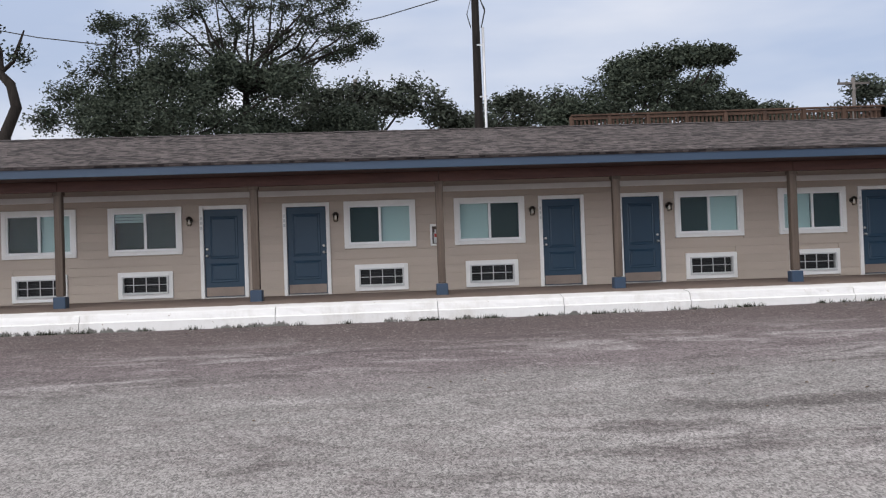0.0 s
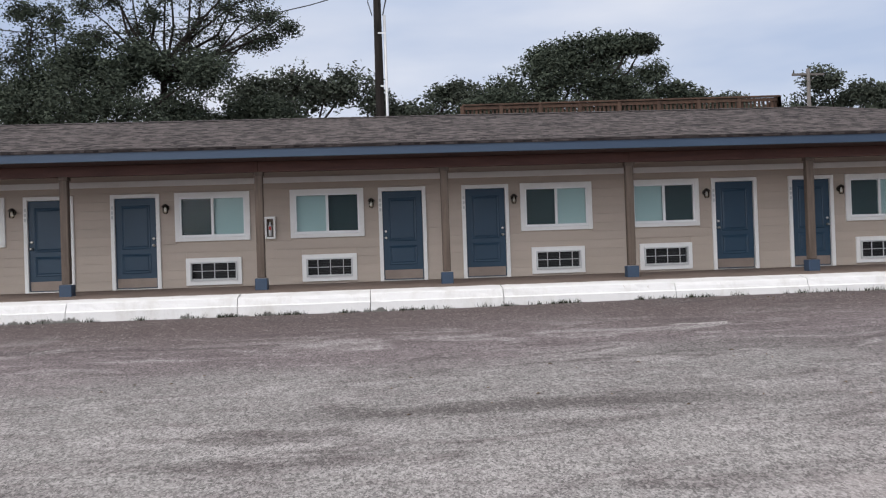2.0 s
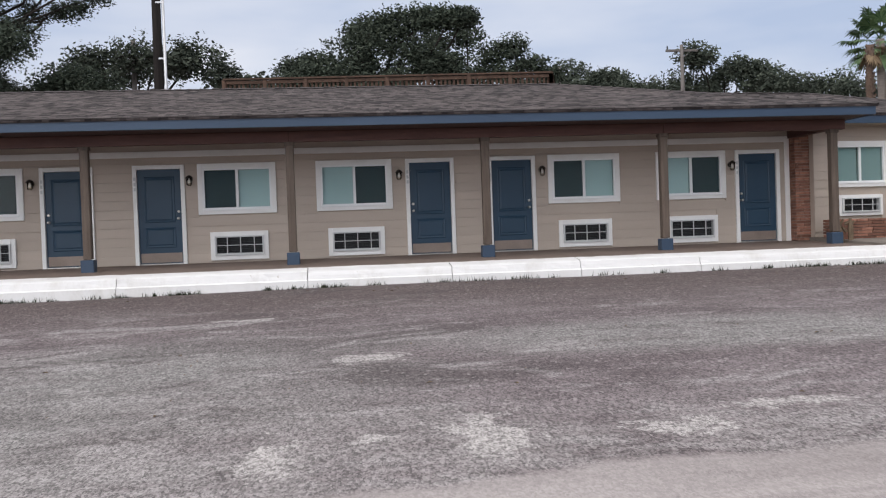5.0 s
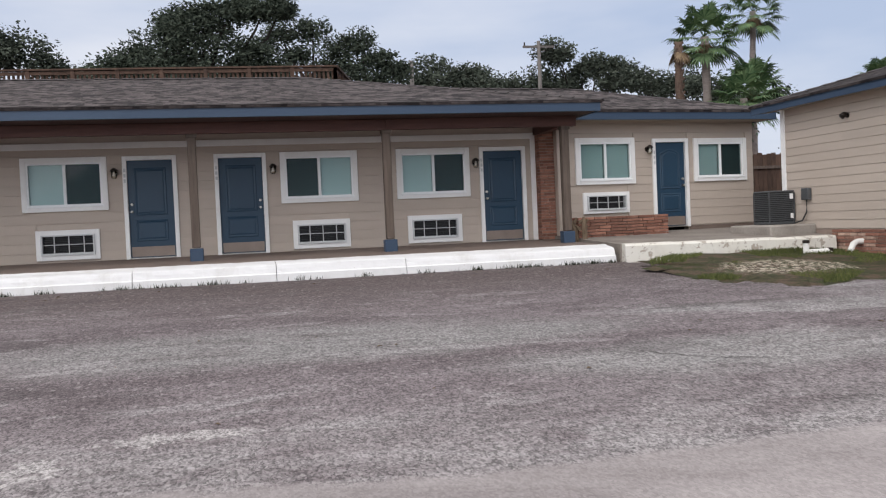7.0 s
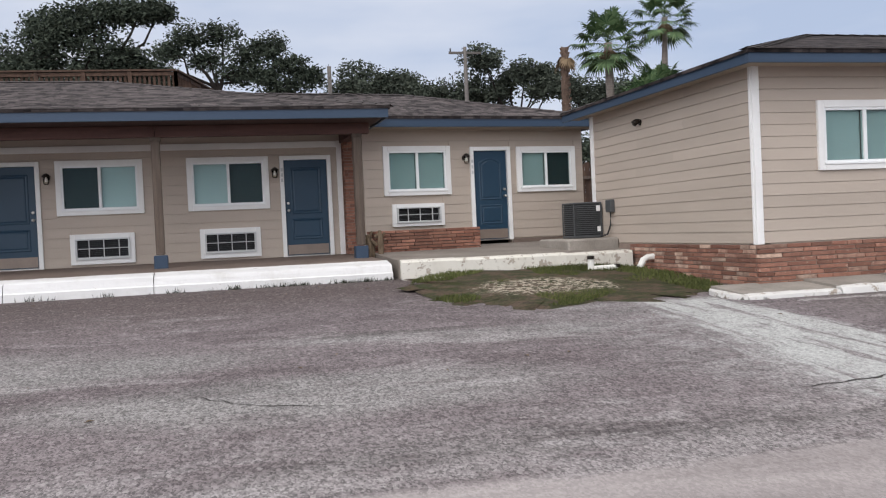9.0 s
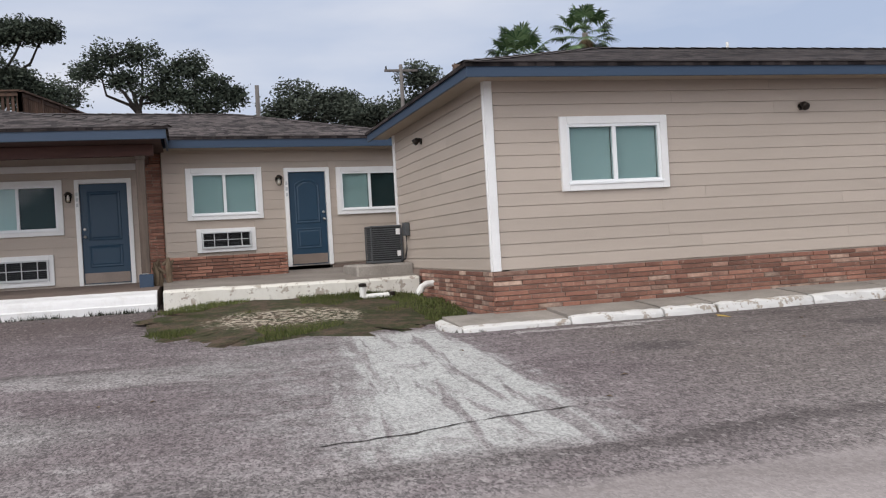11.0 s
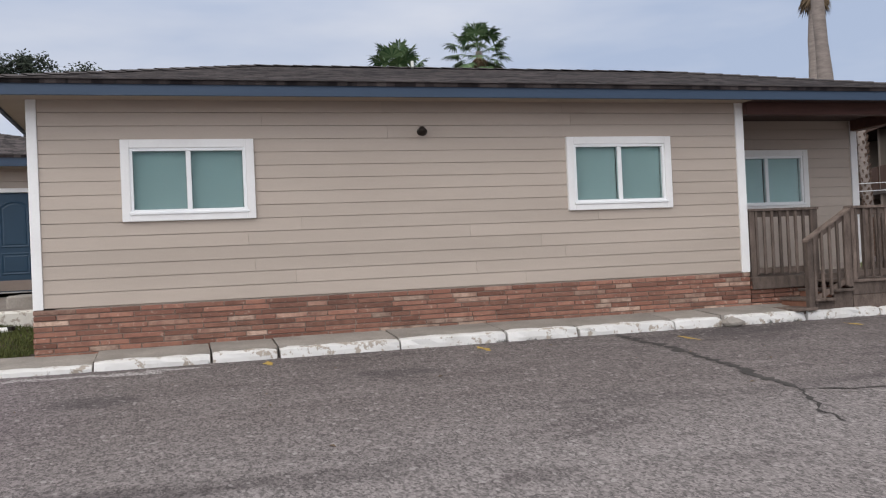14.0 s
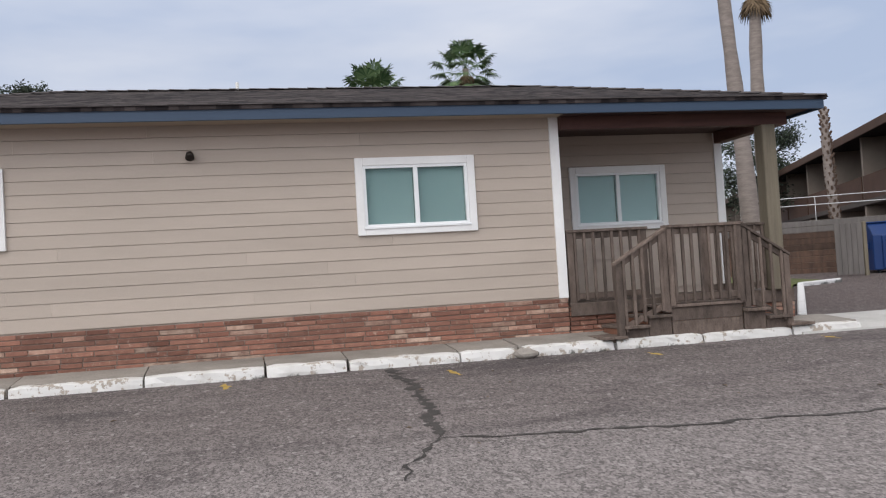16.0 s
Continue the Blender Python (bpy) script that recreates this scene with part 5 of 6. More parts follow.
def make_condenser():
    ob = thing("air_conditioner_condenser", (25.03, -2.62, 0.14), "square dark grey outdoor condenser with louvred sides", "air conditioner")
    s = 0.30
    part("cabinet_core", blocks((-s + 0.03, s - 0.03, -s + 0.03, s - 0.03, 0.03, 0.66)), M["dark"], ob)
    part("base_pan", blocks((-s, s, -s, s, 0.0, 0.05), bevel=0.01), M["condenser"], ob)
    part("top_cover", blocks((-s, s, -s, s, 0.66, 0.70), bevel=0.015), M["condenser"], ob)
    for cx in (-1, 1):
        for cy in (-1, 1):
            part("corner_post", blocks((cx * s - 0.025 * (cx > 0) - 0.0, cx * s + 0.025 * (cx < 0), cy * s - 0.025 * (cy > 0), cy * s + 0.025 * (cy < 0), 0.05, 0.66)), M["condenser"], ob)
    for k in range(15):
        z = 0.075 + k * 0.039
        part("louvre", blocks((-s + 0.026, s - 0.026, -s + 0.002, -s + 0.02, z, z + 0.021), bevel=0.004), M["condenser"], ob)
        part("louvre", blocks((-s + 0.002, -s + 0.02, -s + 0.026, s - 0.026, z, z + 0.021), bevel=0.004), M["condenser"], ob)
    part("label_plate", blocks((s - 0.12, s - 0.04, -s - 0.006, -s + 0.001, 0.52, 0.63), bevel=0.003), M["trim"], ob, "white label plate")
    part("label_plate", blocks((s - 0.11, s - 0.04, -s - 0.006, -s + 0.001, 0.12, 0.22), bevel=0.003), M["trim"], ob, "white label plate")
    return ob


make_condenser()
ebox = thing("electrical_box", (BX0 - 0.025, -3.35, 0.62), "small grey disconnect box on the side wall", "electrical box")
part("box_body", blocks((-0.09, 0, -0.12, 0.12, 0, 0.24), bevel=0.01), M["condenser"], ebox)
part("conduit", tube([(-0.04, 0, 0), (-0.05, 0, -0.25), (-0.05, 0.15, -0.42), (-0.08, 0.35, -0.46)], [0.016] * 4, 8), M["dark"], ebox)

drain = thing("drain_pipe", (24.15, -5.0, ground_z(24, -5) + 0.08), "white plastic drain pipes rising from the soil", "pipe")
part("riser", tube([(0, 0, -0.05), (0, 0, 0.2)], [0.055, 0.055], 12), M["pvc"], drain)
part("cap", tube([(0, 0, 0.2), (0, 0, 0.25), (0, 0, 0.26)], [0.065, 0.065, 0.04], 12), M["bronze"], drain)
part("run", tube([(0.02, 0, 0.04), (0.48, -0.06, 0.05)], [0.045, 0.045], 10), M["pvc"], drain)
part("branch", tube([(0.46, -0.06, 0.04), (0.46, -0.06, 0.10)], [0.055, 0.055], 12), M["bronze"], drain)
elbow = thing("drain_elbow", (25.38, -5.0, -0.2), "white plastic drain elbow from the brick plinth", "pipe")
part("pipe_body", tube([(0.02, 0, 0), (-0.16, 0, -0.01), (-0.24, 0, -0.05), (-0.40, -0.04, -0.30)], [0.055, 0.055, 0.058, 0.055], 12), M["pvc"], elbow)

fire = thing("extinguisher_cabinet", (1.55, -0.025, 1.04), "white-framed fire extinguisher cabinet on the motel wall", "cabinet")
part("cabinet_frame", blocks((-0.12, -0.075, -0.10, 0, 0, 0.50), (0.075, 0.12, -0.10, 0, 0, 0.50), (-0.075, 0.075, -0.10, 0, 0.45, 0.50), (-0.075, 0.075, -0.10, 0, 0, 0.045), bevel=0.006), M["trim"], fire)
part("cabinet_back", blocks((-0.075, 0.075, -0.01, 0, 0.045, 0.45)), M["post"], fire)
part("extinguisher", tube([(0, -0.045, 0.06), (0, -0.045, 0.29), (0, -0.045, 0.33), (0, -0.045, 0.38)], [0.045, 0.045, 0.018, 0.022], 10), M["grille"], fire, "small grey extinguisher body", True)
part("tag", blocks((-0.03, 0.03, -0.096, -0.092, 0.20, 0.28)), M["redbox"], fire, "small red tag")

# ---- porch deck, stairs and railings ----
deck = thing("porch_deck", (0, 0, 0), "weathered grey wooden porch deck", "deck")
k = 0
y = -8.15
while y < -6.42:
    part("deck_board", blocks((BX1 + 0.04, 38.7, y, min(y + 0.136, -6.41), -0.10, -0.06), bevel=0.004), M["deckwood"], deck)
    y += 0.142
part("rim_joist", blocks((BX1 + 0.04, 38.7, -8.19, -8.155, -0.24, -0.062), bevel=0.004), M["deckwood"], deck)

corner_post = thing("porch_post", (38.42, -8.16, 0), "square pale timber post at the porch corner", "post")
part("shaft", blocks((-0.11, 0.11, -0.11, 0.11, -0.06, 2.36), bevel=0.012), M["post2"], corner_post)

LX0, LX1, LY, LZ = 36.34, 37.38, -8.965, -0.14


def make_railing(name, runs, label):
    """Railings of newels, rails and balusters: each run (x0, y0, top0, x1, y1, top1, foot0, foot1)."""
    ob = thing(name, (0, 0, 0), label, "railing")
    for x0, y0, t0, x1, y1, t1, f0, f1 in runs:
        a, b = Vector((x0, y0, t0)), Vector((x1, y1, t1))
        d = b - a
        side = Vector((-d.y, d.x, 0)).normalized()

        def bar(p, q, hw, hh):
            bm = bmesh.new()
            vs = [[bm.verts.new(e + side * s * hw + Vector((0, 0, z * hh))) for s, z in ((-1, -1), (1, -1), (1, 1), (-1, 1))] for e in (p, q)]
            for i in range(4):
                bm.faces.new((vs[0][i], vs[0][(i + 1) % 4], vs[1][(i + 1) % 4], vs[1][i]))
            bm.faces.new(vs[0][::-1])
            bm.faces.new(vs[1])
            bmesh.ops.recalc_face_normals(bm, faces=bm.faces[:])
            bmesh.ops.bevel(bm, geom=bm.edges[:], offset=0.005, segments=1, affect="EDGES")
            return bm

        ext = d.normalized() * 0.06
        part("hand_rail", bar(a - ext, b + ext, 0.065, 0.02), M["deckwood"], ob)
        up = Vector((0, 0, 1))
        part("upper_rail", bar(a - up * 0.065, b - up * 0.065, 0.018, 0.042), M["deckwood"], ob)
        lo0, lo1 = Vector((x0, y0, f0 + 0.09)), Vector((x1, y1, f1 + 0.09))
        part("lower_rail", bar(lo0, lo1, 0.018, 0.042), M["deckwood"], ob)
        n = max(3, int(math.hypot(d.x, d.y) / 0.125))
        for i in range(n):
            u = (i + 0.5) / n
            p = a.lerp(b, u)
            z0 = f0 + (f1 - f0) * u + 0.03
            off = side * 0.036
            w = 0.019
            part("baluster", blocks((p.x + off.x - w, p.x + off.x + w, p.y - abs(off.y) - w, p.y - abs(off.y) + w, z0, p.z - 0.022), bevel=0.003), M["deckwood"], ob)
        for x, y, t, fz in ((x0, y0, t0, f0), (x1, y1, t1, f1)):
            part("newel", blocks((x - 0.045, x + 0.045, y - 0.045, y + 0.045, fz - 0.02, t - 0.018), bevel=0.005), M["deckwood"], ob)
    return ob


make_railing("porch_railing", [(BX1 + 0.1, -8.1, 0.94, LX0 + 0.05, -8.1, 0.94, -0.06, -0.06), (LX1 - 0.05, -8.1, 0.92, 38.46, -8.1, 0.92, -0.06, -0.06)], "weathered wooden porch railing with square balusters")
make_railing("stair_railing", [(LX0, LY, 0.90, LX1, LY, 0.90, LZ, LZ), (LX0 - 0.07, LY, 0.86, 35.60, LY, 0.47, LZ - 0.08, -0.515), (LX1 + 0.07, LY, 0.86, 38.07, LY, 0.47, LZ - 0.08, -0.515)], "weathered wooden stair railing stepping down both ways")
stairs = thing("porch_stairs", (0, 0, 0), "weathered wooden landing with steps on both sides", "stairs")
y = LY + 0.0
while y < -8.2:
    part("landing_board", blocks((LX0 - 0.04, LX1 + 0.04, y - 0.03, min(y + 0.106, -8.2), LZ - 0.04, LZ), bevel=0.004), M["deckwood"], stairs)
    y += 0.142
part("skirt_board", blocks((LX0, LX1, LY + 0.01, LY + 0.05, -0.36, LZ - 0.045), bevel=0.004), M["deckwood"], stairs)
part("skirt_board", blocks((LX0, LX1, LY + 0.012, LY + 0.05, -0.60, -0.365), bevel=0.004), M["deckwood"], stairs)
for sgn, x in ((-1, LX0), (1, LX1)):
    for k in range(3):
        a, b = x + sgn * (0.02 + 0.33 * k), x + sgn * (0.38 + 0.33 * k)
        z = LZ - 0.12 * (k + 1)
        for j in range(2):
            part("tread", blocks((min(a, b) + 0.165 * j, min(a, b) + 0.165 * j + 0.158 + (0.03 if j else 0), LY - 0.09, -8.22, z - 0.04, z), bevel=0.005), M["deckwood"], stairs)
        a2, b2 = x + sgn * (0.02 + 0.33 * k), x + sgn * (0.34 + 0.33 * k)
        part("stringer", blocks((min(a2, b2), max(a2, b2), LY + 0.0, LY + 0.04, -0.59, z - 0.045), bevel=0.004), M["deckwood"], stairs)
        part("riser", blocks((b2 - 0.02, b2 + 0.02, LY + 0.045, -8.24, -0.55, z - 0.045), bevel=0.003), M["redwood"], stairs)
rock = thing("stone", (34.22, -9.12, ground_z(34.2, -9.1)), "broken lump of concrete at the kerb", "stone")
bm = bmesh.new()
bmesh.ops.create_icosphere(bm, subdivisions=2, radius=0.1)
for v in bm.verts:
    v.co = Vector((v.co.x * 1.7, v.co.y * 0.8, v.co.z * 0.75 + 0.06)) * (1 + 0.35 * noise.noise(v.co * 9))
part("lump", bm, M["concrete"], rock)

# plank fence seen through the gap beside the end unit
gap_fence = thing("plank_fence", (26.45, 4.6, ground_z(27, 4.6)), "tall dark brown plank fence in the gap", "fence")
for i in range(26):
    part("fence_plank", blocks((0.15 * i, 0.15 * i + 0.142, 0, 0.022, 0.02, 2.25 + 0.03 * math.sin(i * 2.2)), bevel=0.003), M["fencewood"], gap_fence)
for z in (0.4, 1.8):
    part("fence_rail", blocks((0, 3.9, -0.06, -0.002, z, z + 0.09), bevel=0.003), M["deckwood"], gap_fence)


# ---- trees ----
def leaf_mesh(name, centres, spread, per, size, material, seed, flat=0.7):
    """Leaves in small clumps round the centres, one joined mesh of many little quads."""
    g = np.random.default_rng(seed)
    c = np.repeat(np.array(centres), per, axis=0)
    n = len(c)
    p = c + np.clip(g.normal(size=(n, 3)), -1.7, 1.7) * np.array([spread, spread, spread * flat])
    u = g.normal(size=(n, 3))
    u[:, 2] *= 0.6
    u /= np.linalg.norm(u, axis=1)[:, None]
    w = np.cross(u, g.normal(size=(n, 3)))
    w /= np.linalg.norm(w, axis=1)[:, None]
    s = size * g.uniform(0.55, 1.35, size=(n, 1))
    v = np.stack([p - u * s, p - w * s * 0.45, p + u * s, p + w * s * 0.45], axis=1).reshape(-1, 3)
    me = bpy.data.meshes.new(name)
    me.vertices.add(4 * n)
    me.vertices.foreach_set("co", v.astype(np.float32).ravel())
    me.loops.add(4 * n)
    me.loops.foreach_set("vertex_index", np.arange(4 * n, dtype=np.int32))
    me.polygons.add(n)
    me.polygons.foreach_set("loop_start", np.arange(0, 4 * n, 4, dtype=np.int32))
    me.polygons.foreach_set("loop_total", np.full(n, 4, dtype=np.int32))
    me.materials.append(material)
    me.update(calc_edges=True)
    me.validate()
    return me


def tree(base, forks, lobes, seed, label, clumps=90, per=34, size=0.085, spread=0.26, trunk=0.28, leaf="oakleaf", hollow=0.35, twigs=14):
    """A tree: base point, forks (heights of the main fork), lobes (x, y, z, rx, rz) of its crown in world metres."""
    rng = random.Random(seed)
    ob = thing("tree", base, label, "tree")
    b = Vector(base)
    fork = Vector(forks) - b
    mid = fork * 0.5 + Vector((rng.uniform(-0.4, 0.4), rng.uniform(-0.3, 0.3), 0))
    bm = tube([(0, 0, -0.3), mid, fork], [trunk, trunk * 0.8, trunk * 0.65], 9)
    part("trunk", bm, M["bark"], ob, "", True)
    centres = []
    for lx, ly, lz, rx, rz in lobes:
        c = Vector((lx, ly, lz)) - b
        k = fork.lerp(c, 0.5) + Vector((rng.uniform(-0.5, 0.5), rng.uniform(-0.4, 0.4), rng.uniform(-0.5, 0.3)))
        limb = bmesh.new()
        k2 = fork.lerp(c, 0.25) + Vector((rng.uniform(-0.35, 0.35), rng.uniform(-0.3, 0.3), rng.uniform(-0.3, 0.3)))
        k3 = fork.lerp(c, 0.78) + Vector((rng.uniform(-0.35, 0.35), rng.uniform(-0.3, 0.3), rng.uniform(-0.25, 0.35)))
        tube([fork - fork.normalized() * 0.2, k2, k, k3, c], [trunk * 0.45, trunk * 0.36, trunk * 0.27, trunk * 0.18, trunk * 0.1], 6, limb)
        local = []
        for _ in range(clumps):
            while True:
                q = Vector((rng.uniform(-1, 1), rng.uniform(-1, 1), rng.uniform(-1, 1)))
                if hollow < q.length < 1:
                    break
            p = c + Vector((q.x * rx, q.y * rx * 0.8, q.z * rz)) * (0.88 + 0.8 * noise.noise(q * 2.2 + c))
            local.append(p)
        centres += local
        for p in local[:twigs]:
            m = c.lerp(p, 0.5) + Vector((rng.uniform(-0.2, 0.2), rng.uniform(-0.2, 0.2), rng.uniform(-0.1, 0.25)))
            tube([c, m, p + (p - c) * 0.12], [trunk * 0.13, trunk * 0.08, 0.012], 4, limb)
        part("limb", limb, M["bark"], ob)
    crown = new("crown", leaf_mesh("crown", [tuple(p) for p in centres], spread, per, size, M[leaf], seed))
    crown.parent = ob
    return ob


def spread_lobes(x0, x1, y, z0, z1, n, seed, r=(1.2, 2.0), flat=0.7, depth=2.0):
    rng = random.Random(seed)
    out = []
    for i in range(n):
        u = (i + 0.5) / n
        rr = rng.uniform(*r)
        out.append((x0 + (x1 - x0) * u, y + rng.uniform(-depth, depth), rng.uniform(z0, z1), rr, rr * flat))
    return out


# the wide oak left of the tall pole, with a bushy thicket under it
rng = random.Random(77)
oak = [(-6.3 + dx, 24 + rng.uniform(-1.4, 1.4), z, r, r * 0.75) for dx, z, r in (
    (0.9, 11.6, 1.1), (2.1, 12.2, 1.1), (3.3, 12.6, 1.0), (4.5, 12.6, 0.9), (5.4, 12.2, 0.7), (6.1, 11.9, 0.45), (5.1, 11.4, 0.6), (4.2, 11.3, 0.6), (3.4, 13.8, 1.1), (4.7, 13.7, 0.8), (2.0, 13.7, 1.2), (2.8, 11.4, 0.8),
    (0.6, 13.2, 1.2), (0.2, 14.6, 1.3), (-1.1, 13.9, 1.1), (-1.3, 12.3, 1.0), (-2.3, 13.5, 0.9), (-2.8, 14.7, 0.9), (-3.3, 12.9, 0.7), (-0.9, 11.0, 1.0), (-2.6, 11.3, 0.9), (1.6, 15.1, 1.3), (-1.4, 15.4, 1.2), (0.2, 10.2, 1.2), (1.8, 10.2, 1.0), (3.0, 10.0, 0.8), (-0.2, 12.3, 0.9))]
tree((-6.3, 24.0, 0.0), (-6.2, 24.0, 9.6), oak, 41, "tall spreading oak with bare twisting limbs", clumps=30, per=28, spread=0.25, trunk=0.24, size=0.075, hollow=0.0, twigs=18)
tree((-11.9, 24.5, 0.0), (-11.9, 24.5, 8.0), [(-12.6, 24.5, 11.6, 1.3, 1.1), (-11.4, 24.2, 12.6, 1.1, 0.9), (-13.5, 24.3, 10.6, 1.4, 1.0), (-14.8, 24.4, 9.6, 1.1, 0.8), (-10.2, 24.3, 11.4, 1.2, 1.0), (-15.9, 24.3, 8.4, 0.9, 0.7), (-12.9, 24.6, 13.0, 0.8, 0.5)], 42, "feathery grey-green oak with thin outer twigs", clumps=60, per=20, spread=0.22, trunk=0.22)
tree((-9.5, 22.6, 0.0), (-9.5, 22.6, 5.5), spread_lobes(-14.2, -4.4, 22.6, 7.2, 8.9, 9, 1, (1.5, 2.2)) + spread_lobes(-13.0, -3.2, 22.6, 9.3, 10.3, 7, 2, (1.1, 1.5)), 43, "dense dark evergreen thicket behind the motel", clumps=130, per=30, hollow=0.1, twigs=4)
tree((-2.6, 24.6, 0.0), (-2.6, 24.6, 5.0), spread_lobes(-5.5, -0.3, 24.5, 7.0, 8.3, 7, 3, (1.1, 1.5)), 44, "dense rounded evergreen bushes", clumps=110, per=28, hollow=0.1, twigs=4)
# a twisted trunk that leans at the end of the roof
twist = thing("tree", (-12.9, 11.3, 0.0), "twisted bare-limbed oak with sparse tufts", "tree")
part("trunk", tube([(0, 0, -0.4), (0.1, 0, 3.5), (0.2, 0, 5.6), (0.62, 0, 6.6), (0.45, 0, 7.4), (0.1, 0, 7.8), (0.05, 0.1, 8.6), (-0.3, 0, 9.6), (-0.2, 0, 10.8)], [0.3, 0.26, 0.22, 0.2, 0.18, 0.15, 0.12, 0.09, 0.05], 8), M["bark"], twist, "", True)
part("limb", tube([(0.1, 0, 7.8), (0.55, 0, 8.2), (0.8, 0, 8.9), (0.95, 0, 9.3)], [0.08, 0.07, 0.05, 0.025], 6), M["bark"], twist)
ob = new("crown", leaf_mesh("crown", [(-0.5 + 0.3 * math.sin(i * 1.7), 0.3 * math.cos(i * 2.3), 8.5 + 0.055 * i) for i in range(44)] + [(0.7 + 0.25 * math.sin(i), 0.2 * math.cos(i), 8.2 + 0.05 * i) for i in range(10)], 0.2, 22, 0.085, M["oakleaf"], 4))
ob.parent = twist

tree((27.6, 9.0, 0.0), (27.6, 9.0, 1.6), [(26.9, 9.0, 2.7, 0.9, 0.8), (28.0, 9.1, 3.1, 1.0, 0.9), (29.2, 9.0, 2.9, 1.0, 0.8), (30.4, 9.0, 2.7, 0.9, 0.7)], 58, "leafy shrub behind the plank fence", clumps=60, per=24, trunk=0.1, hollow=0.1, twigs=4)
# the wind-shaped oak above the deck fence
tree((12.2, 21.2, 0.0), (12.0, 21.2, 5.6), [(11.4, 21.0, 8.2, 1.9, 1.2), (13.2, 21.0, 8.9, 1.9, 1.2), (13.0, 21.2, 9.9, 1.3, 0.7), (14.6, 20.8, 10.0, 1.0, 0.55), (15.6, 20.7, 10.0, 0.75, 0.4), (16.3, 20.6, 10.0, 0.5, 0.3), (9.7, 21.2, 7.5, 1.2, 0.9), (14.9, 21.0, 8.0, 1.2, 0.8), (11.8, 21.4, 9.4, 1.1, 0.8), (8.8, 21.4, 7.2, 0.9, 0.7), (15.9, 21.3, 7.3, 1.0, 0.6), (12.6, 20.8, 7.0, 2.2, 0.9)], 45, "wind-swept dense dark oak behind the deck", clumps=120, per=28, hollow=0.12, twigs=6, spread=0.22)
# the row of oaks behind, further off
tree((-1.5, 37.0, 0.0), (-1.5, 37.0, 8.0), spread_lobes(-5.0, 3.0, 37, 10.2, 11.6, 7, 6, (1.2, 1.9)), 46, "distant grey-green oak in the row", clumps=70, per=22, size=0.13, spread=0.3, leaf="farleaf")
tree((6.0, 37.0, 0.0), (6.0, 37.0, 7.0), spread_lobes(3.2, 9.6, 37, 9.2, 10.9, 7, 7, (1.1, 1.6)), 47, "distant grey-green oak in the row", clumps=60, per=20, size=0.13, spread=0.3, leaf="farleaf")
tree((12.0, 40.0, 0.0), (12.0, 40.0, 8.0), spread_lobes(9.0, 15.5, 40, 9.8, 11.8, 6, 8, (1.1, 1.7)), 48, "distant grey-green oak in the row", clumps=60, per=20, size=0.13, spread=0.3, leaf="farleaf")
tree((19.2, 39.0, 0.0), (19.0, 39.0, 9.6), [(17.4, 39, 12.9, 1.5, 0.9), (19.2, 39.2, 13.0, 1.4, 0.8), (20.8, 38.8, 11.8, 1.3, 0.8), (18.3, 39.3, 11.6, 1.2, 0.7), (16.2, 39.0, 12.0, 1.0, 0.7), (20.0, 39.0, 10.6, 1.2, 0.7)], 49, "open-crowned oak with forked bare limbs", clumps=60, per=22, size=0.12, spread=0.26, trunk=0.3, hollow=0.4)
tree((22.6, 38.6, 0.0), (22.4, 38.6, 8.4), [(22.2, 38.6, 12.2, 1.2, 1.0), (23.4, 38.5, 11.0, 1.3, 0.8), (24.5, 38.4, 10.3, 1.0, 0.6), (21.6, 38.7, 10.4, 1.2, 0.8), (23.0, 38.4, 9.6, 1.5, 0.7)], 50, "open-crowned oak leaning with the wind", clumps=70, per=22, size=0.12, spread=0.26, trunk=0.25, hollow=0.35)
for k, (x0, x1, y, lo, hi, n) in enumerate([(28.6, 35.5, 55, 11.0, 13.8, 9), (34.0, 40.5, 54, 10.0, 12.0, 9), (39.0, 46.5, 52, 11.0, 14.0, 9), (45.0, 53.0, 50, 8.6, 11.6, 7), (52.0, 60.0, 52, 8.0, 10.5, 6)]):
    tree(((x0 + x1) / 2, y, 0.0), ((x0 + x1) / 2, y, 8.0), spread_lobes(x0, x1, y, lo, hi, n, 60 + k, (1.1, 1.9)), 51 + k, "distant oak in the tree line", clumps=60, per=20, size=0.16, spread=0.34, leaf="farleaf", hollow=0.3)
tree((58.5, 24.0, 0.0), (58.5, 24.0, 4.5), [(57.4, 24, 8.6, 1.3, 0.9), (59.0, 24, 8.4, 1.4, 0.9), (60.2, 24, 7.0, 1.1, 0.8), (57.6, 24, 6.2, 1.6, 1.1), (59.3, 24, 5.6, 1.3, 1.0), (56.6, 24, 4.6, 1.8, 1.0), (58.4, 23.6, 3.6, 2.0, 1.2)], 57, "dark oak beside the far building", clumps=80, per=24, hollow=0.2)
# far woods along the horizon
g = np.random.default_rng(9)
pts = [(x, 92 + 6 * math.sin(x * 0.13), z) for x in np.arange(-70, 130, 0.55) for z in g.uniform(0.5, 9.5 + 2.2 * math.sin(x * 0.21) + 1.4 * math.sin(x * 0.53), 5)]
ob = new("far_woods", leaf_mesh("far_woods", pts, 0.75, 14, 0.32, M["farleaf"], 12))
tagged(ob, "distant line of grey-green woods", "woods", kind="stuff")



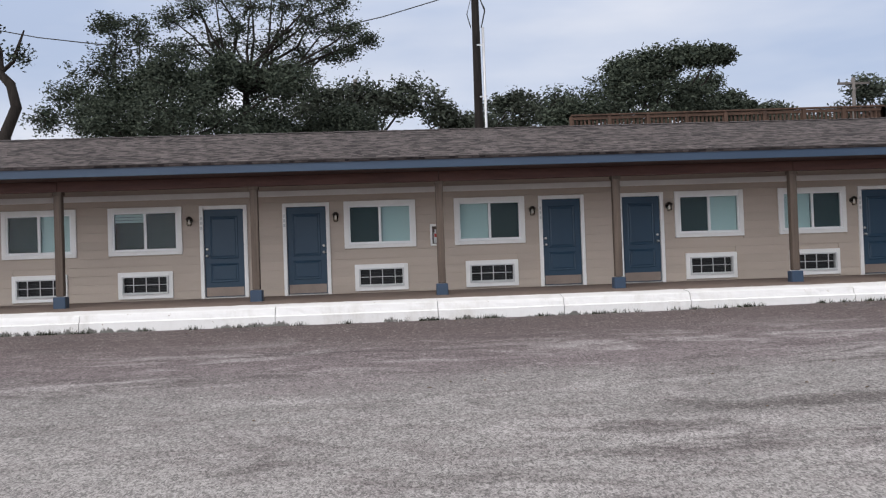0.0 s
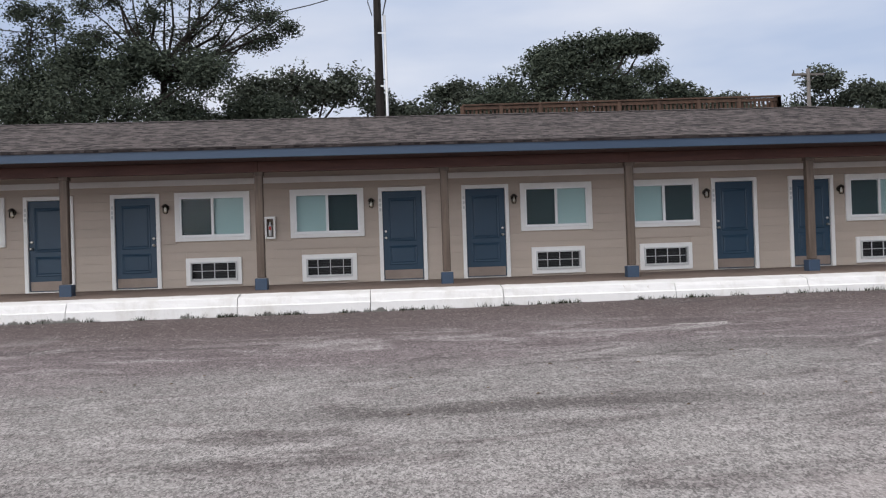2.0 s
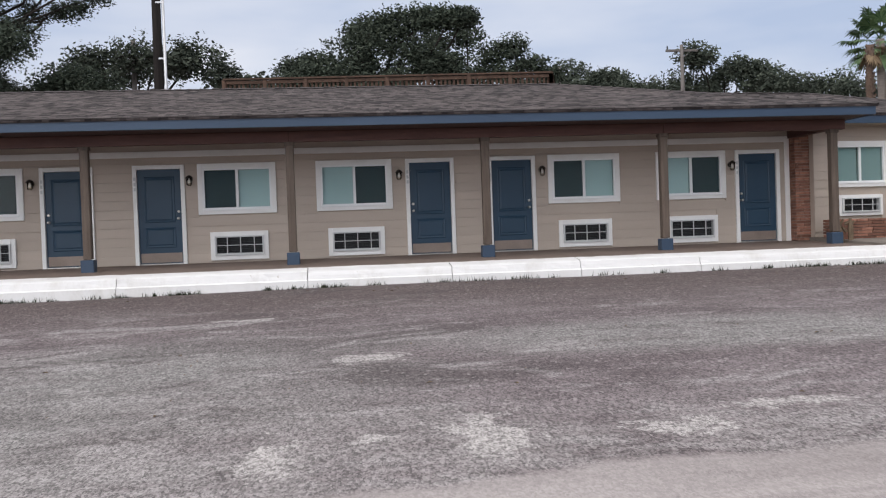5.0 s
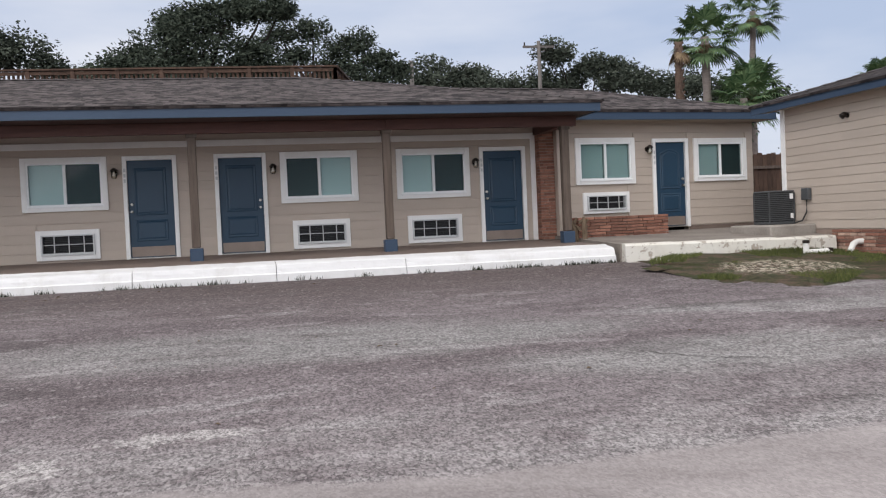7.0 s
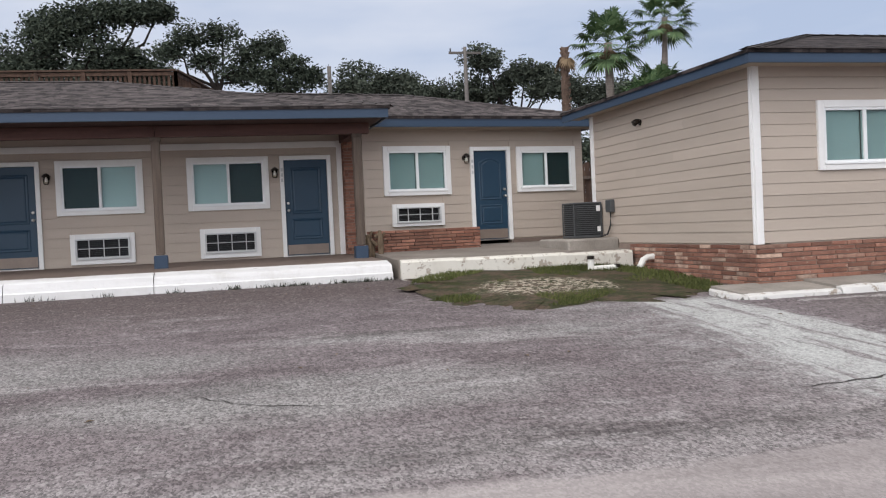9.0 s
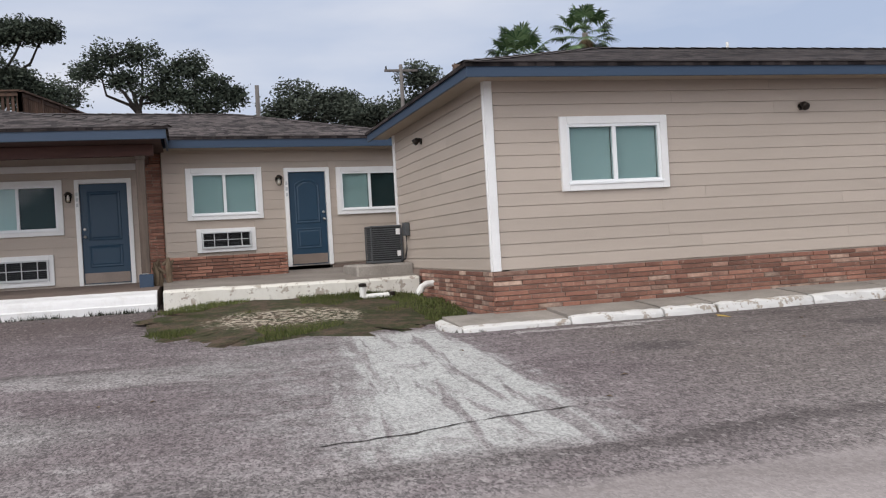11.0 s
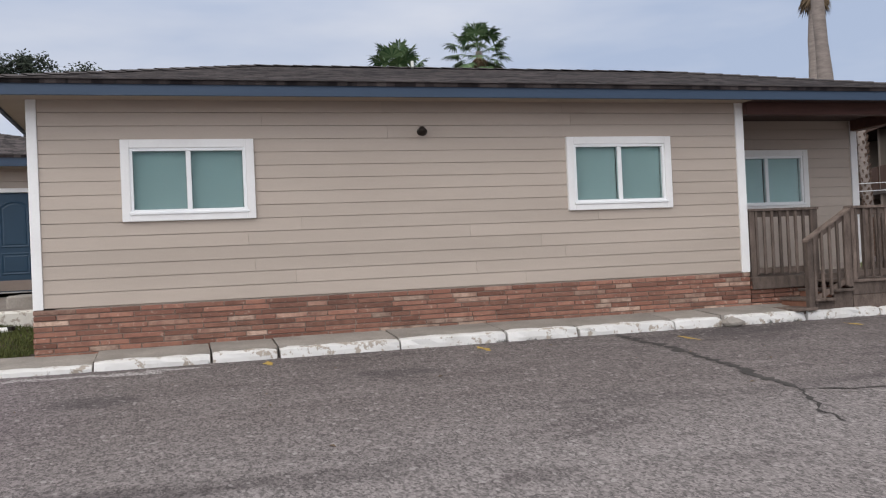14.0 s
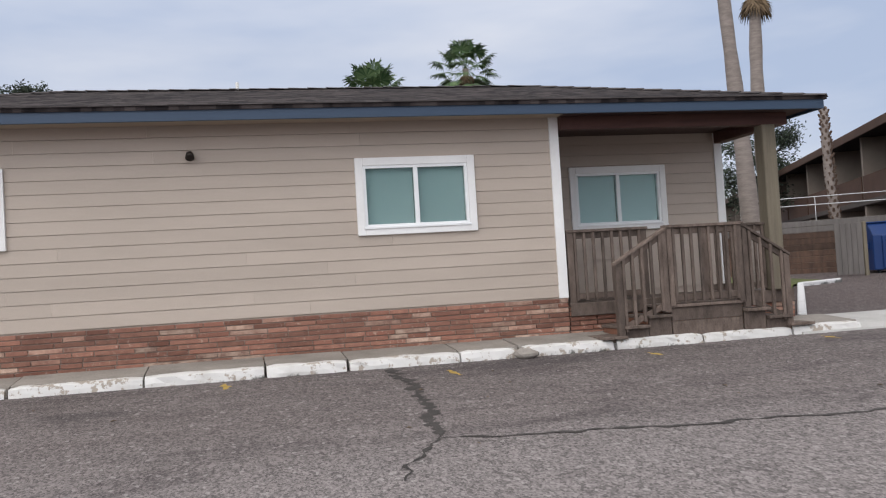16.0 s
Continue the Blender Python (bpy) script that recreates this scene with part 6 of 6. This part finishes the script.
# ---- palms ----
def fan_leaf(bm, origin, direction, petiole, radius, rng):
    """A folded fan leaf on its stalk."""
    d = direction.normalized()
    hub = origin + d * petiole + Vector((0, 0, -0.12 * petiole))
    side = d.cross(Vector((0, 0, 1)))
    side = side.normalized() if side.length > 0.05 else Vector((1, 0, 0))
    up = side.cross(d)
    a, b = bm.verts.new(origin + side * 0.02), bm.verts.new(origin - side * 0.02)
    c, e = bm.verts.new(hub - side * 0.014), bm.verts.new(hub + side * 0.014)
    bm.faces.new((a, b, c, e))
    n = 19
    for i in range(n):
        t = radians(-118 + 236 * i / (n - 1))
        r = radius * rng.uniform(0.85, 1.08) * (1 - 0.22 * abs(t) / 2.0)
        w = d * math.cos(t) + side * math.sin(t)
        droop = Vector((0, 0, -1)) * radius * (0.28 + 0.22 * rng.random())
        q = w.cross(up).normalized() * radius * 0.062
        m = hub + w * r * 0.6
        tip = hub + w * r + droop * 0.7
        vs = [bm.verts.new(v) for v in (hub, m - q + droop * 0.12, tip, m + q + droop * 0.12)]
        bm.faces.new(vs)


def palm(base, top, r0, r1, label, leaves=34, radius=0.75, petiole=0.75, bark="palmbark", skirt=0, crown=True, boots=0):
    rng = random.Random(int(top[2] * 100))
    ob = thing("palm_tree", base, label, "palm tree")
    b, t = Vector(base), Vector(top)
    h = t - b
    n = 14
    pts, rad = [], []
    for i in range(n + 1):
        u = i / n
        pts.append(h * u + Vector((0.05 * math.sin(u * 7), 0, 0)) * (1 if 0 < i < n else 0))
        rad.append(r0 + (r1 - r0) * u + 0.012 * math.sin(i * 2.4))
    pts[0] = Vector((0, 0, -0.4))
    part("trunk", tube(pts, rad, 12), M[bark], ob, "", True)
    if boots:
        bm = bmesh.new()
        for i in range(boots):
            u = 0.25 + 0.75 * i / boots
            a = i * 2.39996
            p = h * u
            rr = r0 + (r1 - r0) * u
            o = Vector((math.cos(a), math.sin(a), 0))
            tube([p + o * rr * 0.8, p + o * (rr + 0.05) + Vector((0, 0, 0.11))], [0.055, 0.03], 4, bm)
        part("stub_bark", bm, M["palmboot"], ob, "cut brown frond stubs")
    if crown:
        bm = bmesh.new()
        for i in range(leaves):
            a = i * 2.39996
            el = radians(78 - 128 * (i / leaves) ** 0.9)
            d = Vector((math.cos(a) * math.cos(el), math.sin(a) * math.cos(el), math.sin(el)))
            fan_leaf(bm, h.copy(), d, petiole * rng.uniform(0.8, 1.15), radius * rng.uniform(0.85, 1.1), rng)
        part("crown", bm, M["palmleaf"], ob, "green fan-shaped fronds")
    if skirt:
        bm = bmesh.new()
        for i in range(skirt):
            a = i * 2.39996
            d = Vector((math.cos(a) * 0.5, math.sin(a) * 0.5, -0.86))
            fan_leaf(bm, h + Vector((0, 0, -0.1)), d, 0.4, 0.5, rng)
        part("dead_fronds", bm, M["deadfrond"], ob, "hanging dead brown fronds")
    return ob


palm((37.9, 22.8, 0), (37.6, 22.8, 9.3), 0.24, 0.2, "fan palm with a full green crown", 44, 0.85, 1.30, skirt=26)
palm((43.4, 28.2, 0), (43.7, 28.2, 11.9), 0.2, 0.16, "taller fan palm with a slim pale trunk", 40, 0.85, 1.30, skirt=16)
palm((40.9, 24.0, 0), (40.9, 24.0, 7.0), 0.2, 0.18, "young fan palm with low fronds", 44, 0.9, 1.25, skirt=12)
palm((38.9, 21.5, 0), (38.9, 21.5, 6.0), 0.2, 0.18, "young fan palm with low fronds", 42, 0.9, 1.2, skirt=10)
palm((46.5, 21.0, 0), (46.5, 21.0, 6.9), 0.2, 0.18, "young fan palm beyond the end roof", 40, 0.7, 0.8)
palm((31.9, 14.6, 0), (31.9, 14.6, 7.4), 0.17, 0.14, "dead crownless palm trunk covered in brown stubs", crown=False, bark="palmboot", boots=130, skirt=4)
palm((41.75, -2.2, -0.4), (41.5, -2.0, 10.5), 0.23, 0.08, "tall pale palm trunk beside the porch", 30, 0.8, 0.9, skirt=12)
palm((45.0, 2.4, -0.3), (45.5, 2.9, 8.2), 0.24, 0.16, "tall pale palm trunk with a cut top", crown=False, skirt=9)
palm((50.1, 6.3, -0.2), (49.9, 6.3, 5.3), 0.19, 0.12, "crownless palm trunk with a criss-cross of stubs", crown=False, boots=120)


# ---- poles and wires ----
pole = thing("utility_pole", (4.13, 13.8, -0.2), "tall dark creosoted utility pole with pale conduit", "utility pole")
part("shaft", tube([(0, 0, -0.5), (0, 0, 5), (0, 0, 11.6)], [0.2, 0.18, 0.14], 12), M["pole"], pole, "", True)
part("conduit", tube([(0.26, -0.12, 0), (0.26, -0.12, 5.0), (0.26, -0.12, 9.9)], [0.055, 0.055, 0.05], 8), M["conduit"], pole, "pale metal conduit", True)
for k in range(4):
    part("strap", blocks((0.0, 0.3, -0.16, -0.14, 3.2 + 2 * k, 3.26 + 2 * k)), M["conduit"], pole)
for k, s in enumerate((-1, 1, 1)):
    part("service_wire", tube([(0.2 * s, -0.1, 9.9), (0.35 * s, -0.2, 10.4 + 0.1 * k), (0.15 * s, -0.1, 11.1), (0, 0, 11.3)], [0.02] * 4, 5), M["wire"], pole)


def cross_pole(at, h, arm, label):
    ob = thing("utility_pole", at, label, "utility pole")
    part("shaft", tube([(0, 0, -0.3), (0, 0, h)], [0.2, 0.14], 10), M["greypole"], ob, "", True)
    if arm:
        part("cross_arm", blocks((-arm, arm, -0.08, 0.08, h - 0.55, h - 0.37), bevel=0.01), M["greypole"], ob)
        for s in (-1, 1):
            part("brace", tube([(0, -0.05, h - 1.1), (s * arm * 0.55, -0.05, h - 0.5)], [0.03, 0.03], 5), M["greypole"], ob)
            part("insulator", tube([(s * arm * 0.9, 0, h - 0.37), (s * arm * 0.9, 0, h - 0.1)], [0.07, 0.05], 8), M["wire"], ob)
    return ob


cross_pole((38.0, 49.6, 0), 14.5, 1.3, "distant utility pole with a cross-arm")
cross_pole((-1.2, 36.4, 0), 12.5, 0.0, "distant grey utility pole among the oaks")
cross_pole((26.5, 43.6, 0), 11.9, 0.0, "distant bare grey pole")
cross_pole((33.4, 60, 0), 12.4, 0.0, "distant bare grey pole")


def cable(a, b, sag, r):
    a, b = Vector(a), Vector(b)
    pts = [a.lerp(b, u) - Vector((0, 0, 4 * sag * u * (1 - u))) for u in (i / 16 for i in range(17))]
    ob = part("overhead_cable", tube(pts, [r] * 17, 5), M["wire"])
    return tagged(ob, "thin black overhead cable between poles", "cable")


cross_pole((-40, 31.0, 0), 23.3, 0.0, "tall grey utility pole far along the line")
cable((-40, 31.0, 23.1), (10, 27.8, 17.4), 6.94, 0.03)

# ---- the raised deck behind the motel ----
back_deck = thing("raised_deck", (0, 0, 0), "raised brown wooden deck with a slatted railing behind the roof", "deck")
A, B, C = Vector((6.85, 9.6, 5.55)), Vector((17.15, 8.35, 5.42)), Vector((19.6, 17.5, 5.45))
for p, q, n in ((A, B, 8), (B, C, 7)):
    d = q - p
    ang = math.atan2(d.y, d.x)
    for i in range(n + 1):
        e = p.lerp(q, i / n)
        part("deck_post", blocks((e.x - 0.06, e.x + 0.06, e.y - 0.06, e.y + 0.06, -0.3, e.z - 0.03), bevel=0.006), M["fencewood"], back_deck)
    for zt, hh, hw in ((0.0, 0.025, 0.085), (-0.10, 0.05, 0.022), (-0.86, 0.05, 0.022)):
        bm = blocks((0, (q - p).length, -hw, hw, -hh, hh))
        bmesh.ops.transform(bm, matrix=Matrix.Translation(p + Vector((0, 0, zt))) @ Matrix.Rotation(ang, 4, "Z") @ Matrix.Rotation(-math.atan2(d.z, math.hypot(d.x, d.y)), 4, "Y"), verts=bm.verts[:])
        part("deck_rail", bm, M["fencewood"], back_deck)
    m = int((q - p).length / 0.135)
    for i in range(m):
        e = p.lerp(q, (i + 0.5) / m)
        part("deck_baluster", blocks((e.x - 0.038, e.x + 0.038, e.y + 0.03, e.y + 0.055, e.z - 0.92, e.z - 0.05), bevel=0.003), M["fencewood"], back_deck)
bm = bmesh.new()
vs = [bm.verts.new(v) for v in ((A.x, A.y + 0.05, 4.45), (B.x - 0.06, B.y + 0.06, 4.45), (C.x - 0.06, C.y, 4.45), (A.x + 1.0, C.y + 1, 4.45))]
lo = [bm.verts.new(v.co - Vector((0, 0, 0.15))) for v in vs]
bm.faces.new(vs)
bm.faces.new(lo[::-1])
for i in range(4):
    bm.faces.new((vs[i], lo[i], lo[(i + 1) % 4], vs[(i + 1) % 4]))
bmesh.ops.recalc_face_normals(bm, faces=bm.faces[:])
part("deck_floor", bm, M["fencewood"], back_deck)

# ---- the yard beyond the porch ----
lodge = thing("two_storey_lodge", (68.7, 45.2, -0.15), "two-storey beige lodge with long brown balconies", "building", turn=-112)
L = 46.0
# rear wall and balcony slab are coloured dark to stand for balcony shade
part("wall", blocks((0, L, 1.6, 9.0, 0, 5.1)), M["shade_tone"], lodge, "beige rear balcony wall with shade in its colour")
part("roof", blocks((-0.6, L + 0.6, -0.5, 9.6, 5.12, 5.3), bevel=0.02), M["shingle"], lodge, "flat dark roof edge")
part("eave_fascia", blocks((-0.6, L + 0.6, -0.56, -0.505, 4.98, 5.3), bevel=0.01), M["balcony"], lodge)
part("balcony_floor", blocks((0, L, -0.1, 1.595, 2.45, 2.65), bevel=0.01), M["shade_tone"], lodge, "grey-brown balcony slab edge with shade in its colour")
bx = 0.0
k = 0
while bx < L:
    part("party_wall", blocks((bx - 0.12, bx + 0.12, 0.0, 1.595, 0, 2.445)), M["stucco"], lodge)
    part("party_wall", blocks((bx - 0.12, bx + 0.12, 0.0, 1.595, 2.655, 5.115)), M["stucco"], lodge)
    part("balcony_front", blocks((bx + 0.125, bx + 4.47, -0.06, 0.0, 2.655, 3.6), bevel=0.01), M["balcony"], lodge, "brown balcony parapet")
    for fz in (0.02, 2.66):
        win = part("window", blocks((bx + 1.2, bx + 3.2, 1.56, 1.598, fz + 0.1, fz + 2.0)), M["dark"], lodge, "dark patio window")
        part("window_frame", blocks((bx + 1.1, bx + 1.2, 1.54, 1.598, fz, fz + 2.1), (bx + 3.2, bx + 3.3, 1.54, 1.598, fz, fz + 2.1), (bx + 2.16, bx + 2.24, 1.54, 1.598, fz, fz + 2.0), (bx + 1.2, bx + 3.2, 1.54, 1.598, fz + 2.0, fz + 2.1)), M["trim"], win)
    bx += 4.6
# white pipe rail and timber wall
prail = thing("pipe_railing", (0, 0, 0), "white two-bar pipe railing on the timber wall", "railing")
P0, P1 = Vector((47.4, 7.6, 0)), Vector((53.0, 3.4, 0))
for z in (2.33, 2.07):
    part("rail_bar", tube([P0 + Vector((0, 0, z + 0.06)), P1 + Vector((0, 0, z))], [0.014, 0.014], 8), M["grille"], prail)
for i in range(4):
    e = P0.lerp(P1, i / 3)
    part("rail_post", tube([e + Vector((0, 0, 1.3)), e + Vector((0, 0, 2.38 - 0.02 * i))], [0.014, 0.014], 8), M["grille"], prail)
twall = thing("timber_wall", (0, 0, 0), "dark brown timber retaining wall with a pale cap", "wall")
d = P1 - P0
ang = math.atan2(d.y, d.x)
for i in range(9):
    bm = blocks((-0.6, d.length + 1.5, -0.05, 0.05, -0.15 + 0.195 * i, -0.15 + 0.195 * i + 0.187), bevel=0.008)
    bmesh.ops.transform(bm, matrix=Matrix.Translation(P0) @ Matrix.Rotation(ang, 4, "Z"), verts=bm.verts[:])
    part("plank", bm, M["fencewood"] if i < 7 else M["greypole"], twall)
gate = thing("wooden_gate", (47.25, 2.55, -0.2), "weathered grey wooden enclosure gate standing open", "gate", turn=-14)
for i in range(5):
    part("board", blocks((0.155 * i, 0.155 * i + 0.148, 0, 0.025, 0.04, 1.5 - 0.01 * (i % 2)), bevel=0.004), M["greypole"], gate)
part("gate_post", blocks((0.79, 0.89, -0.02, 0.08, -0.1, 1.52), bevel=0.006), M["post2"], gate)


def make_dumpster(at, turn):
    ob = thing("dumpster", at, "blue painted steel dumpster with a sloped lid", "dumpster", turn=turn)
    bm = bmesh.new()
    prism(bm, [(0, 0.12), (1.5, 0.12), (1.5, 1.5), (0.35, 1.5), (0, 1.15)], 0, 2.0)
    bmesh.ops.bevel(bm, geom=bm.edges[:], offset=0.02, segments=1, affect="EDGES")
    part("body", bm, M["bluebin"], ob)
    for x in (0.25, 0.95, 1.65):
        part("rib", blocks((x, x + 0.09, -0.05, 0.0, 0.15, 1.12), bevel=0.01), M["bluebin"], ob)
    part("lid", blocks((-0.02, 2.02, 0.3, 1.55, 1.505, 1.55), bevel=0.015), M["bluebin"], ob)
    part("lift_pocket", blocks((-0.14, 0.0, 0.3, 0.95, 0.75, 0.95), bevel=0.01), M["bluebin"], ob)
    for x in (0.2, 1.8):
        part("wheel", tube([(x - 0.03, 0.2, 0.06), (x + 0.03, 0.2, 0.06)], [0.07, 0.07], 10), M["dark"], ob)
    return ob


make_dumpster((48.9, 3.1, ground_z(49, 3) - 0.02), -18)
verge = thing("lawn_verge", (0, 0, 0), "green lawn strip behind a white kerb", "lawn", kind="structure")
bm = bmesh.new()
vs = [bm.verts.new((x, y, ground_z(x, y) + 0.05)) for x, y in ((39.2, -7.1), (41.6, -3.7), (44.0, -0.2), (45.6, 0.5), (46.6, 6.5), (39.2, 6.0))]
bm.faces.new(vs)
part("turf", bm, M["grass"], verge)
vk = thing("kerb_verge", (0, 0, 0), "white-painted kerb round the lawn strip", "kerb", kind="structure")
vpts = [(39.4, -7.3), (41.7, -3.9), (44.1, -0.35), (45.7, 0.35)]
for a, b in zip(vpts, vpts[1:]):
    za, zb = ground_z(*a), ground_z(*b)
    d = Vector((b[0] - a[0], b[1] - a[1], 0))
    bm = blocks((0.005, d.length - 0.005, -0.07, 0.07, -0.2, 0.10), bevel=0.02)
    bmesh.ops.transform(bm, matrix=Matrix.Translation((a[0], a[1], za)) @ Matrix.Rotation(math.atan2(d.y, d.x), 4, "Z") @ Matrix.Rotation(-math.atan2(zb - za, d.length), 4, "Y"), verts=bm.verts[:])
    part("kerb_length", bm, M["kerb"], vk)
apron = thing("pavement_apron", (0, 0, 0), "pale concrete apron across the yard entrance", "apron", kind="structure")
for i in range(3):
    a, b = 38.22 + 3.2 * i, 38.21 + 3.2 * (i + 1)
    bm = bmesh.new()
    z = ground_z(40, -9.0) + 0.04
    prism(bm, [(-7.4, z - 0.3), (-7.4, z + 0.1), (-8.4, z + 0.07), (-9.05, z - 0.01), (-9.1, z - 0.3)], a, b)
    part("apron_slab", bm, M["paleconcrete"], apron)
